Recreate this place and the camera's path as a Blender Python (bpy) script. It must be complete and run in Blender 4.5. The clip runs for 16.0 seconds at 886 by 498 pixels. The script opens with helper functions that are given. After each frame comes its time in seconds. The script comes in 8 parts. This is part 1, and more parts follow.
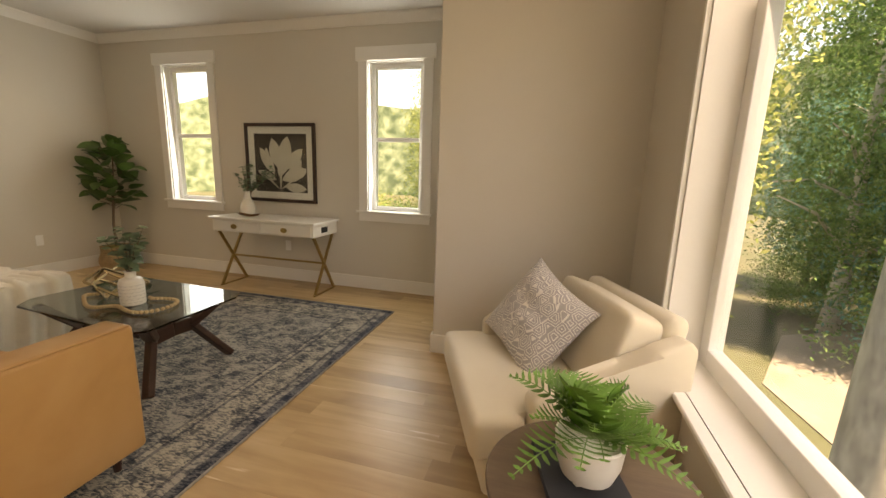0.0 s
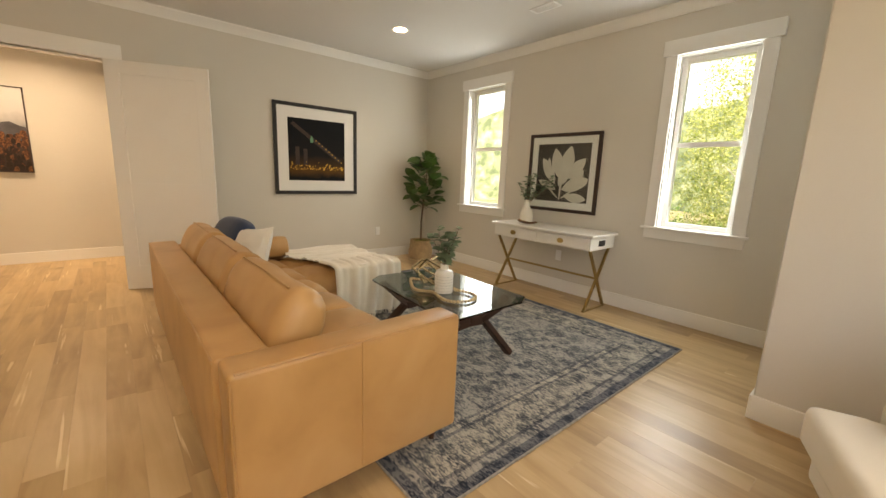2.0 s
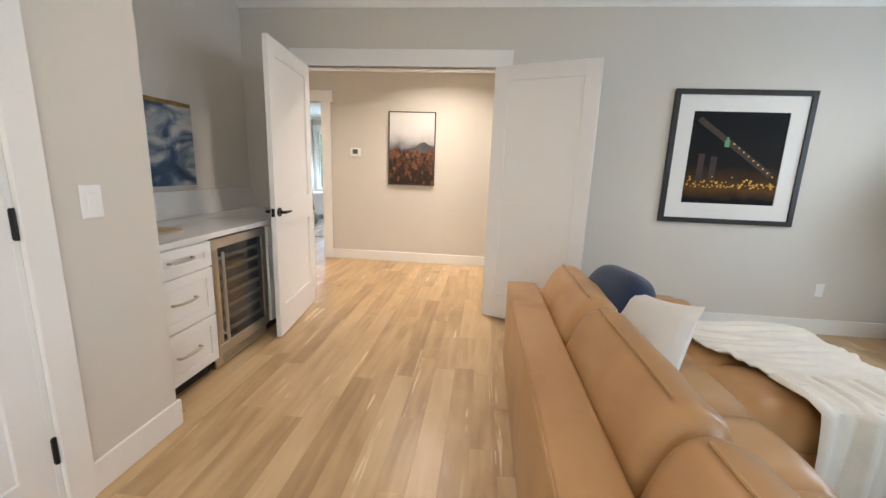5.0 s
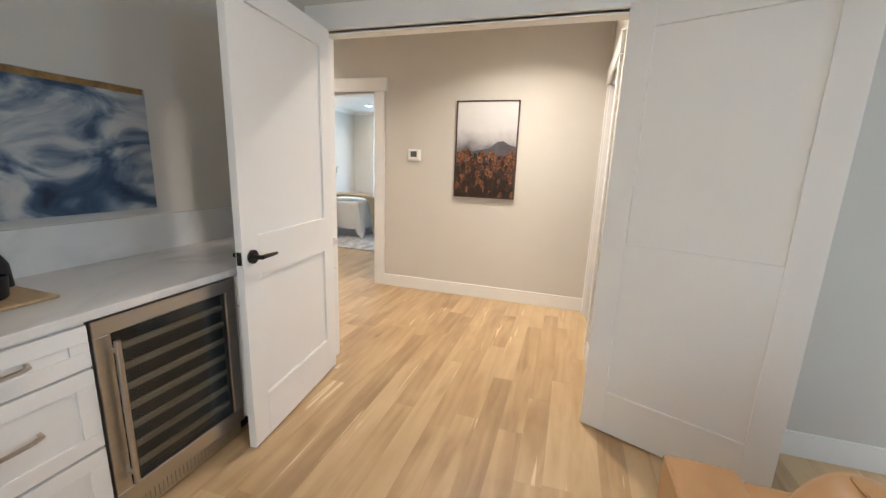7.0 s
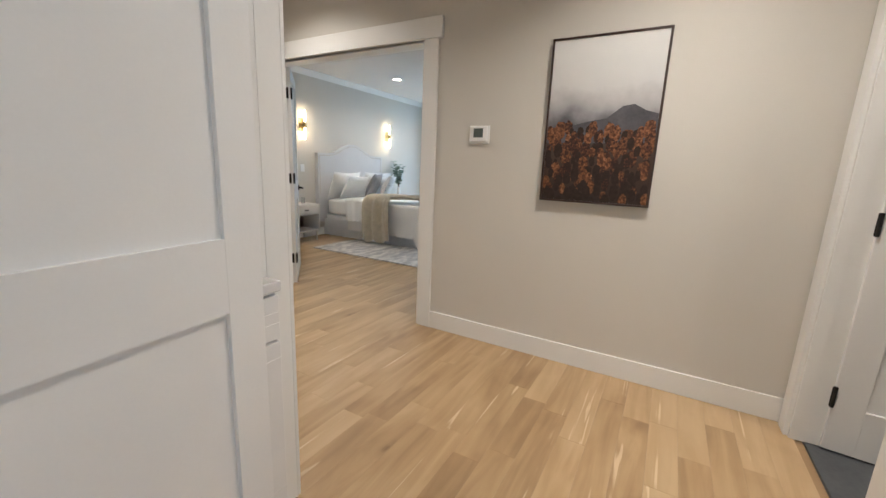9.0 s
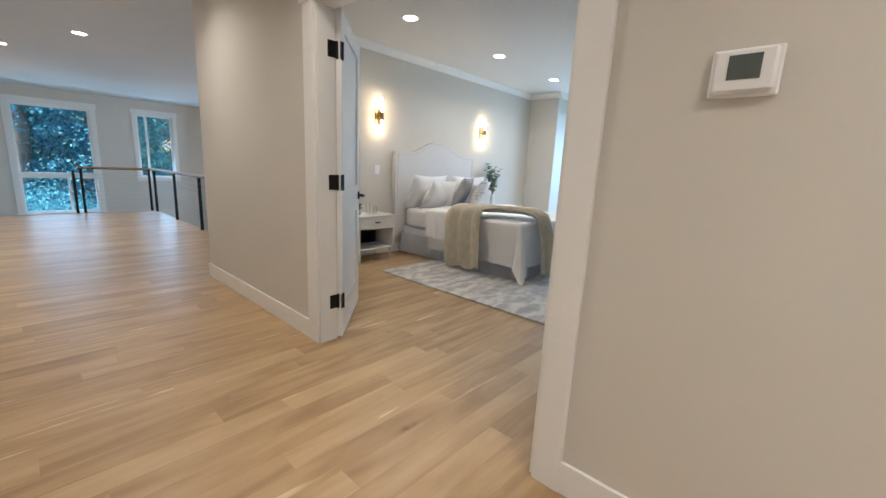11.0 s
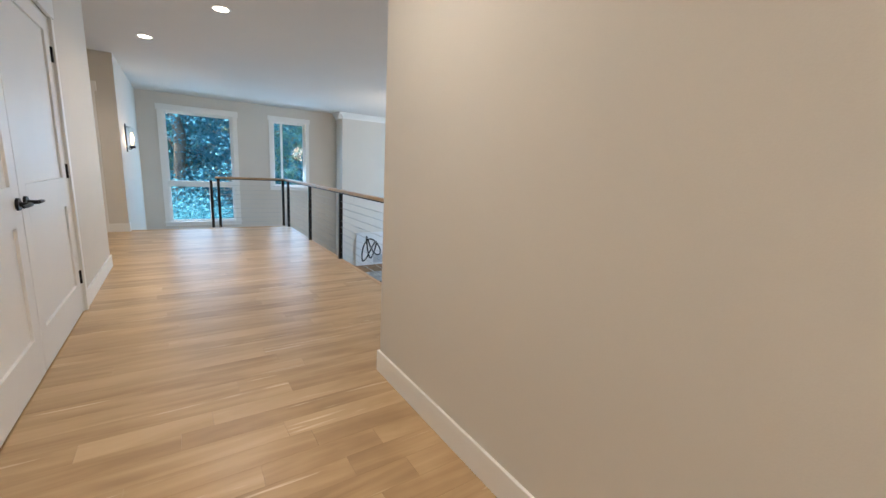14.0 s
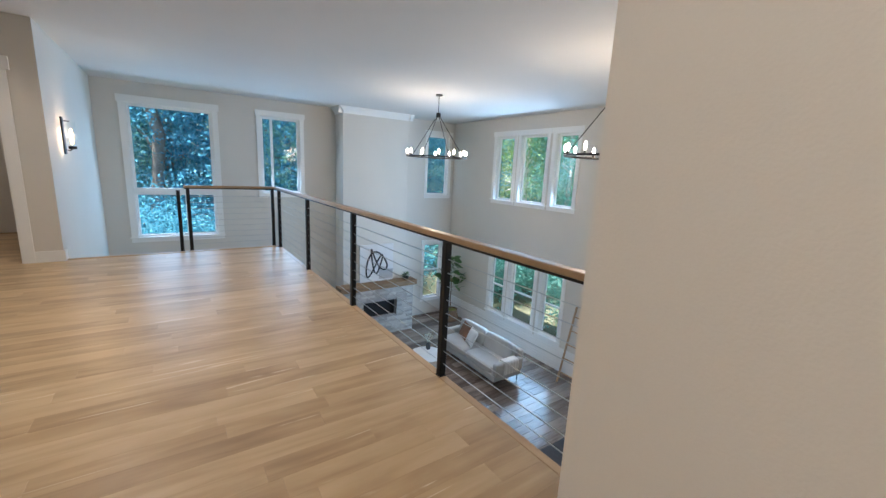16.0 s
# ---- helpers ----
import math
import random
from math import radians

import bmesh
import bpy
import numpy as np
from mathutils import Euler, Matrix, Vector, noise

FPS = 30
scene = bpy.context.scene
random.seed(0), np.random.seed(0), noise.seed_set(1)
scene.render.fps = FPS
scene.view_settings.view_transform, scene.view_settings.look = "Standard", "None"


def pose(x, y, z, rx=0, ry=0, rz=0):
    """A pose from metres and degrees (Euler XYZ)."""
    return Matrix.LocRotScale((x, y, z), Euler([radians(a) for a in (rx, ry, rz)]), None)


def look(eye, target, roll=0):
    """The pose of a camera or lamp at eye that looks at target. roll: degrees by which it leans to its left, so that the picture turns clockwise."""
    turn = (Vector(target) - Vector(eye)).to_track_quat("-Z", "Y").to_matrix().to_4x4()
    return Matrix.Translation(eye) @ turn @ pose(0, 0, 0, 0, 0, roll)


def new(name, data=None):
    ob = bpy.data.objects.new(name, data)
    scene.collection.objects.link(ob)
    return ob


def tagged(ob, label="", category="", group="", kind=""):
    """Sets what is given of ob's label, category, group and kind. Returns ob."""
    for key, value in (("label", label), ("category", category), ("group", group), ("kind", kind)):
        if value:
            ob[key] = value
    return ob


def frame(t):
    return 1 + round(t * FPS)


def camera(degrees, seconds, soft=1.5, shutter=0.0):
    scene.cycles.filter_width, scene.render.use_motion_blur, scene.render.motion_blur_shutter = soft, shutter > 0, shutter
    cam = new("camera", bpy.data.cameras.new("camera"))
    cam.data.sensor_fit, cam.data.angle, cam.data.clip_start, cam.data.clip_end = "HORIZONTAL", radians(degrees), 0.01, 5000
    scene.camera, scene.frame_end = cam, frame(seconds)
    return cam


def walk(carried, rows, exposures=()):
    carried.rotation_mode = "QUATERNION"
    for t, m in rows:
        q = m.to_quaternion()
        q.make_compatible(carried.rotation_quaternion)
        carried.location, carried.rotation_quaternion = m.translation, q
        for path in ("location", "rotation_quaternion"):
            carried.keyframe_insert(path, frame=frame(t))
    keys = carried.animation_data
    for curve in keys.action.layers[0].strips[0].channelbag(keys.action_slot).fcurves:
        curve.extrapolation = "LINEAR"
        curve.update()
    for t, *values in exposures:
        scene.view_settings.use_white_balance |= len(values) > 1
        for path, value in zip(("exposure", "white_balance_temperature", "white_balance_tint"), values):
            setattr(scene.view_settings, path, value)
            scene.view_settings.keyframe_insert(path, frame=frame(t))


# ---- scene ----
cam = camera(96.9, 16.0)
PATH = [
    (0, (0.206, 0.28, 1.266), (-0.298, 2.177, 0.886), 1.9),
    (0.5, (0.156, 0.295, 1.255), (-0.629, 2.095, 0.875), 1.9),
    (1, (0.089, 0.297, 1.226), (-0.963, 1.959, 0.861), 2.0),
    (1.5, (-0.014, 0.279, 1.226), (-1.304, 1.764, 0.862), 2.2),
    (2, (-0.141, 0.243, 1.244), (-1.639, 1.516, 0.873), 2.2),
    (2.5, (-0.295, 0.213, 1.245), (-1.965, 1.249, 0.872), 2.2),
    (3, (-0.478, 0.249, 1.283), (-2.288, 1.008, 0.896), 2.2),
    (3.5, (-0.677, 0.284, 1.303), (-2.58, 0.76, 0.911), 2.1),
    (4, (-0.908, 0.26, 1.285), (-2.858, 0.47, 0.894), 2.2),
    (4.5, (-1.196, 0.23, 1.299), (-3.157, 0.21, 0.903), 2.2),
    (5, (-1.527, 0.25, 1.318), (-3.477, 0.063, 0.918), 2.1),
    (5.2, (-1.661, 0.265, 1.31), (-3.608, 0.026, 0.92), 2.0),
    (7.5, (-3.255, 0.059, 1.415), (-5.085, -0.624, 0.987), 2.1),
    (8, (-3.656, -0.006, 1.38), (-5.444, -0.794, 0.953), 2.0),
    (8.5, (-4.002, -0.137, 1.329), (-5.746, -1.018, 0.901), 2.0),
    (9, (-4.351, -0.321, 1.258), (-6.056, -1.285, 0.856), 2.4),
    (9.2, (-4.49, -0.383, 1.246), (-6.169, -1.391, 0.842), 2.4),
    (11.3, (-5.721, -1.552, 1.214), (-7.13, -2.917, 0.822), 2.8),
    (11.5, (-5.792, -1.696, 1.217), (-7.17, -3.093, 0.828), 2.8),
    (12, (-5.914, -2.067, 1.22), (-7.206, -3.543, 0.831), 2.9),
    (12.5, (-5.978, -2.474, 1.231), (-7.184, -4.021, 0.844), 3.0),
    (13, (-5.962, -2.885, 1.229), (-7.099, -4.484, 0.844), 3.1),
    (13.5, (-5.941, -3.308, 1.233), (-7.043, -4.931, 0.844), 3.0),
    (14, (-5.939, -3.755, 1.244), (-7.039, -5.379, 0.856), 3.1),
    (14.5, (-5.968, -4.19, 1.257), (-7.074, -5.811, 0.87), 3.0),
    (15, (-6.087, -4.638, 1.266), (-7.197, -6.256, 0.877), 2.9),
    (15.5, (-6.197, -5.056, 1.285), (-7.314, -6.669, 0.896), 2.9),
    (16, (-6.354, -5.443, 1.309), (-7.475, -7.052, 0.917), 2.8),
]
# seconds, stops, kelvin, tint: the clip's white balance settles while the camera turns
EXPO = [(0.0, 2.06, 12200, 24), (1.0, 2.38, 12600, 23), (2.0, 2.56, 10200, 21), (3.0, 2.76, 7700, 18), (4.5, 2.94, 6700, 17), (7.5, 2.70, 6200, 14), (9.0, 2.24, 6000, 13), (11.5, 2.37, 6100, 14), (12.5, 2.38, 6100, 13), (14.5, 2.64, 6400, 15), (16.0, 2.52, 6100, 15)]
walk(cam, [(t, look(eye, target, roll)) for t, eye, target, roll in PATH], EXPO)

# ---- world, sun ----
SUN_EL, SUN_AZ = radians(72), radians(105)
world = bpy.data.worlds.new("world")
scene.world = world
world.use_nodes = True
wn = world.node_tree.nodes
sky = wn.new("ShaderNodeTexSky")
sky.sky_type, sky.sun_disc, sky.sun_elevation, sky.sun_rotation = "NISHITA", False, SUN_EL, SUN_AZ
wn["Background"].inputs["Strength"].default_value = 0.15
world.node_tree.links.new(sky.outputs[0], wn["Background"].inputs[0])
sun = new("sun", bpy.data.lights.new("sun", "SUN"))
sun.data.energy, sun.data.angle, sun.data.color = 5.0, radians(0.6), (1.0, 0.94, 0.84)
sun.matrix_world = look((math.sin(SUN_AZ) * math.cos(SUN_EL) * 30, math.cos(SUN_AZ) * math.cos(SUN_EL) * 30, math.sin(SUN_EL) * 30), (0, 0, 0))


def window_light(name, eye, target, w, h, watts, color=(0.86, 0.94, 1.0)):
    """Sky light in a window's opening."""
    d = bpy.data.lights.new(name, "AREA")
    d.shape, d.size, d.size_y, d.energy, d.color = "RECTANGLE", w, h, watts, color
    ob = new(name, d)
    ob.matrix_world = look(eye, target)
    return ob


def down_light(name, x, y, z, watts, color=(1.0, 0.90, 0.76), size=0.11):
    """The lamp of a recessed ceiling light, or of an added fill spot."""
    d = bpy.data.lights.new(name, "AREA")
    d.shape, d.size, d.energy, d.color, d.spread = "DISK", size, watts, color, radians(139)
    ob = new(name, d)
    ob.matrix_world = pose(x, y, z)
    return ob


BLUE = (0.40, 0.69, 1.0)
window_light("window_light_east", (0.95, 0.6, 1.55), (-1, 0.6, 1.0), 2.9, 2.1, 6.5, (0.94, 0.96, 1.0))
window_light("window_light_north_a", (-3.89, 4.12, 1.6), (-3.89, 0, 1.4), 0.6, 1.4, 3.4, (0.58, 0.80, 1.0))
window_light("window_light_north_b", (-1.34, 4.12, 1.6), (-1.34, 0, 1.4), 0.6, 1.4, 5.0, (0.58, 0.80, 1.0))
window_light("window_light_bedroom", (-13.62, -3.6, 1.45), (-8, -3.6, -0.6), 2.6, 1.6, 15, BLUE)
window_light("window_light_stairs", (-6.46, -15.62, 1.0), (-6.46, -8, -1.5), 1.3, 2.5, 6.5, BLUE)
window_light("window_light_stairs_b", (-8.6, -15.62, 1.5), (-8.6, -8, -1.0), 0.8, 1.6, 4.5, BLUE)
window_light("window_light_great_up", (-13.66, -12.4, 1.5), (-8, -12.4, 0.5), 2.5, 1.7, 16, BLUE)
window_light("window_light_great_low", (-13.66, -12.4, -1.9), (-8, -12.4, -2.2), 2.5, 1.5, 18, BLUE)
# (-1.1, -0.15), (-4.1, -11.2) and (-3.9, -13.3) are unseen fill lamps, added for brightness
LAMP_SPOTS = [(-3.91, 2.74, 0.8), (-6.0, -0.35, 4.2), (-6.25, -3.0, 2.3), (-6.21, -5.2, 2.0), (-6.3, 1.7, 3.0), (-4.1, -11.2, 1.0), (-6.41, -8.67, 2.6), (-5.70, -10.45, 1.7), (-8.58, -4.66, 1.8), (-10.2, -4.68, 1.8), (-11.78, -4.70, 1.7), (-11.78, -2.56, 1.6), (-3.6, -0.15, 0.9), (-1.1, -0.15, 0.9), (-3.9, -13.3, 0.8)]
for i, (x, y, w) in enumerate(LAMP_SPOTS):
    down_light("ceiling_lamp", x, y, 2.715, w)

# ---- materials ----
def mat(name, color, rough=0.5, metal=0.0, var=0.06, scale=6.0, bump=0.0, bscale=60.0, grain=None, spec=0.5, sheen=0.0, coat=0.0, alpha=1.0, trans=0.0, emit=0.0, ior=1.45):
    """A painted, woven or cast surface with variation at two scales; grain stretches the noise along the axes."""
    m = bpy.data.materials.new(name)
    m.use_nodes = True
    nt = m.node_tree
    n, l = nt.nodes, nt.links
    b = n["Principled BSDF"]
    b.inputs["Roughness"].default_value = rough
    b.inputs["Metallic"].default_value = metal
    b.inputs["Specular IOR Level"].default_value = spec
    b.inputs["Sheen Weight"].default_value = sheen
    b.inputs["Coat Weight"].default_value = coat
    b.inputs["Transmission Weight"].default_value = trans
    b.inputs["IOR"].default_value = ior
    tc = n.new("ShaderNodeTexCoord")
    mp = n.new("ShaderNodeMapping")
    l.new(tc.outputs["Object"], mp.inputs[0])
    if grain:
        mp.inputs["Scale"].default_value = grain
    big = n.new("ShaderNodeTexNoise")
    big.inputs["Scale"].default_value, big.inputs["Detail"].default_value = scale, 4
    fine = n.new("ShaderNodeTexNoise")
    fine.inputs["Scale"].default_value, fine.inputs["Detail"].default_value = bscale, 3
    l.new(mp.outputs[0], big.inputs["Vector"])
    l.new(mp.outputs[0], fine.inputs["Vector"])
    add = n.new("ShaderNodeMath")
    add.operation = "MULTIPLY_ADD"
    l.new(fine.outputs[0], add.inputs[0])
    add.inputs[1].default_value = 0.5
    l.new(big.outputs[0], add.inputs[2])
    ramp = n.new("ShaderNodeMapRange")
    ramp.inputs[1].default_value, ramp.inputs[2].default_value = 0.45, 1.05
    ramp.inputs[3].default_value, ramp.inputs[4].default_value = 1 - var, 1 + var
    l.new(add.outputs[0], ramp.inputs[0])
    mul = n.new("ShaderNodeVectorMath")
    mul.operation = "SCALE"
    mul.inputs[0].default_value = color[:3]
    l.new(ramp.outputs[0], mul.inputs["Scale"])
    l.new(mul.outputs[0], b.inputs["Base Color"])
    if bump:
        bp = n.new("ShaderNodeBump")
        bp.inputs["Strength"].default_value, bp.inputs["Distance"].default_value = bump, 0.004
        l.new(fine.outputs[0], bp.inputs["Height"])
        l.new(bp.outputs[0], b.inputs["Normal"])
    if emit:
        b.inputs["Emission Color"].default_value = (*color[:3], 1)
        b.inputs["Emission Strength"].default_value = emit
    return m


def ramp_mat(name, stops, rough=0.6, noise_scale=8.0, detail=5.0, grain=None, bump=0.0, distort=0.0, per_piece=0.0, sheen=0.0, coords="Object", spec=0.5):
    """A surface whose colour runs through stops (position, colour) by noise, shifted piece by piece."""
    m = bpy.data.materials.new(name)
    m.use_nodes = True
    n, l = m.node_tree.nodes, m.node_tree.links
    b = n["Principled BSDF"]
    b.inputs["Roughness"].default_value = rough
    b.inputs["Sheen Weight"].default_value = sheen
    b.inputs["Specular IOR Level"].default_value = spec
    tc = n.new("ShaderNodeTexCoord")
    mp = n.new("ShaderNodeMapping")
    l.new(tc.outputs[coords], mp.inputs[0])
    if grain:
        mp.inputs["Scale"].default_value = grain
    no = n.new("ShaderNodeTexNoise")
    no.inputs["Scale"].default_value, no.inputs["Detail"].default_value, no.inputs["Distortion"].default_value = noise_scale, detail, distort
    fac = no.outputs[0]
    if per_piece:
        oi = n.new("ShaderNodeObjectInfo")
        ge = n.new("ShaderNodeNewGeometry")
        sm = n.new("ShaderNodeMath")
        l.new(oi.outputs["Random"], sm.inputs[0])
        l.new(ge.outputs["Random Per Island"], sm.inputs[1])
        fr = n.new("ShaderNodeMath")
        fr.operation = "FRACT"
        l.new(sm.outputs[0], fr.inputs[0])
        cx = n.new("ShaderNodeCombineXYZ")
        tm = n.new("ShaderNodeMath")
        tm.operation = "MULTIPLY"
        tm.inputs[1].default_value = 37.0
        l.new(fr.outputs[0], tm.inputs[0])
        l.new(tm.outputs[0], cx.inputs[0])
        l.new(tm.outputs[0], cx.inputs[2])
        va = n.new("ShaderNodeVectorMath")
        l.new(mp.outputs[0], va.inputs[0])
        l.new(cx.outputs[0], va.inputs[1])
        l.new(va.outputs[0], no.inputs["Vector"])
        ma = n.new("ShaderNodeMath")
        ma.operation = "MULTIPLY_ADD"
        l.new(fr.outputs[0], ma.inputs[0])
        ma.inputs[1].default_value = per_piece
        sb = n.new("ShaderNodeMath")
        sb.operation = "SUBTRACT"
        l.new(no.outputs[0], sb.inputs[0])
        sb.inputs[1].default_value = per_piece / 2
        l.new(sb.outputs[0], ma.inputs[2])
        fac = ma.outputs[0]
    else:
        l.new(mp.outputs[0], no.inputs["Vector"])
    cr = n.new("ShaderNodeValToRGB")
    el = cr.color_ramp.elements
    while len(el) < len(stops):
        el.new(0.5)
    for e, (p, c) in zip(el, stops):
        e.position, e.color = p, (*c, 1)
    l.new(fac, cr.inputs[0])
    l.new(cr.outputs[0], b.inputs["Base Color"])
    if bump:
        bp = n.new("ShaderNodeBump")
        bp.inputs["Strength"].default_value, bp.inputs["Distance"].default_value = bump, 0.003
        l.new(no.outputs[0], bp.inputs["Height"])
        l.new(bp.outputs[0], b.inputs["Normal"])
    return m


def glass(name, tint=(1, 1, 1), rough=0.0):
    m = mat(name, tint, rough, var=0.0, trans=1.0, ior=1.45)
    m.node_tree.nodes["Principled BSDF"].inputs["Base Color"].default_value = (*tint, 1)
    return m


def set_ramp(cr, stops):
    """Gives a colour ramp its stops, in rising order."""
    el = cr.color_ramp.elements
    while len(el) > 1:
        el.remove(el[-1])
    el[0].position, el[0].color = stops[0][0], (*stops[0][1], 1)
    for p, c in stops[1:]:
        el.new(p).color = (*c, 1)


def pane_glass(name):
    """Thin window glass: clear, with a faint mirror at low angles."""
    m = bpy.data.materials.new(name)
    m.use_nodes = True
    n, l = m.node_tree.nodes, m.node_tree.links
    n.remove(n["Principled BSDF"])
    tr, gl, mx, lw, pw, sc = n.new("ShaderNodeBsdfTransparent"), n.new("ShaderNodeBsdfGlossy"), n.new("ShaderNodeMixShader"), n.new("ShaderNodeLayerWeight"), n.new("ShaderNodeMath"), n.new("ShaderNodeMath")
    tr.inputs[0].default_value = (0.97, 0.985, 0.98, 1)
    gl.inputs["Roughness"].default_value = 0.0
    lw.inputs[0].default_value = 0.5
    pw.operation, sc.operation = "POWER", "MULTIPLY_ADD"
    pw.inputs[1].default_value = 5.0
    sc.inputs[1].default_value, sc.inputs[2].default_value = 0.55, 0.02
    l.new(lw.outputs["Facing"], pw.inputs[0])
    l.new(pw.outputs[0], sc.inputs[0])
    l.new(sc.outputs[0], mx.inputs[0])
    l.new(tr.outputs[0], mx.inputs[1])
    l.new(gl.outputs[0], mx.inputs[2])
    l.new(mx.outputs[0], n["Material Output"].inputs[0])
    return m


def oak_floor(name):
    """Oak boards: a tone for each board, soft cathedral figure, fine pores, pale sapwood streaks and a few dark knots."""
    m = bpy.data.materials.new(name)
    m.use_nodes = True
    n, l = m.node_tree.nodes, m.node_tree.links
    b = n["Principled BSDF"]

    def math_node(op, x, y=None, z=None):
        k = n.new("ShaderNodeMath")
        k.operation = op
        for i, v in enumerate((x, y, z)):
            if v is None:
                continue
            if isinstance(v, (int, float)):
                k.inputs[i].default_value = v
            else:
                l.new(v, k.inputs[i])
        return k.outputs[0]

    def noise_node(vec, scale, detail, distort=0.0):
        k = n.new("ShaderNodeTexNoise")
        k.inputs["Scale"].default_value, k.inputs["Detail"].default_value, k.inputs["Distortion"].default_value = scale, detail, distort
        l.new(vec, k.inputs["Vector"])
        return k.outputs[0]

    def step(v, lo, hi, a=0.0, c=1.0):
        k = n.new("ShaderNodeMapRange")
        k.interpolation_type = "SMOOTHSTEP"
        for i, q in enumerate((lo, hi, a, c)):
            k.inputs[i + 1].default_value = q
        l.new(v, k.inputs[0])
        return k.outputs[0]

    tc, oi, ge = n.new("ShaderNodeTexCoord"), n.new("ShaderNodeObjectInfo"), n.new("ShaderNodeNewGeometry")
    tone = math_node("FRACT", math_node("ADD", oi.outputs["Random"], ge.outputs["Random Per Island"]))
    shift = n.new("ShaderNodeCombineXYZ")
    l.new(math_node("MULTIPLY", tone, 41.0), shift.inputs[0])
    l.new(math_node("MULTIPLY", tone, 23.0), shift.inputs[2])
    vecs = []
    for sc in ((1.1, 10.0, 10.0), (2.2, 4.0, 4.0), (5.0, 110.0, 110.0), (0.9, 26.0, 26.0)):
        mp, ad = n.new("ShaderNodeMapping"), n.new("ShaderNodeVectorMath")
        mp.inputs["Scale"].default_value = sc
        l.new(tc.outputs["Object"], mp.inputs[0])
        l.new(mp.outputs[0], ad.inputs[0])
        l.new(shift.outputs[0], ad.inputs[1])
        vecs.append(ad.outputs[0])
    figure = noise_node(vecs[0], 1.0, 4, 1.1)
    cloud = noise_node(vecs[1], 1.0, 3, 0.4)
    pore = noise_node(vecs[2], 1.0, 2)
    vein = noise_node(vecs[3], 1.0, 3, 0.6)
    f = math_node("MULTIPLY_ADD", figure, 0.55, math_node("MULTIPLY", cloud, 0.40))
    f = math_node("ADD", f, math_node("MULTIPLY_ADD", tone, 0.22, -0.09))
    f = math_node("ADD", f, math_node("MULTIPLY_ADD", pore, 0.05, -0.025))
    cr = n.new("ShaderNodeValToRGB")
    set_ramp(cr, ((0.28, (0.335, 0.212, 0.106)), (0.42, (0.440, 0.292, 0.150)), (0.56, (0.535, 0.368, 0.198)), (0.72, (0.61, 0.440, 0.252))))
    l.new(f, cr.inputs[0])
    streak = math_node("MULTIPLY", step(vein, 0.645, 0.69), step(cloud, 0.46, 0.58))
    knot = math_node("MULTIPLY", step(cloud, 0.30, 0.24), step(figure, 0.40, 0.33))
    col = cr.outputs[0]
    for fac, tint, amount in ((streak, (0.80, 0.66, 0.45), 0.75), (knot, (0.17, 0.10, 0.05), 0.7)):
        mx = n.new("ShaderNodeMix")
        mx.data_type = "RGBA"
        l.new(math_node("MULTIPLY", fac, amount), mx.inputs[0])
        l.new(col, mx.inputs[6])
        mx.inputs[7].default_value = (*tint, 1)
        col = mx.outputs[2]
    l.new(col, b.inputs["Base Color"])
    l.new(math_node("MULTIPLY_ADD", pore, 0.16, 0.27), b.inputs["Roughness"])
    bp = n.new("ShaderNodeBump")
    bp.inputs["Strength"].default_value, bp.inputs["Distance"].default_value = 0.10, 0.002
    l.new(pore, bp.inputs["Height"])
    l.new(bp.outputs[0], b.inputs["Normal"])
    return m


WALL = mat("greige_wall_paint", (0.66, 0.625, 0.565), 0.75, var=0.02, scale=1.5, bump=0.10, bscale=220)
CEIL = mat("ceiling_paint", (0.70, 0.685, 0.66), 0.85, var=0.02, scale=1.2, bump=0.10, bscale=200)
TRIM = mat("white_trim_paint", (0.84, 0.83, 0.80), 0.38, var=0.02, scale=3, bump=0.04, bscale=90)
DOORP = mat("white_door_paint", (0.82, 0.81, 0.79), 0.42, var=0.02, scale=3, bump=0.05, bscale=120)
OAK = oak_floor("white_oak")
SUBFLOOR = mat("dark_joint", (0.40, 0.27, 0.145), 0.8)
PANE = pane_glass("window_glass")
BLACK = mat("black_bronze_metal", (0.025, 0.022, 0.02), 0.42, 0.6, var=0.1, scale=20)
VINYL = mat("white_vinyl", (0.86, 0.86, 0.85), 0.35, var=0.015)
EXTERIOR = mat("exterior_siding", (0.42, 0.42, 0.40), 0.8, var=0.08)

# ---- builders ----
def add_box(bm, x0, y0, z0, x1, y1, z1, bevel=0.0, seg=1):
    m = Matrix.LocRotScale(((x0 + x1) / 2, (y0 + y1) / 2, (z0 + z1) / 2), None, (abs(x1 - x0), abs(y1 - y0), abs(z1 - z0)))
    vs = bmesh.ops.create_cube(bm, size=1, matrix=m)["verts"]
    if bevel:
        es = {e for v in vs for e in v.link_edges}
        bmesh.ops.bevel(bm, geom=list(es), offset=bevel, segments=seg, affect="EDGES", profile=0.5)
    return vs


def add_cyl(bm, p0, p1, r0, r1=None, seg=12, caps=True):
    p0, p1 = Vector(p0), Vector(p1)
    d = p1 - p0
    m = Matrix.Translation((p0 + p1) / 2) @ d.to_track_quat("Z", "Y").to_matrix().to_4x4()
    return bmesh.ops.create_cone(bm, cap_ends=caps, segments=seg, radius1=r0, radius2=r0 if r1 is None else r1, depth=d.length, matrix=m)["verts"]


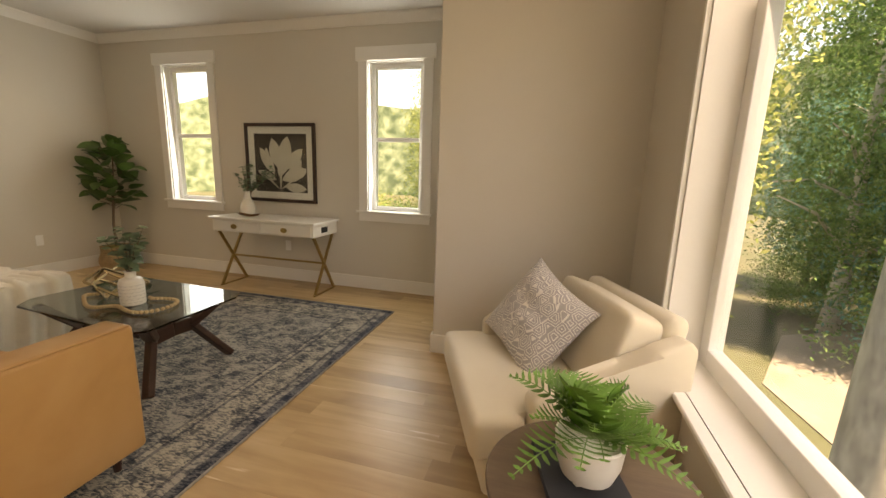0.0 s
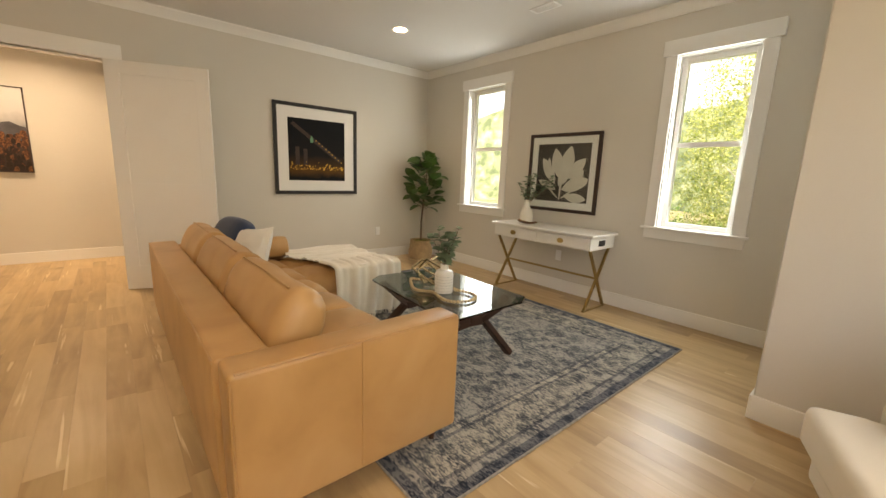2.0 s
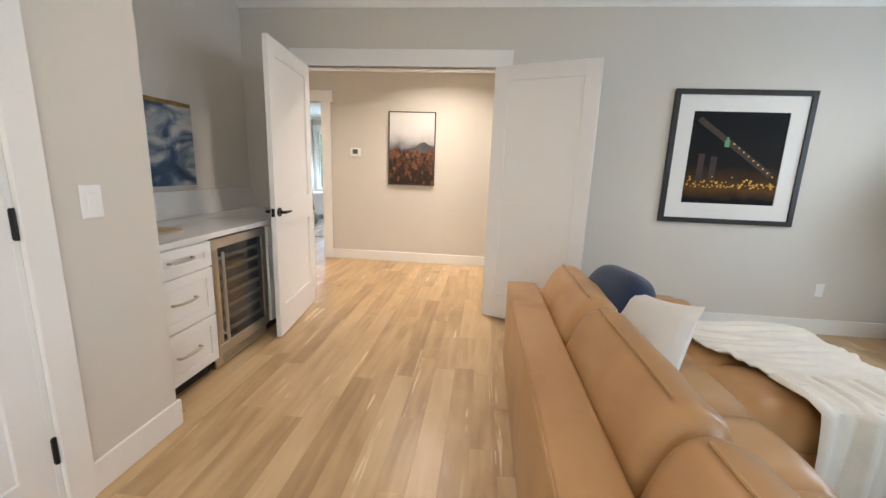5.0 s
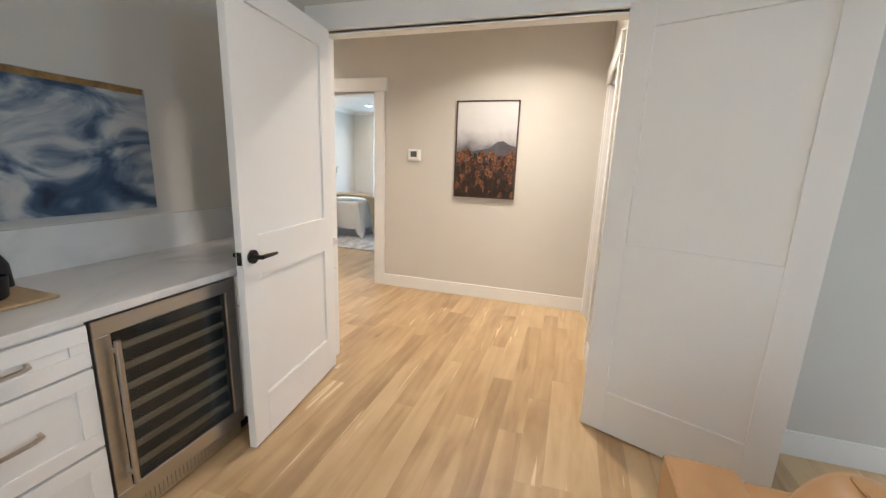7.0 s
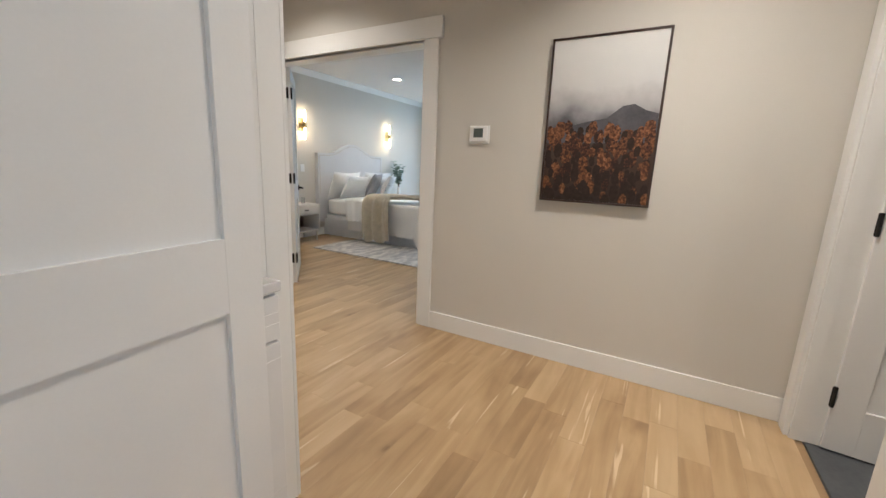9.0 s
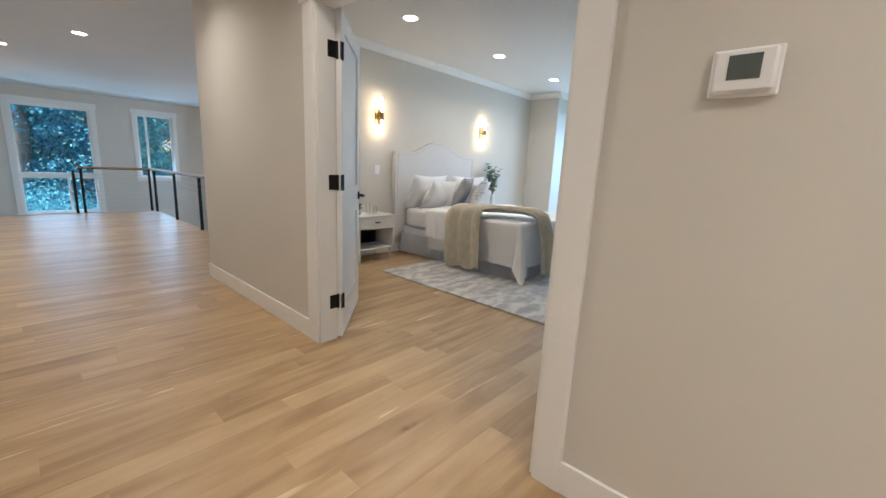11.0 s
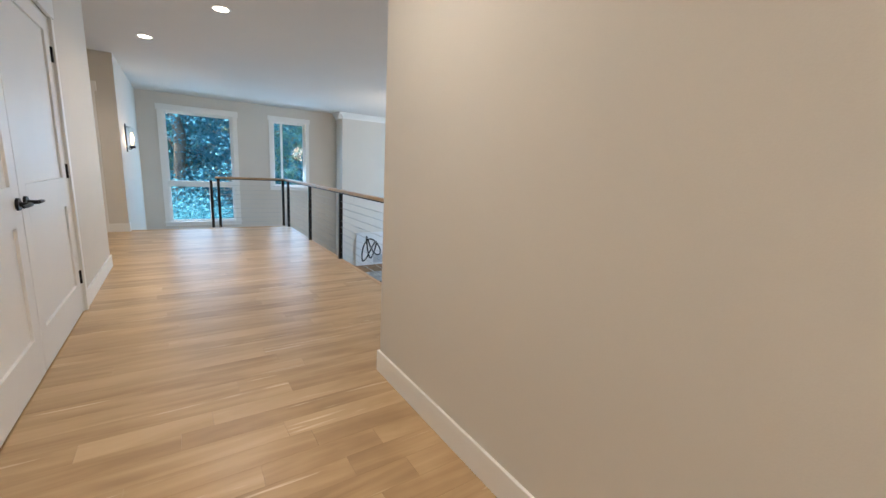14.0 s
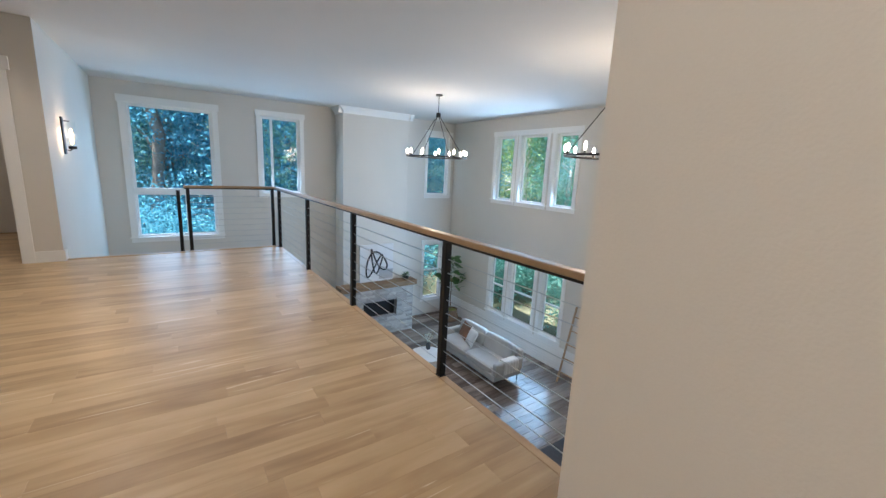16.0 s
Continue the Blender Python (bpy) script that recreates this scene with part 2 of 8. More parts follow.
def add_lathe(bm, profile, seg=24, at=(0, 0, 0)):
    """A turned body from (radius, height) pairs."""
    rings = []
    for r, z in profile:
        rings.append([bm.verts.new((at[0] + r * math.cos(2 * math.pi * i / seg), at[1] + r * math.sin(2 * math.pi * i / seg), at[2] + z)) for i in range(seg)])
    for a, b in zip(rings, rings[1:]):
        for i in range(seg):
            bm.faces.new((a[i], a[(i + 1) % seg], b[(i + 1) % seg], b[i]))
    bm.faces.new(list(reversed(rings[0])))
    bm.faces.new(rings[-1])


def add_bar(bm, p0, p1, w, h, up=(0, 0, 1), bevel=0.0):
    """A rectangular bar from p0 to p1, w wide and h high."""
    p0, p1 = Vector(p0), Vector(p1)
    d = p1 - p0
    x = d.normalized()
    z = Vector(up)
    y = z.cross(x).normalized()
    z = x.cross(y).normalized()
    m = Matrix(((x.x, y.x, z.x, 0), (x.y, y.y, z.y, 0), (x.z, y.z, z.z, 0), (0, 0, 0, 1)))
    m = Matrix.Translation((p0 + p1) / 2) @ m @ Matrix.Diagonal((d.length, w, h, 1))
    vs = bmesh.ops.create_cube(bm, size=1, matrix=m)["verts"]
    if bevel:
        bmesh.ops.bevel(bm, geom=list({e for v in vs for e in v.link_edges}), offset=bevel, segments=2, affect="EDGES", profile=0.5)
    return vs


def add_tube(bm, pts, r, seg=8, closed=False):
    """A round rod along a line of points."""
    pts = [Vector(p) for p in pts]
    n = len(pts)
    rings = []
    up = Vector((0.13, 0.21, 1)).normalized()
    for i, p in enumerate(pts):
        a = pts[(i - 1) % n] if closed or i else p
        b = pts[(i + 1) % n] if closed or i < n - 1 else p
        t = (b - a).normalized()
        s = t.cross(up)
        if s.length < 1e-3:
            s = t.cross(Vector((1, 0, 0)))
        s.normalize()
        q = s.cross(t)
        rr = r[i] if isinstance(r, (list, tuple)) else r
        rings.append([bm.verts.new(p + rr * (math.cos(2 * math.pi * k / seg) * s + math.sin(2 * math.pi * k / seg) * q)) for k in range(seg)])
    for i in range(n if closed else n - 1):
        a, b = rings[i], rings[(i + 1) % n]
        for k in range(seg):
            bm.faces.new((a[k], a[(k + 1) % seg], b[(k + 1) % seg], b[k]))
    if not closed:
        bm.faces.new(list(reversed(rings[0])))
        bm.faces.new(rings[-1])


def add_cushion(bm, w, d, h, m=None, n=14, square=0.28, bulge=0.12):
    """A stuffed block: w x d x h, with soft corners and bulging faces."""
    old = set(bm.verts)
    vs = bmesh.ops.create_cube(bm, size=2)["verts"]
    es = list({e for v in vs for e in v.link_edges})
    bmesh.ops.subdivide_edges(bm, edges=es, cuts=n, use_grid_fill=True)
    vv = [v for v in bm.verts if v not in old]
    p = 2 / square
    for v in vv:
        c = v.co
        k = (abs(c.x) ** p + abs(c.y) ** p + abs(c.z) ** p) ** (1 / p)
        u = c / k
        f = (1 - u.x * u.x) * (1 - u.y * u.y) if abs(u.z) > 0.5 else 0
        z = u.z * (1 + bulge * f)
        v.co = Vector((u.x * w / 2, u.y * d / 2, z * h / 2))
        if m is not None:
            v.co = m @ v.co
    return vv


def add_pillow(bm, w, h, t, m=None, n=16, wrinkle=0.012, seed=0):
    """A throw pillow, flat in its own xz plane, with pinched corners."""
    grid = {}
    for side in (1, -1):
        for i in range(n + 1):
            for j in range(n + 1):
                u, v = 2 * i / n - 1, 2 * j / n - 1
                edge = i in (0, n) or j in (0, n)
                if edge and side < 0:
                    grid[side, i, j] = grid[1, i, j]
                    continue
                e = max(0.0, (1 - u * u) * (1 - v * v))
                pin = 1 - 0.10 * (1 - u * u) * (abs(v) ** 3) 
                pin2 = 1 - 0.10 * (1 - v * v) * (abs(u) ** 3)
                y = side * t / 2 * e ** 0.42
                y += wrinkle * e * noise.noise((u * 2.5 + seed, v * 2.5, side * 3.1))
                co = Vector((u * w / 2 * pin2, y, v * h / 2 * pin))
                grid[side, i, j] = bm.verts.new(m @ co if m is not None else co)
        for i in range(n):
            for j in range(n):
                q = [grid[side, i, j], grid[side, i + 1, j], grid[side, i + 1, j + 1], grid[side, i, j + 1]]
                bm.faces.new(q if side < 0 else list(reversed(q)))


def part(name, bm, material, parent=None, label="", smooth=False):
    """One mesh object out of a bmesh, under a thing or part."""
    me = bpy.data.meshes.new(name)
    bmesh.ops.recalc_face_normals(bm, faces=bm.faces)
    bm.to_mesh(me)
    bm.free()
    me.materials.append(material)
    if smooth:
        for p in me.polygons:
            p.use_smooth = True
        me.set_sharp_from_angle(angle=radians(smooth if smooth > 1 else 40))
    ob = new(name, me)
    if parent is not None:
        ob.parent = parent
        ob.matrix_parent_inverse = parent.matrix_world.inverted()
    if label:
        tagged(ob, label)
    return ob


def box_part(name, dims, material, parent=None, label="", bevel=0.0):
    bm = bmesh.new()
    add_box(bm, *dims, bevel=bevel)
    return part(name, bm, material, parent, label)


def thing(name, at, label, category, group="", kind="", turn=0.0):
    """An Empty at a thing's base."""
    ob = new(name)
    ob.empty_display_size = 0.05
    ob.matrix_world = pose(*at, 0, 0, turn)
    bpy.context.view_layer.update()
    return tagged(ob, label, category, group, kind)


def local(ob, x, y, z):
    return ob.matrix_world @ Vector((x, y, z))


def setting(name, bm, material, label, category, smooth=False):
    return tagged(part(name, bm, material, None, "", smooth), label, category, "", "structure")


def wall_cells(bm, u0, u1, z0, z1, holes, put):
    """Fills a wall's face with blocks round its openings."""
    us = sorted({u0, u1, *(h[0] for h in holes), *(h[1] for h in holes)})
    for a, b in zip(us, us[1:]):
        inside = sorted((h[2], h[3]) for h in holes if h[0] <= a + 1e-6 and h[1] >= b - 1e-6)
        z = z0
        for za, zb in inside + [(z1, z1)]:
            if za > z + 1e-6:
                put(a, b, z, za)
            z = max(z, zb)


def wall_x(name, x0, x1, y0, y1, z0, z1, holes=(), label="", mats=None):
    """A wall that runs along y, from x0 to x1 thick, with openings (ya, yb, za, zb)."""
    bm = bmesh.new()
    wall_cells(bm, y0, y1, z0, z1, holes, lambda a, b, c, d: add_box(bm, x0, a, c, x1, b, d))
    return setting(name, bm, mats or WALL, label or "smooth greige painted drywall wall", "wall")


def wall_y(name, y0, y1, x0, x1, z0, z1, holes=(), label="", mats=None):
    bm = bmesh.new()
    wall_cells(bm, x0, x1, z0, z1, holes, lambda a, b, c, d: add_box(bm, a, y0, c, b, y1, d))
    return setting(name, bm, mats or WALL, label or "smooth greige painted drywall wall", "wall")


def run(name, segs, dims_fn, material, label, category):
    """Baseboard or crown: one box each stretch."""
    bm = bmesh.new()
    for s in segs:
        dims_fn(bm, *s)
    return setting(name, bm, material, label, category)


CZ = 2.73
# plan of the upper floor
XN, YN = -5.13, 4.07         # west and north faces of the sitting room
XE, YP, XP = 0.72, 2.82, -0.525   # east face, chimney-breast face and its west face
YS, XB = -1.22, -3.16        # south face, start of the bar niche
YB = -1.98                   # back of the bar niche
XH, XHE, YHN = -6.915, -5.25, 0.36   # hall faces
YV = -5.69                   # bedroom headboard wall
XW = -13.68                  # bedroom window wall
XA, YA, YA2 = -12.78, -5.09, -2.0   # alcove of the bedroom window
YBN = -0.6                   # bedroom north wall
XV, YE = -7.72, -12.02       # landing edges
GZ, GX, GY, CY = -3.3, -13.75, -15.7, -15.15   # great room floor, west, south, chimney face

# sitting room
wall_y("wall_north", YN, YN + 0.16, XN - 0.12, XP + 0.1, 0, CZ, [(-4.205, -3.57, 0.85, 2.37), (-1.63, -1.045, 0.85, 2.32)])
XNH = XN - 0.085              # hall face of the wall between sitting room and hall
wall_x("wall_west", XNH, XN, YS - 0.9, YN, 0, CZ, [(-1.423, 0.345, 0, 2.16)])
bm = bmesh.new()
add_box(bm, XP, YP, 0, XE + 0.2, YN + 0.16, CZ, 0.008)
setting("wall_chimney_breast", bm, WALL, "greige painted wall breast beside the armchair", "wall")
wall_x("wall_east", XE, XE + 0.16, -1.4, YP, 0, CZ, [(-0.9, 2.045, 0.54, 2.45)])
wall_y("wall_south", YS - 0.12, YS, XB, XE + 0.2, 0, CZ, [(-2.62, -1.80, 0, 2.15)])
wall_x("wall_niche_side", XB, XB + 0.12, YB - 0.1, YS - 0.12, 0, CZ)
wall_y("wall_niche_back", YB - 0.1, YB, XN - 0.12, XB + 0.12, 0, CZ)
wall_y("wall_closet_back", YB - 0.1, YB, XB + 0.12, XE + 0.2, 0, CZ)
# hall
wall_x("wall_hall_west", XH - 0.125, XH, YV - 0.14, YHN + 0.12, 0, CZ, [(-3.65, -1.98, 0, 2.14)])
wall_y("wall_hall_north", YHN, YHN + 0.12, XH, XNH, 0, CZ, [(-6.78, -5.95, 0, 2.14)])
wall_x("wall_hall_east", XHE, XHE + 0.12, -9.35, YS - 0.9, 0, CZ, [(-7.80, -5.55, 0, 2.14)])
wall_y("wall_corridor_north", -9.35, -9.23, XHE + 0.12, -2.5, 0, CZ)
wall_y("wall_corridor_south", -12.02, -11.90, -5.22, -2.5, 0, CZ, [(-4.87, -4.05, 0, 2.14)])
wall_x("wall_stair_east", -5.22, -5.10, GY, -12.02, GZ, CZ)
wall_x("wall_corridor_end", -2.5, -2.38, -14.6, -9.23, 0, CZ)
# room seen through the corridor door, and the shower room off the hall
wall_y("wall_spare_room", -14.6, -14.48, -5.10, -2.5, 0, CZ)
wall_y("wall_bath_north", 2.9, 3.02, XH - 0.125, XHE, 0, CZ)
wall_x("wall_bath_west", XH - 0.125, XH, YHN + 0.12, 2.9, 0, CZ)
# bedroom
wall_y("wall_bedroom_head", YV - 0.14, YV, XW - 0.2, XH - 0.125, -0.25, CZ)
bm = bmesh.new()
add_box(bm, XW - 0.16, YV, 0, XA, YA, CZ, 0.006)
setting("wall_alcove_pier", bm, WALL, "pale greige pier beside the bedroom window", "wall")
bm = bmesh.new()
add_box(bm, XW - 0.16, YA2, 0, XA, YBN, CZ, 0.006)
setting("wall_alcove_pier_north", bm, WALL, "pale greige pier beside the bedroom window", "wall")
wall_x("wall_bedroom_window", XW - 0.16, XW, YA, YA2, 0, CZ, [(-4.98, -2.15, 0.56, 2.30)])
wall_y("wall_bedroom_north", YBN, YBN + 0.12, XW - 0.16, XH - 0.125, 0, CZ)
# great room
wall_y("wall_great_south", GY - 0.16, GY, GX - 0.16, -5.10, GZ, CZ + 0.02,
       [(-7.20, -5.72, -0.37, 2.33), (-9.06, -8.17, 0.58, 2.35), (-13.55, -12.78, 0.56, 2.33), (-13.45, -12.78, -2.75, -0.98)])
wall_x("wall_great_west", GX - 0.16, GX, GY, YV - 0.14, GZ, CZ + 0.02,
       [(-13.72, -13.05, 0.60, 2.27), (-12.80, -11.97, 0.60, 2.27), (-11.70, -11.10, 0.60, 2.27), (-13.62, -13.05, -2.60, -0.98), (-12.80, -11.97, -2.60, -0.98), (-11.70, -11.10, -2.60, -0.98)])
wall_y("wall_great_north", YV - 0.14, YV, GX, -5.9, GZ, -0.25)
wall_x("wall_under_landing", -6.0, -5.9, YE, YV - 0.26, GZ, -0.3)
bm = bmesh.new()
add_box(bm, -11.78, GY, GZ, -9.95, CY, CZ, 0.006)
setting("wall_chimney", bm, WALL, "tall pale chimney breast in the great room", "wall")

# ceilings
bm = bmesh.new()
add_box(bm, GX - 0.2, GY - 0.2, CZ, 1.0, YN + 0.2, CZ + 0.15)
setting("ceiling", bm, CEIL, "flat white painted ceiling", "ceiling")
# unseen roof slab, its overhang added to keep direct sun off the windows
bm = bmesh.new()
add_box(bm, GX - 0.95, GY - 0.95, CZ + 0.16, XE + 0.95, YN + 0.9, CZ + 0.5)
setting("roof", bm, EXTERIOR, "unseen plain roof, its wide eaves added to shade the windows", "roof")

# floors
bm = bmesh.new()
add_box(bm, XN - 0.12, YB - 0.1, -0.25, XE + 0.2, YN + 0.16, -0.014)
add_box(bm, XW - 0.16, YV - 0.14, -0.25, XN - 0.12, 3.0, -0.014)
add_box(bm, XV + 0.02, YE + 0.02, -0.25, XHE + 0.12, YV - 0.14, -0.014)
add_box(bm, XHE + 0.12, -14.6, -0.25, -2.4, -9.2, -0.014)
floor = setting("floor", bm, SUBFLOOR, "light oak plank floor of the upper storey", "floor")
bm = bmesh.new()
add_box(bm, GX - 0.16, GY - 0.16, GZ - 0.2, -5.1, YV - 0.2, GZ)
lower_floor = setting("floor_lower", bm, mat("brown_floor_boards", (0.20, 0.14, 0.10), 0.28, var=0.25, scale=3, grain=(1, 9, 9)), "dark brown plank floor of the great room", "floor")


# ---- windows, doors, trim ----
def tbox(bm, T, u0, d0, w0, u1, d1, w1, bevel=0.0):
    a, b = Vector(T(u0, d0, w0)), Vector(T(u1, d1, w1))
    add_box(bm, min(a.x, b.x), min(a.y, b.y), min(a.z, b.z), max(a.x, b.x), max(a.y, b.y), max(a.z, b.z), bevel)


def window(name, T, u0, u1, z0, z1, label, depth=0.13, mulls=(), rails=(), cas=0.095, head=0.125, over=0.025, frame=0.045, sill=True, apron=0.085, trim=True):
    """A cased window: d runs outwards from the wall's face. mulls and rails: places of the bars between panes."""
    root = thing(name, T(u0, 0, z0), label, "window", "", "structure")
    if trim:
        bm = bmesh.new()
        tbox(bm, T, u0 - cas, -0.02, z0, u0, 0.0, z1, 0.002)
        tbox(bm, T, u1, -0.02, z0, u1 + cas, 0.0, z1, 0.002)
        part("casing", bm, TRIM, root)
        bm = bmesh.new()
        tbox(bm, T, u0 - cas - over, -0.03, z1, u1 + cas + over, 0.0, z1 + head, 0.003)
        part("head_casing", bm, TRIM, root)
        bm = bmesh.new()
        if sill:
            tbox(bm, T, u0 - cas - over, -0.045, z0 - 0.022, u1 + cas + over, 0.0, z0, 0.004)
            tbox(bm, T, u0, 0.0, z0 - 0.022, u1, depth - 0.02, z0 + 0.001)
        tbox(bm, T, u0 - cas, -0.02, z0 - 0.022 - apron, u1 + cas, 0.0, z0 - 0.022, 0.002)
        part("window_sill", bm, TRIM, root)
    bm = bmesh.new()
    tbox(bm, T, u0, 0.0, z0, u0 + 0.012, depth, z1)
    tbox(bm, T, u1 - 0.012, 0.0, z0, u1, depth, z1)
    tbox(bm, T, u0 + 0.012, 0.0, z1 - 0.012, u1 - 0.012, depth, z1)
    part("jamb", bm, TRIM, root)
    a, b = depth - 0.055, depth
    us = [u0 + 0.012, *mulls, u1 - 0.012]
    zs = [z0, *rails, z1 - 0.012]
    bm = bmesh.new()
    tbox(bm, T, us[0], a, zs[0], us[0] + frame, b, zs[-1], 0.003)
    tbox(bm, T, us[-1] - frame, a, zs[0], us[-1], b, zs[-1], 0.003)
    tbox(bm, T, us[0] + frame, a, zs[0], us[-1] - frame, b, zs[0] + frame, 0.003)
    tbox(bm, T, us[0] + frame, a, zs[-1] - frame, us[-1] - frame, b, zs[-1], 0.003)
    part("window_frame", bm, VINYL, root)
    for m in mulls:
        bm = bmesh.new()
        tbox(bm, T, m - frame * 0.6, a + 0.004, zs[0] + frame, m + frame * 0.6, b - 0.004, zs[-1] - frame, 0.003)
        part("mullion", bm, VINYL, root)
    for r in rails:
        bm = bmesh.new()
        tbox(bm, T, us[0] + frame, a - 0.008, r - 0.02, us[-1] - frame, b - 0.008, r + 0.02, 0.003)
        part("meeting_rail", bm, VINYL, root)
    for i in range(len(us) - 1):
        for j in range(len(zs) - 1):
            bm = bmesh.new()
            g = frame * 0.5
            tbox(bm, T, us[i] + g, depth - 0.03, zs[j] + g, us[i + 1] - g, depth - 0.026, zs[j + 1] - g)
            p = part("pane", bm, PANE, root)
            p.visible_shadow = False
    return root


T_N = lambda u, d, w: (u, YN + d, w)
T_E = lambda u, d, w: (XE + d, u, w)
T_W = lambda u, d, w: (XW - d, u, w)
T_S = lambda u, d, w: (u, GY - d, w)
T_G = lambda u, d, w: (GX - d, u, w)
DH = "white double-hung window in flat white casing"
window("window_1", T_N, -4.205, -3.57, 0.85, 2.37, DH, rails=(1.60,))
window("window_2", T_N, -1.63, -1.045, 0.85, 2.32, DH, rails=(1.58,))
window("window_3", T_E, -0.9, 2.045, 0.54, 2.45, "large white picture window with a deep sill", depth=0.19, frame=0.075, cas=0.02, over=0.0, head=0.1, apron=0.0)
window("window_4", T_W, -4.98, -2.15, 0.56, 2.30, "wide white bedroom window with a mullion", depth=0.14, mulls=(-4.22, -2.92), head=0.2, cas=0.1)
window("window_5", T_S, -7.20, -5.72, -0.37, 2.33, "tall white stair window in two parts", mulls=(), rails=(0.59,), cas=0.11, head=0.14)
bm = bmesh.new()
add_box(bm, -7.19, GY - 0.085, 0.52, -5.73, GY + 0.018, 0.66, 0.003)
add_box(bm, -6.66, GY - 0.12, -0.33, -6.60, GY - 0.07, 0.52, 0.003)
part("transom_bar", bm, TRIM, bpy.data.objects["window_5"])
window("window_6", T_S, -9.06, -8.17, 0.58, 2.35, "white upper window beside the chimney", mulls=(-8.42,), cas=0.09)
window("window_7", T_S, -13.55, -12.78, 0.56, 2.33, "white upper window beside the chimney", cas=0.09)
window("window_8", T_S, -13.45, -12.78, -2.75, -0.98, "white lower window beside the fireplace", rails=(-1.85,), cas=0.09)
for i, (a, b) in enumerate([(-13.72, -13.05), (-12.80, -11.97), (-11.70, -11.10)]):
    window("window_%d" % (9 + i), T_G, a, b, 0.60, 2.27, "white upper window in a row of three", cas=0.10, over=0.03)
    window("window_%d" % (12 + i), T_G, max(a, -13.62), b, -2.60, -0.98, "white lower window in a row of three", cas=0.10, over=0.03, rails=(-1.8,))


def casing_x(name, x, sx, y0, y1, h, w=0.10, head=0.14, over=0.03):
    """Flat door casing on a wall that runs along y; sx points into the room."""
    bm = bmesh.new()
    add_box(bm, x, y0 - w, 0, x + sx * 0.02, y0, h, 0.002)
    add_box(bm, x, y1, 0, x + sx * 0.02, y1 + w, h, 0.002)
    add_box(bm, x, y0 - w - over, h, x + sx * 0.028, y1 + w + over, h + head, 0.003)
    return setting(name, bm, TRIM, "flat white painted door casing", "trim")


def casing_y(name, y, sy, x0, x1, h, w=0.10, head=0.14, over=0.03):
    bm = bmesh.new()
    add_box(bm, x0 - w, y, 0, x0, y + sy * 0.02, h, 0.002)
    add_box(bm, x1, y, 0, x1 + w, y + sy * 0.02, h, 0.002)
    add_box(bm, x0 - w - over, y, h, x1 + w + over, y + sy * 0.028, h + head, 0.003)
    return setting(name, bm, TRIM, "flat white painted door casing", "trim")


def jamb_x(name, xa, xb, y0, y1, h):
    """Lining of a door opening in a wall along y."""
    bm = bmesh.new()
    add_box(bm, xa, y0, 0, xb, y0 + 0.018, h)
    add_box(bm, xa, y1 - 0.018, 0, xb, y1, h)
    add_box(bm, xa, y0 + 0.018, h - 0.018, xb, y1 - 0.018, h)
    return setting(name, bm, TRIM, "white painted door jamb", "trim")


def jamb_y(name, ya, yb, x0, x1, h):
    bm = bmesh.new()
    add_box(bm, x0, ya, 0, x0 + 0.018, yb, h)
    add_box(bm, x1 - 0.018, ya, 0, x1, yb, h)
    add_box(bm, x0 + 0.018, ya, h - 0.018, x1 - 0.018, yb, h)
    return setting(name, bm, TRIM, "white painted door jamb", "trim")


casing_x("trim_sitting_door", XN, 1, -1.405, 0.325, 2.17, over=0.015)
bm = bmesh.new()
add_box(bm, XNH, -1.46, 0, XNH - 0.016, -1.405, 2.155, 0.002)
add_box(bm, XNH, -1.46, 2.155, XNH - 0.02, YHN - 0.002, 2.29, 0.003)
setting("trim_sitting_door_hall", bm, TRIM, "flat white painted door casing", "trim")
jamb_x("trim_sitting_jamb", XNH, XN, -1.423, 0.345, 2.17)
casing_y("trim_closet_door", YS, 1, -2.62, -1.80, 2.15)
jamb_y("trim_closet_jamb", YS - 0.12, YS, -2.62, -1.80, 2.15)
casing_x("trim_bedroom_door", XH, 1, -3.65, -1.98, 2.15, w=0.115)
casing_x("trim_bedroom_door_in", XH - 0.125, -1, -3.65, -1.98, 2.15)
jamb_x("trim_bedroom_jamb", XH - 0.125, XH, -3.65, -1.98, 2.15)
casing_y("trim_bath_door", YHN, -1, -6.78, -5.95, 2.15)
jamb_y("trim_bath_jamb", YHN, YHN + 0.12, -6.78, -5.95, 2.15)
casing_x("trim_linen_door", XHE, -1, -7.80, -5.55, 2.15, w=0.06, over=0.0)
jamb_x("trim_linen_jamb", XHE, XHE + 0.12, -7.80, -5.55, 2.15)
casing_y("trim_corridor_door", -11.90, 1, -4.87, -4.05, 2.15)
jamb_y("trim_corridor_jamb", -12.02, -11.90, -4.87, -4.05, 2.15)


def hinge(parent, z, side, wide=False):
    bm = bmesh.new()
    o = parent.matrix_world
    k = 0.035 if wide else 0.010
    add_box(bm, -k, side * 0.018 - 0.003, z - 0.05, k, side * 0.018 + 0.003, z + 0.05, 0.002)
    add_cyl(bm, (0, side * 0.024, z - 0.052), (0, side * 0.024, z + 0.052), 0.0075, seg=8)
    bmesh.ops.transform(bm, matrix=o, verts=bm.verts)
    return part("hinge", bm, BLACK, parent, "black butt hinge")


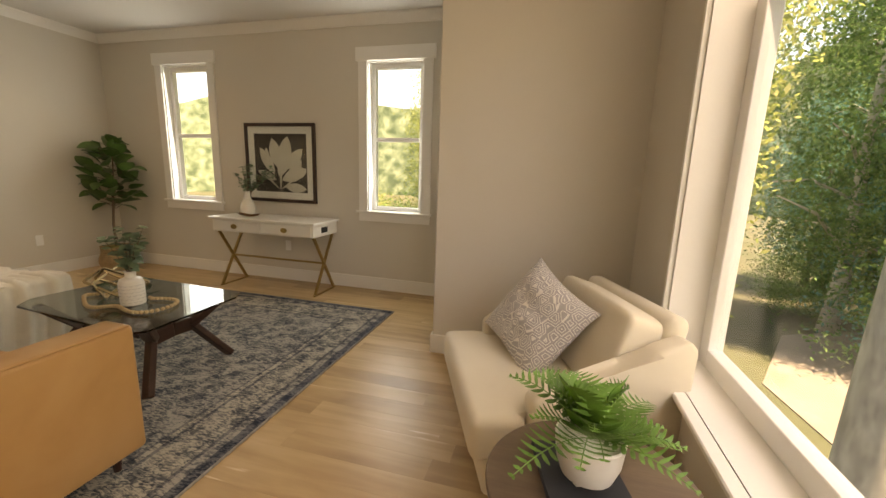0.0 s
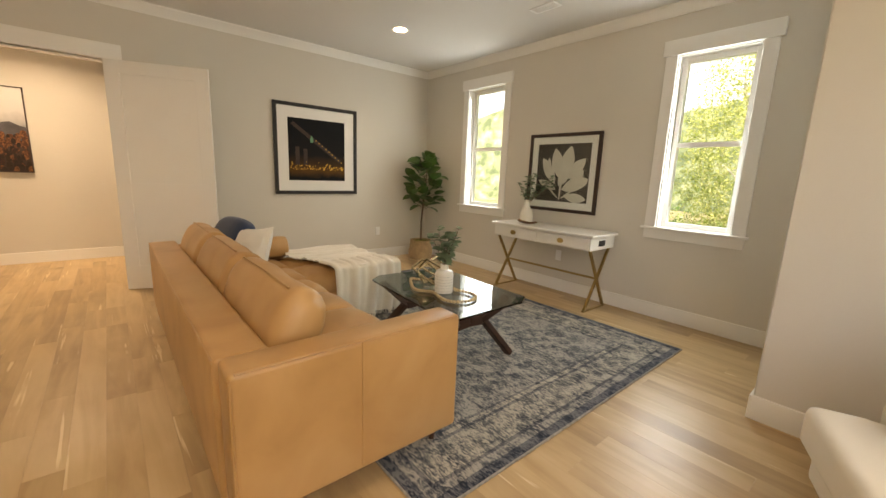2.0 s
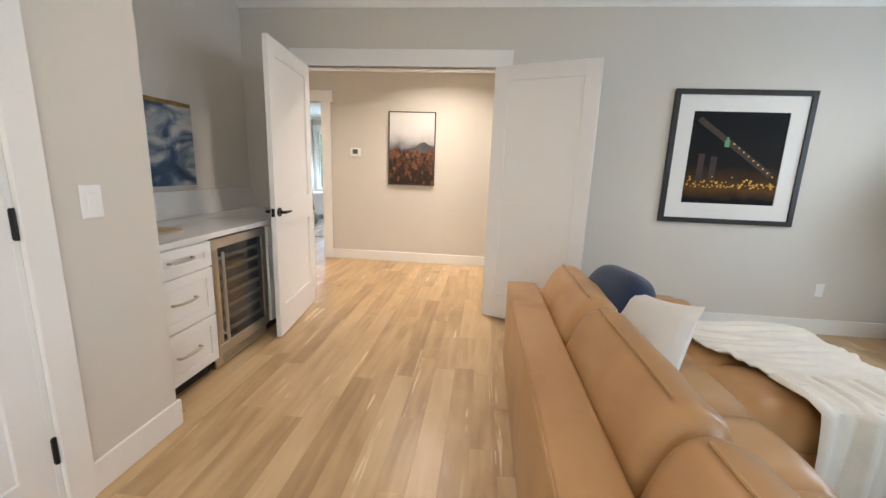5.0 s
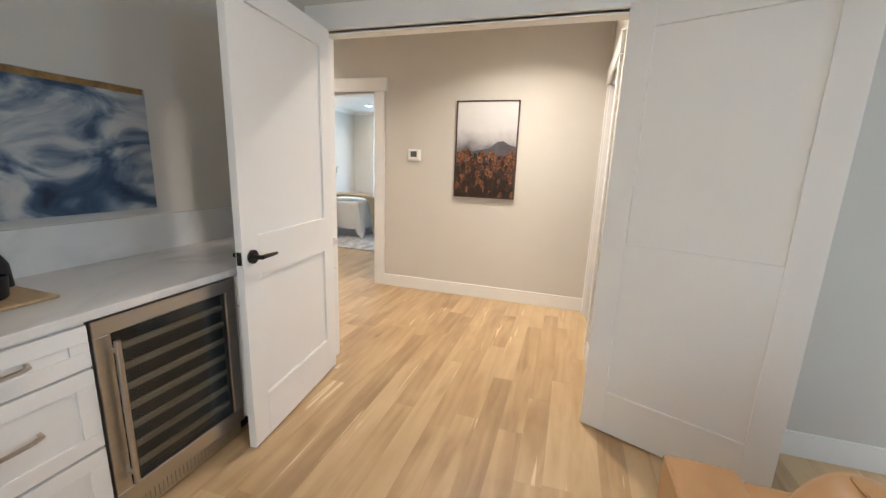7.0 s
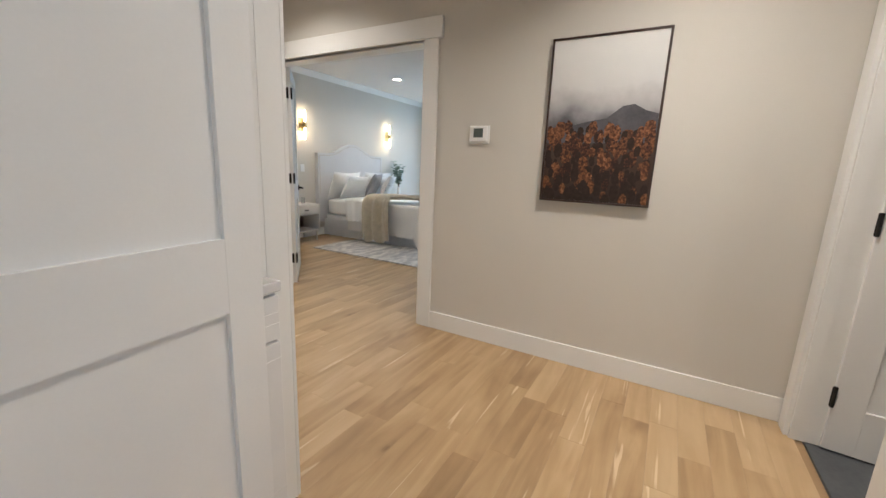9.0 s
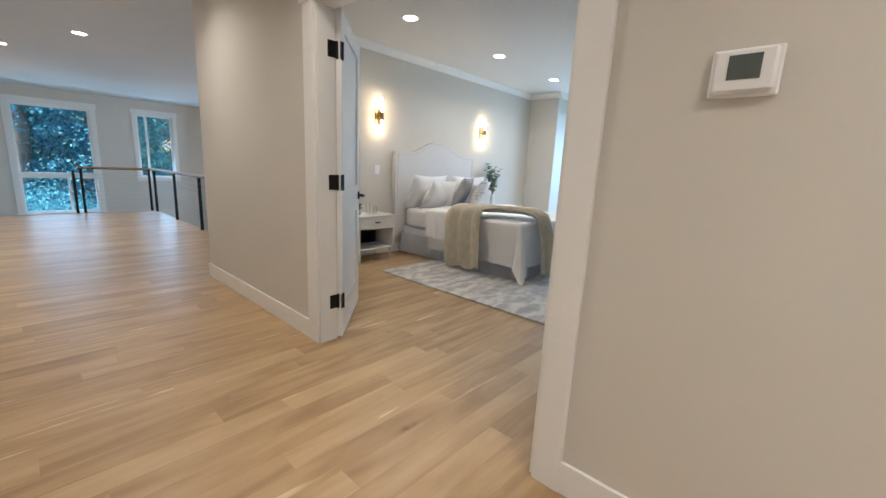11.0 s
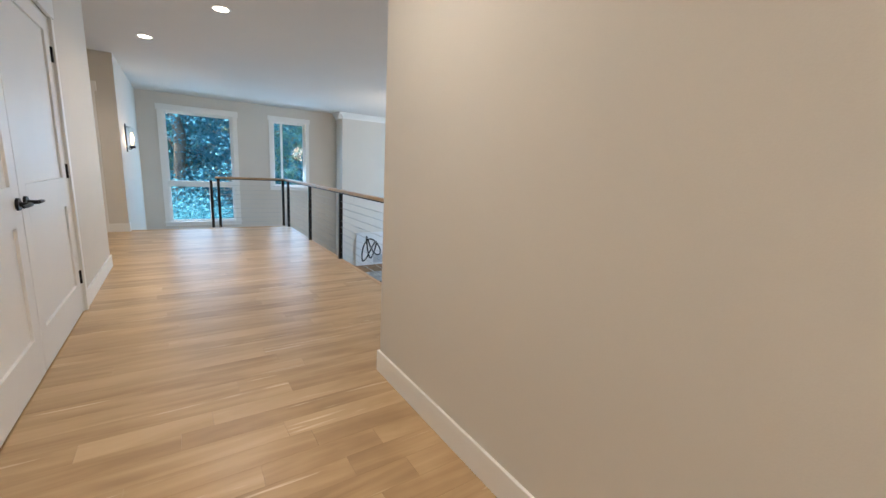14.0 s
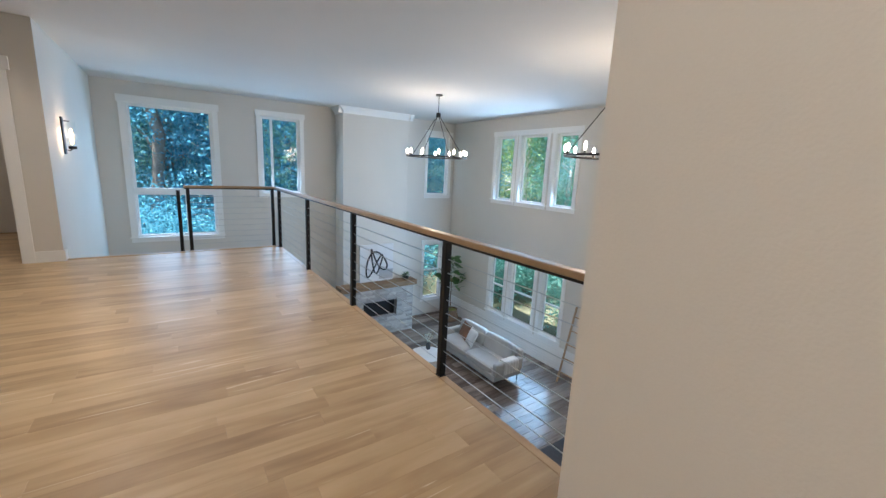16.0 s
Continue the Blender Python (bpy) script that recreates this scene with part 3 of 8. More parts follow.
def door(name, hx, hy, turn, w, label, h=2.14, knob=1, side=1, t=0.036, lever=True, wide=False):
    """A two-panel shaker door: hinge line at (hx, hy), the leaf along its own x."""
    root = thing(name, (hx, hy, 0.012), label, "door", "", "structure", turn)
    m = root.matrix_world
    st, br, mr0, mr1, tr = 0.115, 0.23, 0.838, 1.042, 0.115
    bm = bmesh.new()
    add_box(bm, 0, -t / 2, 0, st, t / 2, h, 0.0015)
    add_box(bm, w - st, -t / 2, 0, w, t / 2, h, 0.0015)
    for a, b in ((0, br), (mr0, mr1), (h - tr, h)):
        add_box(bm, st, -t / 2, a, w - st, t / 2, b)
    bmesh.ops.transform(bm, matrix=m, verts=bm.verts)
    part("door_frame", bm, DOORP, root)
    for a, b in ((br, mr0), (mr1, h - tr)):
        bm = bmesh.new()
        add_box(bm, st - 0.002, -t / 2 + 0.014, a - 0.002, w - st + 0.002, t / 2 - 0.014, b + 0.002)
        bmesh.ops.transform(bm, matrix=m, verts=bm.verts)
        part("door_panel", bm, DOORP, root)
    for z in (0.27, 1.085, 1.89):
        hinge(root, z, side, wide)
    if lever:
        for s in (1, -1):
            bm = bmesh.new()
            k = s * t / 2
            x = w - 0.06
            add_cyl(bm, (x, k, 0.952), (x, k + s * 0.012, 0.952), 0.032, seg=24)
            add_cyl(bm, (x, k + s * 0.012, 0.952), (x, k + s * 0.055, 0.952), 0.012, 0.010, seg=12)
            add_tube(bm, [(x, k + s * 0.052, 0.952), (x - 0.03, k + s * 0.056, 0.954), (x - 0.075, k + s * 0.054, 0.951), (x - 0.115, k + s * 0.050, 0.949)], [0.011, 0.010, 0.009, 0.007], 10)
            bmesh.ops.transform(bm, matrix=m, verts=bm.verts)
            part("lever_handle", bm, BLACK, root, "black lever handle", smooth=True)
        bm = bmesh.new()
        add_box(bm, w - 0.001, -0.012, 0.922, w + 0.002, 0.012, 0.982)
        add_box(bm, w, -0.006, 0.942, w + 0.010, 0.006, 0.962, 0.002)
        bmesh.ops.transform(bm, matrix=m, verts=bm.verts)
        part("latch_plate", bm, BLACK, root, "black latch plate")
    return root


door("door_1", -5.055, -1.342, 6.8, 0.86, "white two-panel shaker door standing open beside the bar", side=-1)
door("door_2", -5.017, 0.302, 67.8, 0.83, "white two-panel shaker door standing open behind the sofa", side=1, lever=False)
door("door_3", -2.612, YS - 0.02, 0.0, 0.79, "closed white two-panel closet door with black hinges", side=1)
door("door_4", -7.06, -3.625, 227.0, 0.82, "white two-panel bedroom door standing open", side=-1, wide=True)
door("door_5", -7.06, -2.005, 118.0, 0.82, "white two-panel bedroom door standing open", side=1)
door("door_6", -6.755, YHN + 0.115, 84.0, 0.78, "white shower room door standing open", side=-1)
door("door_7", XHE + 0.02, -7.78, 90.0, 1.10, "closed white two-panel linen closet door", side=1)
door("door_8", XHE + 0.02, -5.57, 270.0, 1.10, "closed white two-panel linen closet door", side=-1)
door("door_9", -4.845, -12.01, 275.0, 0.78, "white door standing open at the corridor", side=-1)

for d_, y, s in ((bpy.data.objects["door_4"], -3.65 + 0.018, 1), (bpy.data.objects["door_5"], -1.98 - 0.018, -1)):
    for z in (0.28, 1.097, 1.905):
        bm = bmesh.new()
        add_box(bm, -7.045, y, z - 0.048, -6.985, y + s * 0.004, z + 0.048, 0.001)
        add_cyl(bm, (-7.048, y + s * 0.004, z - 0.05), (-7.048, y + s * 0.004, z + 0.05), 0.008, seg=8)
        part("jamb_hinge", bm, BLACK, d_, "black butt hinge on the jamb")

# baseboards
def base_x(bm, x, s, y0, y1, h=0.135):
    add_box(bm, x, y0, 0, x + s * 0.015, y1, h, 0.002)


def base_y(bm, y, s, x0, x1, h=0.135):
    add_box(bm, x0, y, 0, x1, y + s * 0.015, h, 0.002)


bm = bmesh.new()
base_y(bm, YN, -1, XN + 0.015, XP - 0.015)
base_x(bm, XN, 1, 0.40, YN)
base_x(bm, XP, -1, YP - 0.015, YN - 0.015)
base_y(bm, YP, -1, XP, XE)
base_x(bm, XE, -1, -1.2, YP - 0.015)
base_y(bm, YS, 1, XB, -2.72)
base_y(bm, YS, 1, -1.70, XE)
base_x(bm, XB, -1, -1.36, YS + 0.015)
setting("baseboard_sitting", bm, TRIM, "tall flat white baseboard", "baseboard")
bm = bmesh.new()
base_x(bm, XH, 1, -1.865, YHN)
base_x(bm, XH, 1, YV - 0.14 - 0.015, -3.765)
base_y(bm, YV - 0.14, -1, -7.6, XH)
base_y(bm, YHN, -1, -5.85, XNH)
base_x(bm, XHE, -1, -5.49, -1.46)
base_x(bm, XHE, -1, -9.365, -7.86)
base_y(bm, -9.35, -1, XHE, -2.5)
base_y(bm, -11.90, 1, -5.22, -4.97)
base_x(bm, -5.22, -1, -12.02, -11.885)
setting("baseboard_hall", bm, TRIM, "tall flat white baseboard", "baseboard")
bm = bmesh.new()
base_y(bm, YV, 1, XA + 0.015, XH - 0.125)
base_x(bm, XA, 1, YV, YA)
base_y(bm, YA, 1, XW, XA)
base_x(bm, XW, 1, YA + 0.015, YA2)
base_x(bm, XH - 0.125, -1, YV, -3.75)
setting("baseboard_bedroom", bm, TRIM, "tall flat white baseboard", "baseboard")

CROWN = [(0.0, 0.0), (0.0, -0.088), (0.010, -0.088), (0.014, -0.074), (0.030, -0.050), (0.052, -0.024), (0.062, -0.016), (0.066, 0.0)]


def crown(bm, p0, p1, nx, ny, z=CZ, k=1.0):
    """A crown moulding from p0 to p1; (nx, ny) points into the room."""
    a = [bm.verts.new((p0[0] + nx * d * k, p0[1] + ny * d * k, z + h * k)) for d, h in CROWN]
    b = [bm.verts.new((p1[0] + nx * d * k, p1[1] + ny * d * k, z + h * k)) for d, h in CROWN]
    n = len(CROWN)
    for i in range(n):
        bm.faces.new((a[i], a[(i + 1) % n], b[(i + 1) % n], b[i]))
    bm.faces.new(a)
    bm.faces.new(list(reversed(b)))


bm = bmesh.new()
crown(bm, (XN, YN), (XP, YN), 0, -1)
crown(bm, (XN, YB), (XN, YN), 1, 0)
crown(bm, (XP, YP - 0.06), (XP, YN), -1, 0)
crown(bm, (XP - 0.06, YP), (XE, YP), 0, -1)
crown(bm, (XE, -1.2), (XE, YP), -1, 0)
crown(bm, (XB, YS), (XE, YS), 0, 1)
setting("trim_crown_sitting", bm, TRIM, "white crown moulding", "trim")
bm = bmesh.new()
crown(bm, (XA, YV), (XH - 0.125, YV), 0, 1)
crown(bm, (XA, YV), (XA, YA + 0.06), 1, 0)
crown(bm, (XW, YA), (XA + 0.06, YA), 0, 1)
crown(bm, (XW, YA), (XW, YA2), 1, 0)
crown(bm, (XA, YA2), (XA, YBN), 1, 0)
crown(bm, (XW, YBN), (XH - 0.125, YBN), 0, -1)
setting("trim_crown_bedroom", bm, TRIM, "white crown moulding", "trim")
bm = bmesh.new()
crown(bm, (-11.90, CY), (-9.83, CY), 0, 1, CZ, 1.8)
crown(bm, (-9.95, GY), (-9.95, CY + 0.12), 1, 0, CZ, 1.8)
crown(bm, (-11.78, GY), (-11.78, CY + 0.12), -1, 0, CZ, 1.8)
setting("trim_crown_chimney", bm, TRIM, "deep white crown moulding on the chimney breast", "trim")

# landing edge and stair flight down
bm = bmesh.new()
add_box(bm, XV - 0.03, YE - 0.03, -0.04, XV + 0.03, YV - 0.14, 0.0, 0.008)
add_box(bm, XV + 0.03, YE - 0.03, -0.04, -5.22, YE + 0.03, 0.0, 0.008)
landing = setting("trim_landing_nosing", bm, mat("oak_nosing", (0.47, 0.31, 0.165), 0.32, var=0.14, scale=3, grain=(8, 1, 8), bscale=40), "oak nosing along the landing edge", "trim")
bm = bmesh.new()
add_box(bm, XV - 0.01, YE - 0.01, -0.30, XV + 0.02, YV - 0.14, -0.04)
add_box(bm, XV + 0.02, YE - 0.01, -0.30, -5.22, YE + 0.02, -0.04)
setting("trim_landing_fascia", bm, TRIM, "white fascia board under the landing", "trim")
bm = bmesh.new()
for i in range(12):
    add_box(bm, -6.40, YE - 0.28 * (i + 1), -0.1833 * (i + 1) - 0.04, -5.22, YE - 0.28 * i + 0.01, -0.1833 * (i + 1), 0.006)
    add_box(bm, -6.40, YE - 0.28 * i - 0.02, -0.1833 * (i + 1), -5.22, YE - 0.28 * i, -0.1833 * i - 0.04)
setting("stairs", bm, landing.data.materials[0], "oak stair flight going down from the landing", "stairs")


# ---- sitting room things ----
LEATHER = ramp_mat("tan_leather", [(0.25, (0.38, 0.20, 0.080)), (0.5, (0.48, 0.27, 0.115)), (0.8, (0.55, 0.33, 0.155))], 0.38, 3.0, 8, None, 0.05, 0.4)
LEATHER_DARK = mat("dark_leather_piping", (0.10, 0.05, 0.02), 0.6)
WALNUT = mat("dark_walnut", (0.045, 0.020, 0.013), 0.32, var=0.3, scale=3, grain=(1, 1, 8), bscale=30)
BRASS = mat("antique_brass", (0.42, 0.29, 0.12), 0.30, 1.0, var=0.12, scale=12)
IVORY = mat("ivory_upholstery", (0.70, 0.63, 0.51), 0.85, var=0.05, scale=4, bump=0.35, bscale=420, sheen=0.3)
CREAM = mat("cream_wool", (0.74, 0.69, 0.60), 0.9, var=0.08, scale=9, bump=0.5, bscale=160, sheen=0.3)
NAVY = mat("navy_fabric", (0.012, 0.028, 0.075), 0.85, var=0.2, scale=9, bump=0.4, bscale=300, sheen=0.3)
WHITE_FAB = mat("white_fabric", (0.72, 0.71, 0.68), 0.9, var=0.05, scale=6, bump=0.3, bscale=260, sheen=0.2)
WHITE_LAC = mat("white_lacquer", (0.78, 0.76, 0.71), 0.30, var=0.02, coat=0.2)
CERAMIC = mat("white_ceramic", (0.76, 0.74, 0.69), 0.30, var=0.05, scale=12)
LEAFG = mat("fig_leaf", (0.055, 0.115, 0.028), 0.38, var=0.45, scale=7, bscale=40)
FERN = mat("fern_leaf", (0.11, 0.25, 0.05), 0.5, var=0.4, scale=14)
EUCA = mat("eucalyptus_leaf", (0.15, 0.23, 0.14), 0.6, var=0.35, scale=9)
BARK = mat("plant_bark", (0.16, 0.11, 0.07), 0.9, var=0.3, scale=30, bump=0.6, bscale=80)
SOIL = mat("moss", (0.16, 0.14, 0.03), 1.0, var=0.5, scale=40, bump=1.0, bscale=90)
BLACKM = mat("matt_black", (0.018, 0.018, 0.02), 0.5, var=0.1)
MATBOARD = mat("white_mat_board", (0.80, 0.79, 0.76), 0.9, var=0.01)


def xf(bm, m):
    bmesh.ops.transform(bm, matrix=m, verts=bm.verts)


# rug
RUGM = bpy.data.materials.new("distressed_rug")
RUGM.use_nodes = True
_n, _l = RUGM.node_tree.nodes, RUGM.node_tree.links
_tc = _n.new("ShaderNodeTexCoord")
_w1 = _n.new("ShaderNodeTexNoise")
_w1.inputs["Scale"].default_value, _w1.inputs["Detail"].default_value = 7.0, 6
_mp = _n.new("ShaderNodeMapping")
_mp.inputs["Scale"].default_value = (14, 40, 1)
_w2 = _n.new("ShaderNodeTexNoise")
_w2.inputs["Scale"].default_value, _w2.inputs["Detail"].default_value, _w2.inputs["Distortion"].default_value = 1.6, 8, 1.6
_v = _n.new("ShaderNodeTexVoronoi")
_v.feature, _v.distance = "F1", "CHEBYCHEV"
_v.inputs["Scale"].default_value = 11
_vm = _n.new("ShaderNodeMath")
_vm.operation = "MULTIPLY_ADD"
_vm.inputs[1].default_value = 0.30
_ad = _n.new("ShaderNodeMath")
_ad.operation = "MULTIPLY_ADD"
_ad.inputs[1].default_value = 0.20
_cr = _n.new("ShaderNodeValToRGB")
for p, c in ((0.40, (0.050, 0.057, 0.069)), (0.49, (0.088, 0.098, 0.112)), (0.57, (0.175, 0.178, 0.18)), (0.69, (0.37, 0.35, 0.315))):
    e = _cr.color_ramp.elements.new(p)
    e.color = (*c, 1)
_cr.color_ramp.elements.remove(_cr.color_ramp.elements[0])
_cr.color_ramp.elements.remove(_cr.color_ramp.elements[-1])
_l.new(_tc.outputs["Object"], _w1.inputs["Vector"])
_l.new(_tc.outputs["Object"], _mp.inputs[0])
_l.new(_mp.outputs[0], _w2.inputs["Vector"])
_l.new(_tc.outputs["Object"], _v.inputs["Vector"])
_l.new(_v.outputs["Distance"], _vm.inputs[0])
_l.new(_w2.outputs[0], _vm.inputs[2])
_l.new(_w1.outputs[0], _ad.inputs[0])
_l.new(_vm.outputs[0], _ad.inputs[2])
_sb = _n.new("ShaderNodeMath")
_sb.operation = "SUBTRACT"
_sb.inputs[1].default_value = 0.135
_l.new(_ad.outputs[0], _sb.inputs[0])
_l.new(_sb.outputs[0], _cr.inputs[0])
_sx = _n.new("ShaderNodeSeparateXYZ")
_l.new(_tc.outputs["Object"], _sx.inputs[0])


def _rug_math(op, a, b):
    k = _n.new("ShaderNodeMath")
    k.operation = op
    for i, v in enumerate((a, b)):
        if isinstance(v, float):
            k.inputs[i].default_value = v
        else:
            _l.new(v, k.inputs[i])
    return k.outputs[0]


_edge = _rug_math("MINIMUM", _rug_math("MINIMUM", _rug_math("ADD", _sx.outputs[0], 4.22), _rug_math("SUBTRACT", -1.09, _sx.outputs[0])), _rug_math("MINIMUM", _rug_math("SUBTRACT", _sx.outputs[1], 1.03), _rug_math("SUBTRACT", 3.46, _sx.outputs[1])))
_edge = _rug_math("ADD", _edge, _rug_math("MULTIPLY", _w1.outputs[0], 0.018))
_bd = _n.new("ShaderNodeValToRGB")
_bd.color_ramp.interpolation = "CONSTANT"
set_ramp(_bd, ((0.0, (0.42, 0.46, 0.55)), (0.055, (0.95, 0.95, 0.95)), (0.10, (0.55, 0.57, 0.63)), (0.118, (1.15, 1.12, 1.06)), (0.30, (0.60, 0.62, 0.68)), (0.318, (1.25, 1.2, 1.12)), (0.345, (0.62, 0.64, 0.70)), (0.36, (1.0, 1.0, 1.0))))
_l.new(_edge, _bd.inputs[0])
_mb = _n.new("ShaderNodeVectorMath")
_mb.operation = "MULTIPLY"
_l.new(_cr.outputs[0], _mb.inputs[0])
_l.new(_bd.outputs[0], _mb.inputs[1])
_l.new(_mb.outputs[0], _n["Principled BSDF"].inputs["Base Color"])
_n["Principled BSDF"].inputs["Roughness"].default_value = 0.95
_n["Principled BSDF"].inputs["Specular IOR Level"].default_value = 0.1
_bp = _n.new("ShaderNodeBump")
_bp.inputs["Strength"].default_value, _bp.inputs["Distance"].default_value = 0.5, 0.004
_l.new(_w2.outputs[0], _bp.inputs["Height"])
_l.new(_bp.outputs[0], _n["Principled BSDF"].inputs["Normal"])
rug = thing("rug", (-2.65, 2.24, 0.0), "distressed blue and grey woven rug on the oak floor", "rug")
bm = bmesh.new()
add_box(bm, -4.22, 1.03, 0.001, -1.09, 3.46, 0.011, 0.003)
part("weave", bm, RUGM, rug)
bm = bmesh.new()
for x0, y0, x1, y1 in ((-4.225, 1.022, -1.085, 1.03), (-4.225, 3.46, -1.085, 3.468), (-4.228, 1.022, -4.22, 3.468), (-1.09, 1.022, -1.082, 3.468)):
    add_box(bm, x0, y0, 0.001, x1, y1, 0.013, 0.002)
part("binding", bm, mat("rug_binding", (0.30, 0.28, 0.25), 0.9, var=0.4, scale=40), rug, "pale stitched rug edge")

# sofa with chaise
sofa = thing("sectional_sofa", (-2.7, 1.0, 0), "tan leather tufted sectional sofa with chaise", "sofa")
bm = bmesh.new()
add_box(bm, -4.0, 0.44, 0.10, -1.497, 0.625, 0.63, 0.022, 4)
part("back_frame", bm, LEATHER, sofa, smooth=True)
bm = bmesh.new()
add_box(bm, -1.345 - 0.15, 0.455, 0.10, -1.345, 1.385, 0.64, 0.022, 4)
part("armrest", bm, LEATHER, sofa, smooth=True)
bm = bmesh.new()
add_box(bm, -4.0, 0.618, 0.115, -3.87, 1.45, 0.60, 0.022, 4)
part("armrest", bm, LEATHER, sofa, smooth=True)
bm = bmesh.new()
add_box(bm, -3.87, 0.618, 0.115, -1.497, 1.36, 0.27, 0.012, 2)
add_box(bm, -3.87, 1.36, 0.115, -3.03, 2.09, 0.27, 0.012, 2)
part("base", bm, LEATHER, sofa, smooth=True)
bm = bmesh.new()
for a, b in (((-1.349, 0.475, 0.637), (-1.349, 1.365, 0.637)), ((-3.98, 0.443, 0.626), (-1.50, 0.443, 0.626)), ((-1.350, 0.460, 0.125), (-1.350, 0.460, 0.62)), ((-1.3445, 0.90, 0.125), (-1.3445, 0.90, 0.635))):
    add_tube(bm, [a, b], 0.0045, 6)
part("piping", bm, LEATHER, sofa, "stitched leather piping", smooth=True)


def tufted(x0, x1, y0, y1, z0, z1, nx, ny, seed):
    """A bench cushion with biscuit tufting."""
    b = bmesh.new()
    cx, cy = 12 * nx, 12 * ny
    top = {}
    for i in range(cx + 1):
        for j in range(cy + 1):
            u, v = i / cx, j / cy
            gx, gy = abs(math.sin(math.pi * nx * u)), abs(math.sin(math.pi * ny * v))
            edge = min(1, 9 * min(u * (x1 - x0), (1 - u) * (x1 - x0), v * (y1 - y0), (1 - v) * (y1 - y0)))
            puff = 0.046 * (gx * gy) ** 0.36 + 0.006 * noise.noise((u * 9 + seed, v * 9, 0.3))
            z = z1 - 0.046 + puff - 0.035 * (1 - edge) ** 2
            top[i, j] = b.verts.new((x0 + u * (x1 - x0), y0 + v * (y1 - y0), z))
    for i in range(cx):
        for j in range(cy):
            b.faces.new((top[i, j], top[i + 1, j], top[i + 1, j + 1], top[i, j + 1]))
    rim = [top[i, 0] for i in range(cx + 1)] + [top[cx, j] for j in range(1, cy + 1)] + [top[i, cy] for i in range(cx - 1, -1, -1)] + [top[0, j] for j in range(cy - 1, 0, -1)]
    low = [b.verts.new((v.co.x, v.co.y, z0)) for v in rim]
    n = len(rim)
    for k in range(n):
        b.faces.new((rim[k], low[k], low[(k + 1) % n], rim[(k + 1) % n]))
    b.faces.new(low)
    return b


part("seat_cushion", tufted(-3.03, -1.50, 0.62, 1.385, 0.272, 0.455, 4, 2, 1), LEATHER, sofa, smooth=60)
part("seat_cushion", tufted(-3.87, -3.03, 0.62, 2.11, 0.272, 0.455, 2, 4, 5), LEATHER, sofa, smooth=60)
def add_roll(bm, w, d, h, m):
    """A long stuffed roll with rounded ends, along its own x."""
    rows = []
    for i in range(25):
        u = i / 12 - 1
        e = 0.62 + 0.38 * min(1.0, (1 - abs(u)) / 0.13) ** 0.45
        ring = []
        for j in range(24):
            a = 2 * math.pi * j / 24
            c, s_ = math.cos(a), math.sin(a)
            ring.append(bm.verts.new(m @ Vector((u * w / 2, e * d / 2 * math.copysign(abs(c) ** 0.8, c), e * h / 2 * math.copysign(abs(s_) ** 0.8, s_)))))
        rows.append(ring)
    for a, b in zip(rows, rows[1:]):
        for j in range(24):
            bm.faces.new((a[j], a[(j + 1) % 24], b[(j + 1) % 24], b[j]))
    bm.faces.new(rows[0])
    bm.faces.new(list(reversed(rows[-1])))


for x0, x1, k in ((-2.36, -1.54, 0), (-3.145, -2.362, 1), (-3.88, -3.147, 2)):
    bm = bmesh.new()
    m = pose((x0 + x1) / 2, 0.745, 0.622, -20, 0, 0)
    add_roll(bm, x1 - x0, 0.215, 0.35, m)
    for v in bm.verts:
        v.co += Vector((0, 1, 0.6)) * 0.010 * noise.noise(v.co * 5 + Vector((k, 0, 0)))
    c = part("back_cushion", bm, LEATHER, sofa, smooth=80)
    bm = bmesh.new()
    a0, a1 = m @ Vector((-(x1 - x0) / 2 * 0.80, -0.07, 0.160)), m @ Vector(((x1 - x0) / 2 * 0.80, -0.07, 0.160))
    add_tube(bm, [a0, (a0 + a1) / 2 + Vector((0, 0, 0.006)), a1], 0.0045, 6)
    part("seam", bm, LEATHER, c, "stitched seam")
for x, y in ((-1.43, 0.54), (-1.43, 1.31), (-3.9, 0.56), (-3.9, 1.95), (-3.12, 1.95)):
    bm = bmesh.new()
    add_cyl(bm, (x, y, 0.012), (x, y, 0.118), 0.014, 0.024, 12)
    part("leg", bm, WALNUT, sofa, "dark tapered wooden leg")

bol = thing("bolster_cushion", (-3.73, 1.05, 0.455), "round tan leather bolster on the sofa", "cushion")
bm = bmesh.new()
add_lathe(bm, [(0.0, 0), (0.06, 0.0), (0.088, 0.012), (0.095, 0.04), (0.095, 0.46), (0.088, 0.488), (0.06, 0.5), (0.0, 0.5)], 24)
bmesh.ops.remove_doubles(bm, verts=bm.verts, dist=0.0005)
xf(bm, pose(-3.77, 1.44, 0.548, 90, 0, 0))
part("cover", bm, LEATHER, bol, smooth=True)

pil = thing("throw_pillow", (-3.55, 0.98, 0.46), "dark navy throw pillow on the leather sofa", "pillow")
bm = bmesh.new()
add_cushion(bm, 0.44, 0.19, 0.42, pose(-3.52, 0.93, 0.655, -24, 0, 14), 12, 0.62, 0.0)
part("cover", bm, NAVY, pil, smooth=True)
pil = thing("throw_pillow", (-3.28, 1.0, 0.46), "white woven throw pillow on the leather sofa", "pillow")
bm = bmesh.new()
add_pillow(bm, 0.41, 0.42, 0.15, pose(-3.20, 0.985, 0.62, -22, -6, 20), 14, 0.02, 8)
part("cover", bm, WHITE_FAB, pil, smooth=True)


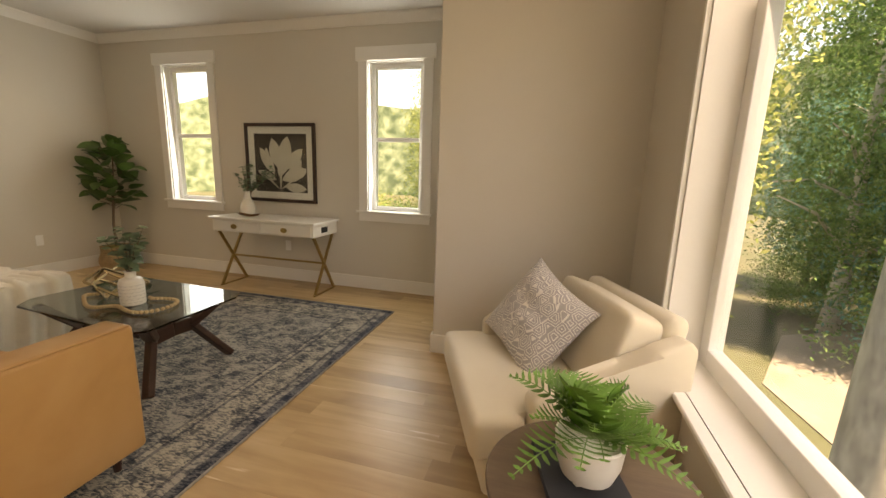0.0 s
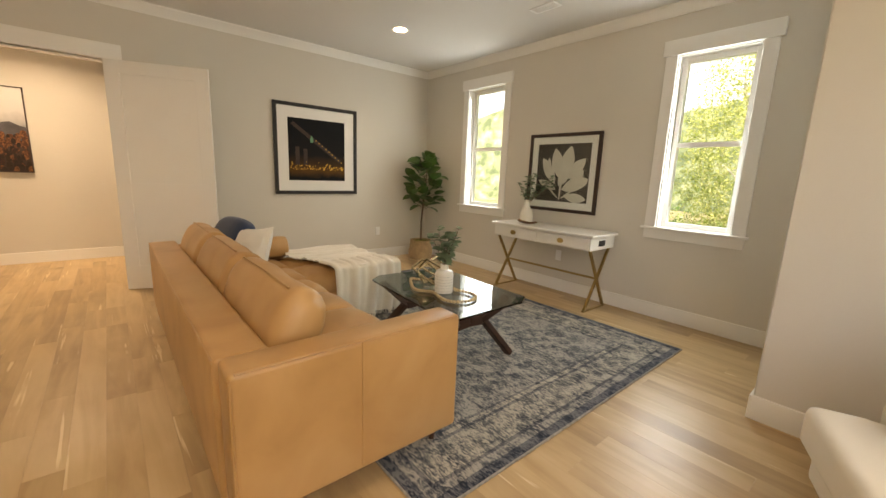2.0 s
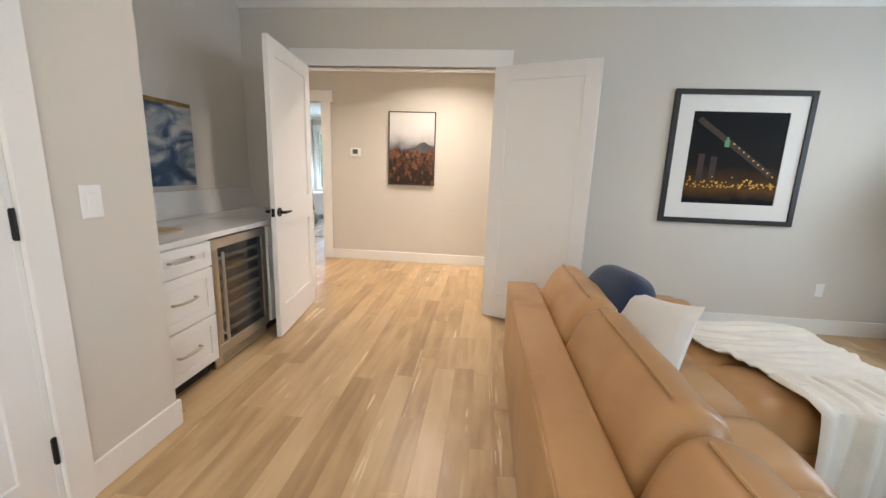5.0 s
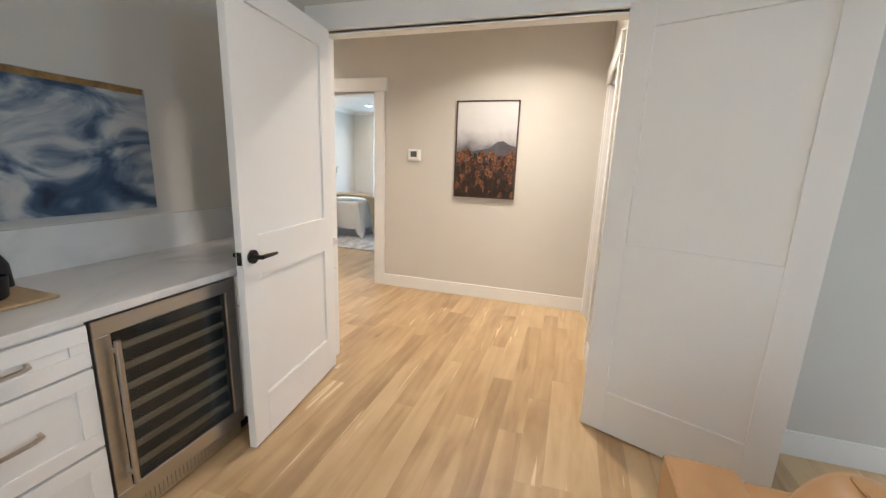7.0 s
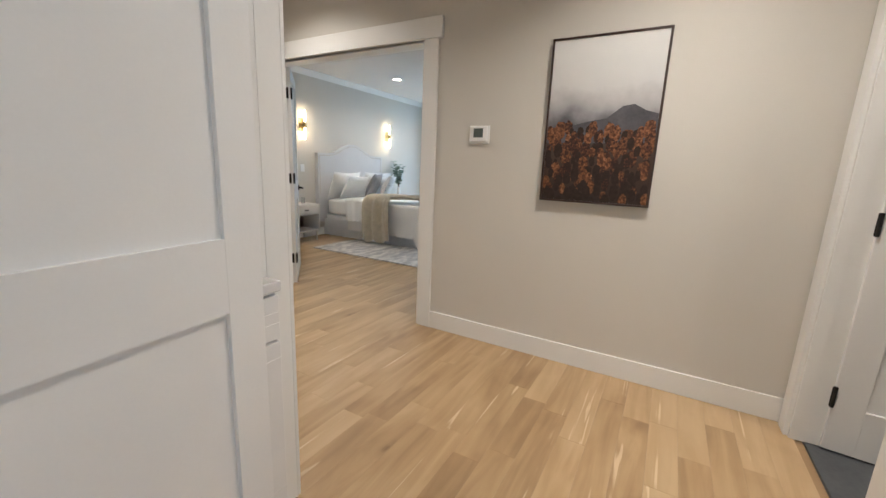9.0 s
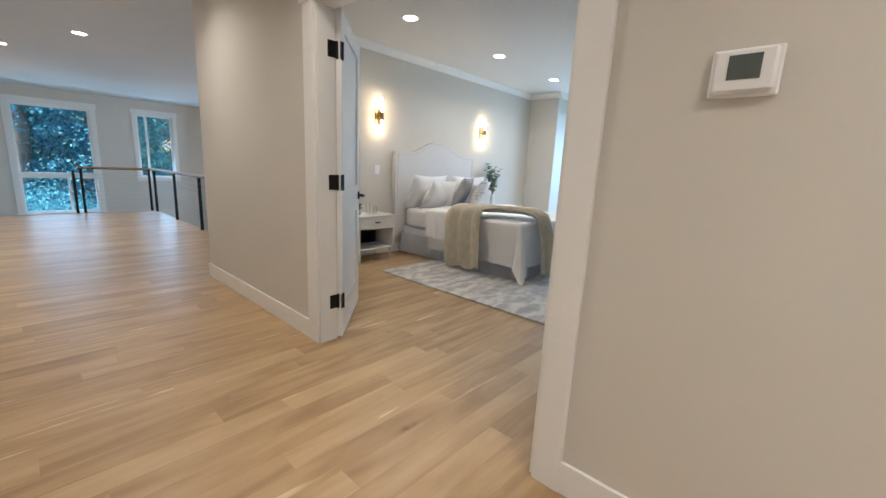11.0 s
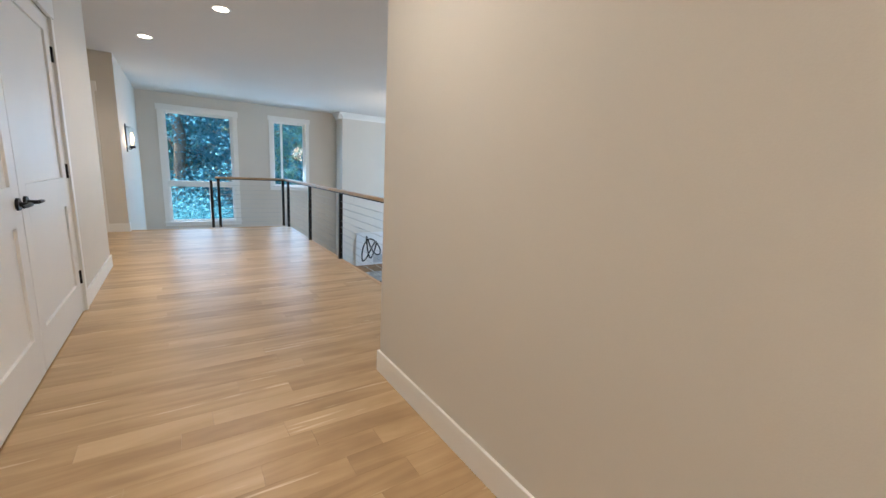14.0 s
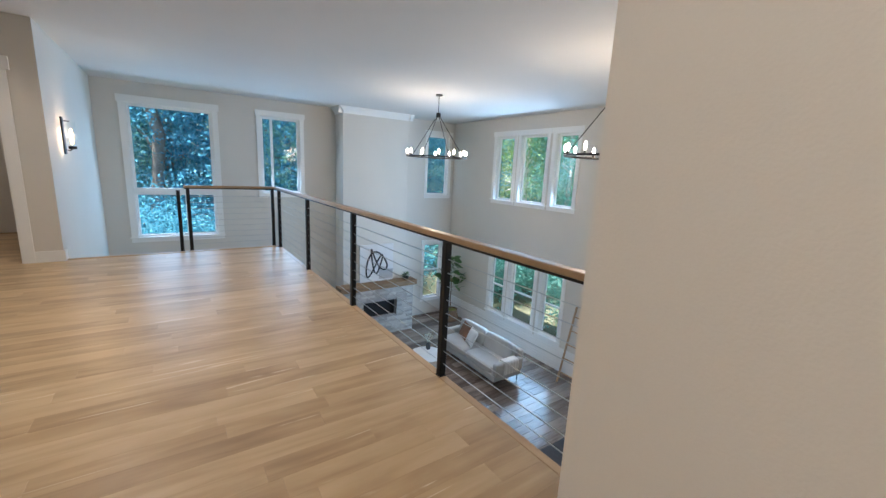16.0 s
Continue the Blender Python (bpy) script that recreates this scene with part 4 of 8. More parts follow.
def drape(name, fn, nu, nv, thick, material, root, label=""):
    """A cloth: fn(u, v) gives a place; the sheet gets thickness."""
    b = bmesh.new()
    g = [[b.verts.new(fn(i / nu, j / nv)) for j in range(nv + 1)] for i in range(nu + 1)]
    for i in range(nu):
        for j in range(nv):
            b.faces.new((g[i][j], g[i + 1][j], g[i + 1][j + 1], g[i][j + 1]))
    b.normal_update()
    low = [[b.verts.new(v.co - v.normal * thick) for v in row] for row in g]
    for i in range(nu):
        for j in range(nv):
            b.faces.new((low[i][j], low[i][j + 1], low[i + 1][j + 1], low[i + 1][j]))
    rim = [(i, 0) for i in range(nu)] + [(nu, j) for j in range(nv)] + [(i, nv) for i in range(nu, 0, -1)] + [(0, j) for j in range(nv, 0, -1)]
    for (i, j), (k, m) in zip(rim, rim[1:] + rim[:1]):
        b.faces.new((g[i][j], g[k][m], low[k][m], low[i][j]))
    return part(name, b, material, root, label, smooth=70)


def over_chaise(u, v):
    # runs over the chaise top from the west, then hangs down its north and east sides
    x = -3.92 + 0.94 * u + 0.03 * math.sin(v * 9)
    s = v * 1.25
    y0 = 1.62 - 0.30 * (1 - u) + 0.02 * math.sin(u * 12)
    fold = 0.012 * math.sin(u * 34 + 2.5 * v) + 0.010 * math.sin(u * 57 - 3 * v) + 0.012 * noise.noise((u * 4, v * 4, 1.7))
    yy, z = y0 + s, 0.468 + abs(fold) + 0.010
    edge = 2.13
    if yy > edge:
        d = yy - edge
        z = 0.468 - d * 0.97
        yy = edge + 0.012 + 0.05 * d + fold * 1.4
    if x > -3.015:
        d = x + 3.015
        x = -3.015 + 0.02 + fold
        z -= d
    return Vector((x, yy, max(0.03, z)))


def over_side(u, v):
    # the part that falls over the chaise's east side
    s = v * 0.62
    y = 1.52 + 0.62 * u + 0.03 * math.sin(v * 3)
    fold = 0.022 * math.sin(u * 24 + 1.2 * v) + 0.012 * math.sin(u * 47 + v)
    top = 0.20
    if s < top:
        return Vector((-3.02 - top + s, y, 0.474 + 0.012 + abs(fold) * 0.6))
    d = s - top
    return Vector((-3.0 + 0.02 + 0.05 * d + fold * (0.5 + 1.5 * d), y, 0.478 - d * 0.97))


throw = thing("throw_blanket", (-3.3, 1.9, 0.46), "cream knitted throw blanket draped over the chaise", "blanket")
drape("drape_top", over_chaise, 60, 50, 0.008, CREAM, throw)
drape("drape_side", over_side, 56, 34, 0.008, CREAM, throw)
bm = bmesh.new()
for i in range(44):
    p = over_side(i / 43, 1.0)
    add_tube(bm, [p, p + Vector((0.004 * math.sin(i * 3), 0.005 * math.cos(i * 5), -0.016)), p + Vector((0.006 * math.sin(i * 2), 0.006, -0.032))], 0.005, 5)
part("fringe", bm, CREAM, throw, "knotted cream fringe")

# coffee table
TGLASS = glass("table_glass", (0.42, 0.50, 0.49))
tab = thing("coffee_table", (-2.2, 2.03, 0), "glass coffee table on dark walnut trestle legs", "table")
bm = bmesh.new()
out = [(-2.78, 1.83), (-2.70, 1.72), (-1.76, 1.64), (-1.70, 1.69), (-1.70, 2.28), (-1.76, 2.38), (-2.66, 2.42), (-2.74, 2.34)]
lo = [bm.verts.new((x, y, 0.425)) for x, y in out]
hi = [bm.verts.new((x, y, 0.437)) for x, y in out]
bm.faces.new(list(reversed(lo)))
bm.faces.new(hi)
for i in range(8):
    bm.faces.new((lo[i], lo[(i + 1) % 8], hi[(i + 1) % 8], hi[i]))
top = part("tabletop", bm, TGLASS, tab, "clear glass top with a green edge")
top.visible_shadow = False
for x, d in ((-1.93, 1), (-2.52, -1)):
    bm = bmesh.new()
    for s in (1, -1):
        foot, knee, tip = (x + d * 0.12, 2.03 + s * 0.29, 0.012), (x - d * 0.02, 2.03 + s * 0.13, 0.27), (x + d * 0.10, 2.03 + s * 0.26, 0.418)
        add_bar(bm, foot, knee, 0.042, 0.055, (d, 0, 0.2), 0.008)
        add_bar(bm, knee, tip, 0.044, 0.075, (d, 0, 0.2), 0.008)
        add_bar(bm, (x - d * 0.02, 2.03, 0.28), knee, 0.05, 0.085, (0, 0, 1), 0.008)
        add_cyl(bm, (tip[0], tip[1], 0.41), (tip[0], tip[1], 0.4245), 0.022, seg=16)
    part("trestle", bm, WALNUT, tab, "dark walnut boomerang trestle")
bm = bmesh.new()
add_bar(bm, (-1.95, 2.03, 0.285), (-2.50, 2.03, 0.285), 0.05, 0.10, (0, 0, 1), 0.008)
part("stretcher", bm, WALNUT, tab)


def leafy(bm, p, d, up, length, width, fold=0.15, n=5, droop=0.2):
    """One bent, folded leaf from p along d."""
    d, up = Vector(d).normalized(), Vector(up)
    s = d.cross(up).normalized()
    nrm = s.cross(d).normalized()
    prev = None
    for i in range(n + 1):
        t = i / n
        w = width * math.sin(math.pi * min(1, 0.06 + 0.94 * t) ** 0.8) ** 0.75 / 2 if i < n else 0.001
        c = Vector(p) + d * length * t - nrm * droop * length * t * t
        row = [bm.verts.new(c + s * w + nrm * fold * w), bm.verts.new(c), bm.verts.new(c - s * w + nrm * fold * w)]
        if prev:
            bm.faces.new((prev[0], row[0], row[1], prev[1]))
            bm.faces.new((prev[1], row[1], row[2], prev[2]))
        prev = row


def eucalyptus(root, x, y, z, h, n, seed, size=0.045, spread=0.18):
    rnd = random.Random(seed)
    sm, lf = bmesh.new(), bmesh.new()
    for k in range(n):
        a = rnd.uniform(0, 6.28)
        r = spread * rnd.uniform(0.4, 1.0)
        end = Vector((x + r * math.cos(a), y + r * math.sin(a), z + h * rnd.uniform(0.65, 1.0)))
        st = Vector((x, y, z))
        mid = (st + end) / 2 + Vector((0, 0, 0.04))
        pts = [st.lerp(mid, t / 4).lerp(mid.lerp(end, t / 4), t / 4) for t in range(5)]
        add_tube(sm, pts, [0.003, 0.0028, 0.0024, 0.002, 0.0012], 5)
        for i in range(2, 11):
            t = i / 10
            p = st.lerp(mid, t).lerp(mid.lerp(end, t), t)
            for s in (0, math.pi):
                b = rnd.uniform(0, 6.28) + s
                leafy(lf, p, (math.cos(b), math.sin(b), rnd.uniform(-0.2, 0.6)), (rnd.uniform(-.4, .4), rnd.uniform(-.4, .4), 1), size * rnd.uniform(0.7, 1.2), size * 0.85, 0.1, 4)
    part("stem", sm, BARK, root)
    part("leaf_spray", lf, EUCA, root, "grey-green eucalyptus leaves", smooth=True)


vase = thing("vase", (-2.15, 1.97, 0.438), "white patterned ceramic vase on the coffee table", "vase")
bm = bmesh.new()
add_lathe(bm, [(0.055, 0), (0.062, 0.005), (0.064, 0.13), (0.055, 0.155), (0.028, 0.165), (0.027, 0.195), (0.032, 0.2), (0.024, 0.2), (0.022, 0.17)], 28, (-2.15, 1.97, 0.438))
part("body", bm, CERAMIC, vase, smooth=True)
bm = bmesh.new()
for r in range(6):
    for k in range(14):
        a = 2 * math.pi * (k + 0.5 * (r % 2)) / 14
        p = Vector((-2.15 + 0.064 * math.cos(a), 1.97 + 0.064 * math.sin(a), 0.455 + 0.02 * r))
        t = Vector((-math.sin(a), math.cos(a), 0))
        add_tube(bm, [p - t * 0.010 + Vector((0, 0, 0.007)), p, p + t * 0.010 + Vector((0, 0, 0.007))], 0.0015, 4)
part("relief", bm, mat("grey_glaze", (0.45, 0.44, 0.42), 0.5), vase, "incised grey arrow pattern")
eucalyptus(vase, -2.15, 1.97, 0.60, 0.30, 7, 4, 0.055, 0.17)

knot = thing("metal_sculpture", (-2.37, 2.03, 0.438), "gold metal geometric knot on the coffee table", "ornament")
GOLD = mat("champagne_metal", (0.62, 0.50, 0.32), 0.25, 1.0, var=0.08)
for m in (pose(-2.37, 2.0, 0.535, 35, 20, 10), pose(-2.33, 2.05, 0.52, -50, 30, 60), pose(-2.41, 2.06, 0.51, 70, -20, 100)):
    bm = bmesh.new()
    a, b, k = 0.12, 0.055, 0.014
    for p, q in (((-a, -b, 0), (a, -b, 0)), ((a, -b, 0), (a, b, 0)), ((a, b, 0), (-a, b, 0)), ((-a, b, 0), (-a, -b, 0))):
        add_bar(bm, p, q, k, k, (0, 0, 1), 0.002)
    xf(bm, m)
    low = min(v.co.z for v in bm.verts)
    if low < 0.44:
        xf(bm, Matrix.Translation((0, 0, 0.44 - low)))
    part("loop", bm, GOLD, knot)
beads = thing("bead_garland", (-2.2, 1.95, 0.438), "pale wooden bead garland on the coffee table", "ornament")
bm = bmesh.new()
for i in range(76):
    t = i / 76 * 2 * math.pi
    x, y = -2.2 + 0.27 * math.cos(t) + 0.05 * math.cos(3 * t), 1.96 + 0.16 * math.sin(t) * (1 + 0.35 * math.cos(2 * t)) + 0.03 * math.sin(4 * t)
    if math.hypot(x + 2.15, y - 1.97) < 0.085:
        x, y = -2.15 + 0.09 * math.cos(t), 1.97 + 0.09 * math.sin(t)
    bmesh.ops.create_icosphere(bm, subdivisions=1, radius=0.0125, matrix=Matrix.Translation((x, y, 0.450)))
part("bead_string", bm, mat("pale_wood_beads", (0.52, 0.38, 0.22), 0.6, var=0.15, scale=30), beads, smooth=True)

# console desk
desk = thing("console_desk", (-2.56, 3.79, 0), "white two-drawer console desk on brass cross legs", "desk")
bm = bmesh.new()
add_box(bm, -3.19, 3.545, 0.725, -1.945, 4.03, 0.75, 0.004)
part("desktop", bm, WHITE_LAC, desk)
bm = bmesh.new()
add_box(bm, -3.16, 3.575, 0.60, -1.975, 4.02, 0.725, 0.003)
part("body", bm, WHITE_LAC, desk)
for x0, x1 in ((-3.145, -2.575), (-2.56, -1.99)):
    bm = bmesh.new()
    add_box(bm, x0, 3.563, 0.612, x1, 3.575, 0.715, 0.003)
    dr = part("drawer", bm, WHITE_LAC, desk)
    bm = bmesh.new()
    xm = (x0 + x1) / 2
    add_lathe(bm, [(0.001, 0), (0.02, 0.004), (0.028, 0.014), (0.030, 0.022)], 16)
    for v in bm.verts:
        v.co = Vector((v.co.x * 1.2, v.co.y * 0.8, v.co.z))
    xf(bm, pose(xm, 3.556, 0.664, 90, 0, 0))
    part("cup_pull", bm, BRASS, dr, "aged brass cup pull", smooth=True)
bm = bmesh.new()
add_box(bm, -1.975, 3.72, 0.635, -1.968, 3.83, 0.69, 0.002)
part("outlet_plate", bm, BLACKM, desk, "black socket plate")
for x in (-3.13, -2.0):
    for a, b in (((x, 3.62, 0.012), (x, 3.97, 0.60)), ((x, 3.97, 0.012), (x, 3.62, 0.60))):
        bm = bmesh.new()
        add_bar(bm, a, b, 0.022, 0.022, (1, 0, 0))
        part("leg", bm, BRASS, desk)
    bm = bmesh.new()
    add_box(bm, x - 0.011, 3.60, 0.001, x + 0.011, 3.99, 0.014)
    part("foot_bar", bm, BRASS, desk)
bm = bmesh.new()
add_bar(bm, (-3.13, 3.795, 0.306), (-2.0, 3.795, 0.306), 0.018, 0.018)
part("stretcher", bm, BRASS, desk)
dv = thing("vase", (-2.93, 3.83, 0.75), "pale bottle vase with green sprigs on the desk", "vase")
bm = bmesh.new()
add_lathe(bm, [(0.055, 0), (0.070, 0.01), (0.078, 0.07), (0.066, 0.13), (0.034, 0.18), (0.028, 0.25), (0.034, 0.256), (0.024, 0.256)], 28, (-2.93, 3.83, 0.751))
part("body", bm, mat("pale_glazed_vase", (0.72, 0.69, 0.62), 0.25, coat=0.3), dv, smooth=True)
eucalyptus(dv, -2.93, 3.83, 0.95, 0.34, 11, 9, 0.050, 0.31)
bowl = thing("wooden_bowl", (-2.80, 3.68, 0.75), "curved brown wooden dish on the desk", "bowl")
bm = bmesh.new()
g = [[bm.verts.new((-2.80 + 0.13 * u, 3.68 + 0.045 * v * (1 - 0.6 * u * u), 0.756 + 0.022 * u * u + 0.020 * v * v)) for v in (-1, -0.5, 0, 0.5, 1)] for u in [k / 8 - 1 for k in range(17)]]
for i in range(16):
    for j in range(4):
        bm.faces.new((g[i][j], g[i + 1][j], g[i + 1][j + 1], g[i][j + 1]))
bmesh.ops.solidify(bm, geom=bm.faces[:], thickness=0.006)
part("dish", bm, mat("acacia_wood", (0.22, 0.11, 0.04), 0.45, var=0.3, scale=4, grain=(1, 8, 8)), bowl, smooth=True)


# pictures
def picture(name, T, u0, u1, z0, z1, border, matw, frame_mat, label, depth=0.03):
    root = thing(name, T(u0, 0, z0), label, "picture")
    bm = bmesh.new()
    for a in ((u0, z0, u1, z0 + border), (u0, z1 - border, u1, z1), (u0, z0 + border, u0 + border, z1 - border), (u1 - border, z0 + border, u1, z1 - border)):
        tbox(bm, T, a[0], -depth, a[1], a[2], -0.001, a[3], 0.002)
    part("picture_frame", bm, frame_mat, root)
    if matw:
        bm = bmesh.new()
        i = border
        o = border + matw
        for a in ((u0 + i, z0 + i, u1 - i, z0 + o), (u0 + i, z1 - o, u1 - i, z1 - i), (u0 + i, z0 + o, u0 + o, z1 - o), (u1 - o, z0 + o, u1 - i, z1 - o)):
            tbox(bm, T, a[0], -0.014, a[1], a[2], -0.004, a[3])
        part("mat_board", bm, MATBOARD, root)
    return root


def art_panel(root, T, u0, u1, z0, z1, d, material, name="print", label=""):
    bm = bmesh.new()
    tbox(bm, T, u0, -d, z0, u1, -0.002, z1)
    return part(name, bm, material, root, label)


def picture_glass(root, T, u0, u1, z0, z1, d):
    bm = bmesh.new()
    tbox(bm, T, u0, -d - 0.002, z0, u1, -d, z1)
    p = part("picture_glass", bm, PANE, root)
    p.visible_shadow = False


T_LW = lambda u, d, w: (XN - d, u, w)
T_HW = lambda u, d, w: (XH - d, u, w)
T_NB = lambda u, d, w: (u, YB - d, w)
FRAMEB = mat("black_frame_wood", (0.02, 0.017, 0.015), 0.35, var=0.2, scale=10)
FRAMEW = mat("dark_walnut_frame", (0.045, 0.025, 0.018), 0.4, var=0.3, scale=8)

# magnolia print
leafpic = picture("framed_print", T_N, -3.11, -2.23, 0.89, 1.735, 0.035, 0.075, FRAMEW, "framed white leaf silhouette print on dark ground")
art_panel(leafpic, T_N, -3.00, -2.34, 1.00, 1.625, 0.008, mat("dark_taupe_print", (0.065, 0.055, 0.045), 0.7, var=0.08))
PALE = mat("pale_leaf_print", (0.62, 0.59, 0.53), 0.8, var=0.08, scale=12)
bm = bmesh.new()
cx, cz = -2.68, 1.03


def flat_leaf(bm, x, z, ang, ln, w):
    """A pointed leaf silhouette on the print's face."""
    ps = []
    for i in range(9):
        t = i / 8
        ps.append((ln * t, w * math.sin(math.pi * t) ** 0.8))
    pts = ps + [(a, -b) for a, b in reversed(ps[1:-1])]
    c, s = math.cos(ang), math.sin(ang)
    d = YN - 0.0095 - 0.00012 * len(bm.faces)
    bm.faces.new([bm.verts.new((x + a * c - b * s, d, z + a * s + b * c)) for a, b in pts])


for dx, dz, ang, ln, w in ((-0.01, 0.22, 104, 0.34, 0.075), (0.03, 0.22, 78, 0.36, 0.082), (-0.07, 0.16, 122, 0.34, 0.060), (0.08, 0.22, 47, 0.30, 0.066), (-0.12, 0.20, 112, 0.24, 0.045),
                          (0.02, 0.10, 22, 0.34, 0.070), (-0.05, 0.10, 158, 0.26, 0.044), (-0.02, 0.14, 62, 0.24, 0.060), (0.10, 0.10, 52, 0.28, 0.062), (0.14, 0.14, 18, 0.20, 0.050), (0.06, 0.03, -4, 0.27, 0.050), (-0.16, 0.28, 92, 0.17, 0.030)):
    flat_leaf(bm, cx + dx, cz + dz, radians(ang), ln, w)
flat_leaf(bm, cx, cz - 0.03, radians(88), 0.34, 0.014)
flat_leaf(bm, cx - 0.01, cz, radians(140), 0.22, 0.010)
flat_leaf(bm, cx + 0.01, cz, radians(34), 0.20, 0.010)
part("leaf_shape", bm, PALE, leafpic, "white leaf silhouettes")
picture_glass(leafpic, T_N, -3.075, -2.265, 0.925, 1.70, 0.016)

# night city print
def bands(name, fn):
    m = bpy.data.materials.new(name)
    m.use_nodes = True
    fn(m.node_tree.nodes, m.node_tree.links, m.node_tree.nodes["Principled BSDF"])
    return m


def night(n, l, b):
    tc = n.new("ShaderNodeTexCoord")
    sp = n.new("ShaderNodeSeparateXYZ")
    l.new(tc.outputs["Object"], sp.inputs[0])
    no = n.new("ShaderNodeTexNoise")
    no.inputs["Scale"].default_value, no.inputs["Detail"].default_value = 6, 6
    l.new(tc.outputs["Object"], no.inputs["Vector"])
    mr = n.new("ShaderNodeMapRange")
    mr.inputs[1].default_value, mr.inputs[2].default_value = 1.10, 1.87
    l.new(sp.outputs[2], mr.inputs[0])
    ad = n.new("ShaderNodeMath")
    ad.operation = "MULTIPLY_ADD"
    l.new(no.outputs[0], ad.inputs[0])
    ad.inputs[1].default_value = 0.16
    l.new(mr.outputs[0], ad.inputs[2])
    cr = n.new("ShaderNodeValToRGB")
    set_ramp(cr, ((0.14, (0.006, 0.006, 0.007)), (0.26, (0.11, 0.05, 0.011)), (0.36, (0.05, 0.025, 0.010)), (0.5, (0.012, 0.009, 0.009)), (0.9, (0.006, 0.006, 0.007))))
    l.new(ad.outputs[0], cr.inputs[0])
    l.new(cr.outputs[0], b.inputs["Base Color"])
    b.inputs["Roughness"].default_value = 0.6
    b.inputs["Specular IOR Level"].default_value = 0.15


city = picture("framed_print", T_LW, 1.777, 2.857, 0.94, 2.03, 0.042, 0.128, FRAMEB, "framed photograph of a bridge and city at night")
art_panel(city, T_LW, 1.947, 2.687, 1.11, 1.86, 0.008, bands("night_photo", night))
AMBER = mat("amber_lights", (0.85, 0.45, 0.06), 0.6, var=0.3, scale=40)
bm = bmesh.new()
rnd = random.Random(5)
for i in range(90):
    u, w = rnd.uniform(1.97, 2.66), 1.245 + abs(rnd.gauss(0, 0.035))
    r = rnd.uniform(0.003, 0.008)
    if u > 2.4:
        r *= 1.3
    add_box(bm, XN + 0.008, u - r, w - r * 0.7, XN + 0.0095, u + r, w + r * 0.7)
for i in range(9):
    t = i / 8
    add_box(bm, XN + 0.008, 2.30 + 0.34 * t - 0.006, 1.60 - 0.26 * t, XN + 0.0095, 2.30 + 0.34 * t + 0.006, 1.612 - 0.26 * t)
tagged(part("city_light", bm, AMBER, city, "amber city lights"), kind="stuff")
bm = bmesh.new()
add_bar(bm, (XN + 0.0085, 2.0, 1.80), (XN + 0.0085, 2.62, 1.36), 0.045, 0.001, (1, 0, 0))
add_bar(bm, (XN + 0.0085, 2.06, 1.30), (XN + 0.0085, 2.06, 1.52), 0.05, 0.001, (1, 0, 0))
add_bar(bm, (XN + 0.0085, 2.16, 1.30), (XN + 0.0085, 2.16, 1.50), 0.05, 0.001, (1, 0, 0))
part("bridge_shape", bm, mat("bridge_brown", (0.04, 0.022, 0.014), 0.6, var=0.3, scale=20), city, "brown bridge beam")
bm = bmesh.new()
add_box(bm, XN + 0.008, 2.225, 1.58, XN + 0.0095, 2.262, 1.635)
add_box(bm, XN + 0.008, 2.235, 1.635, XN + 0.0095, 2.252, 1.66)
part("green_light", bm, mat("green_light", (0.10, 0.30, 0.16), 0.6), city, "green lit tower")


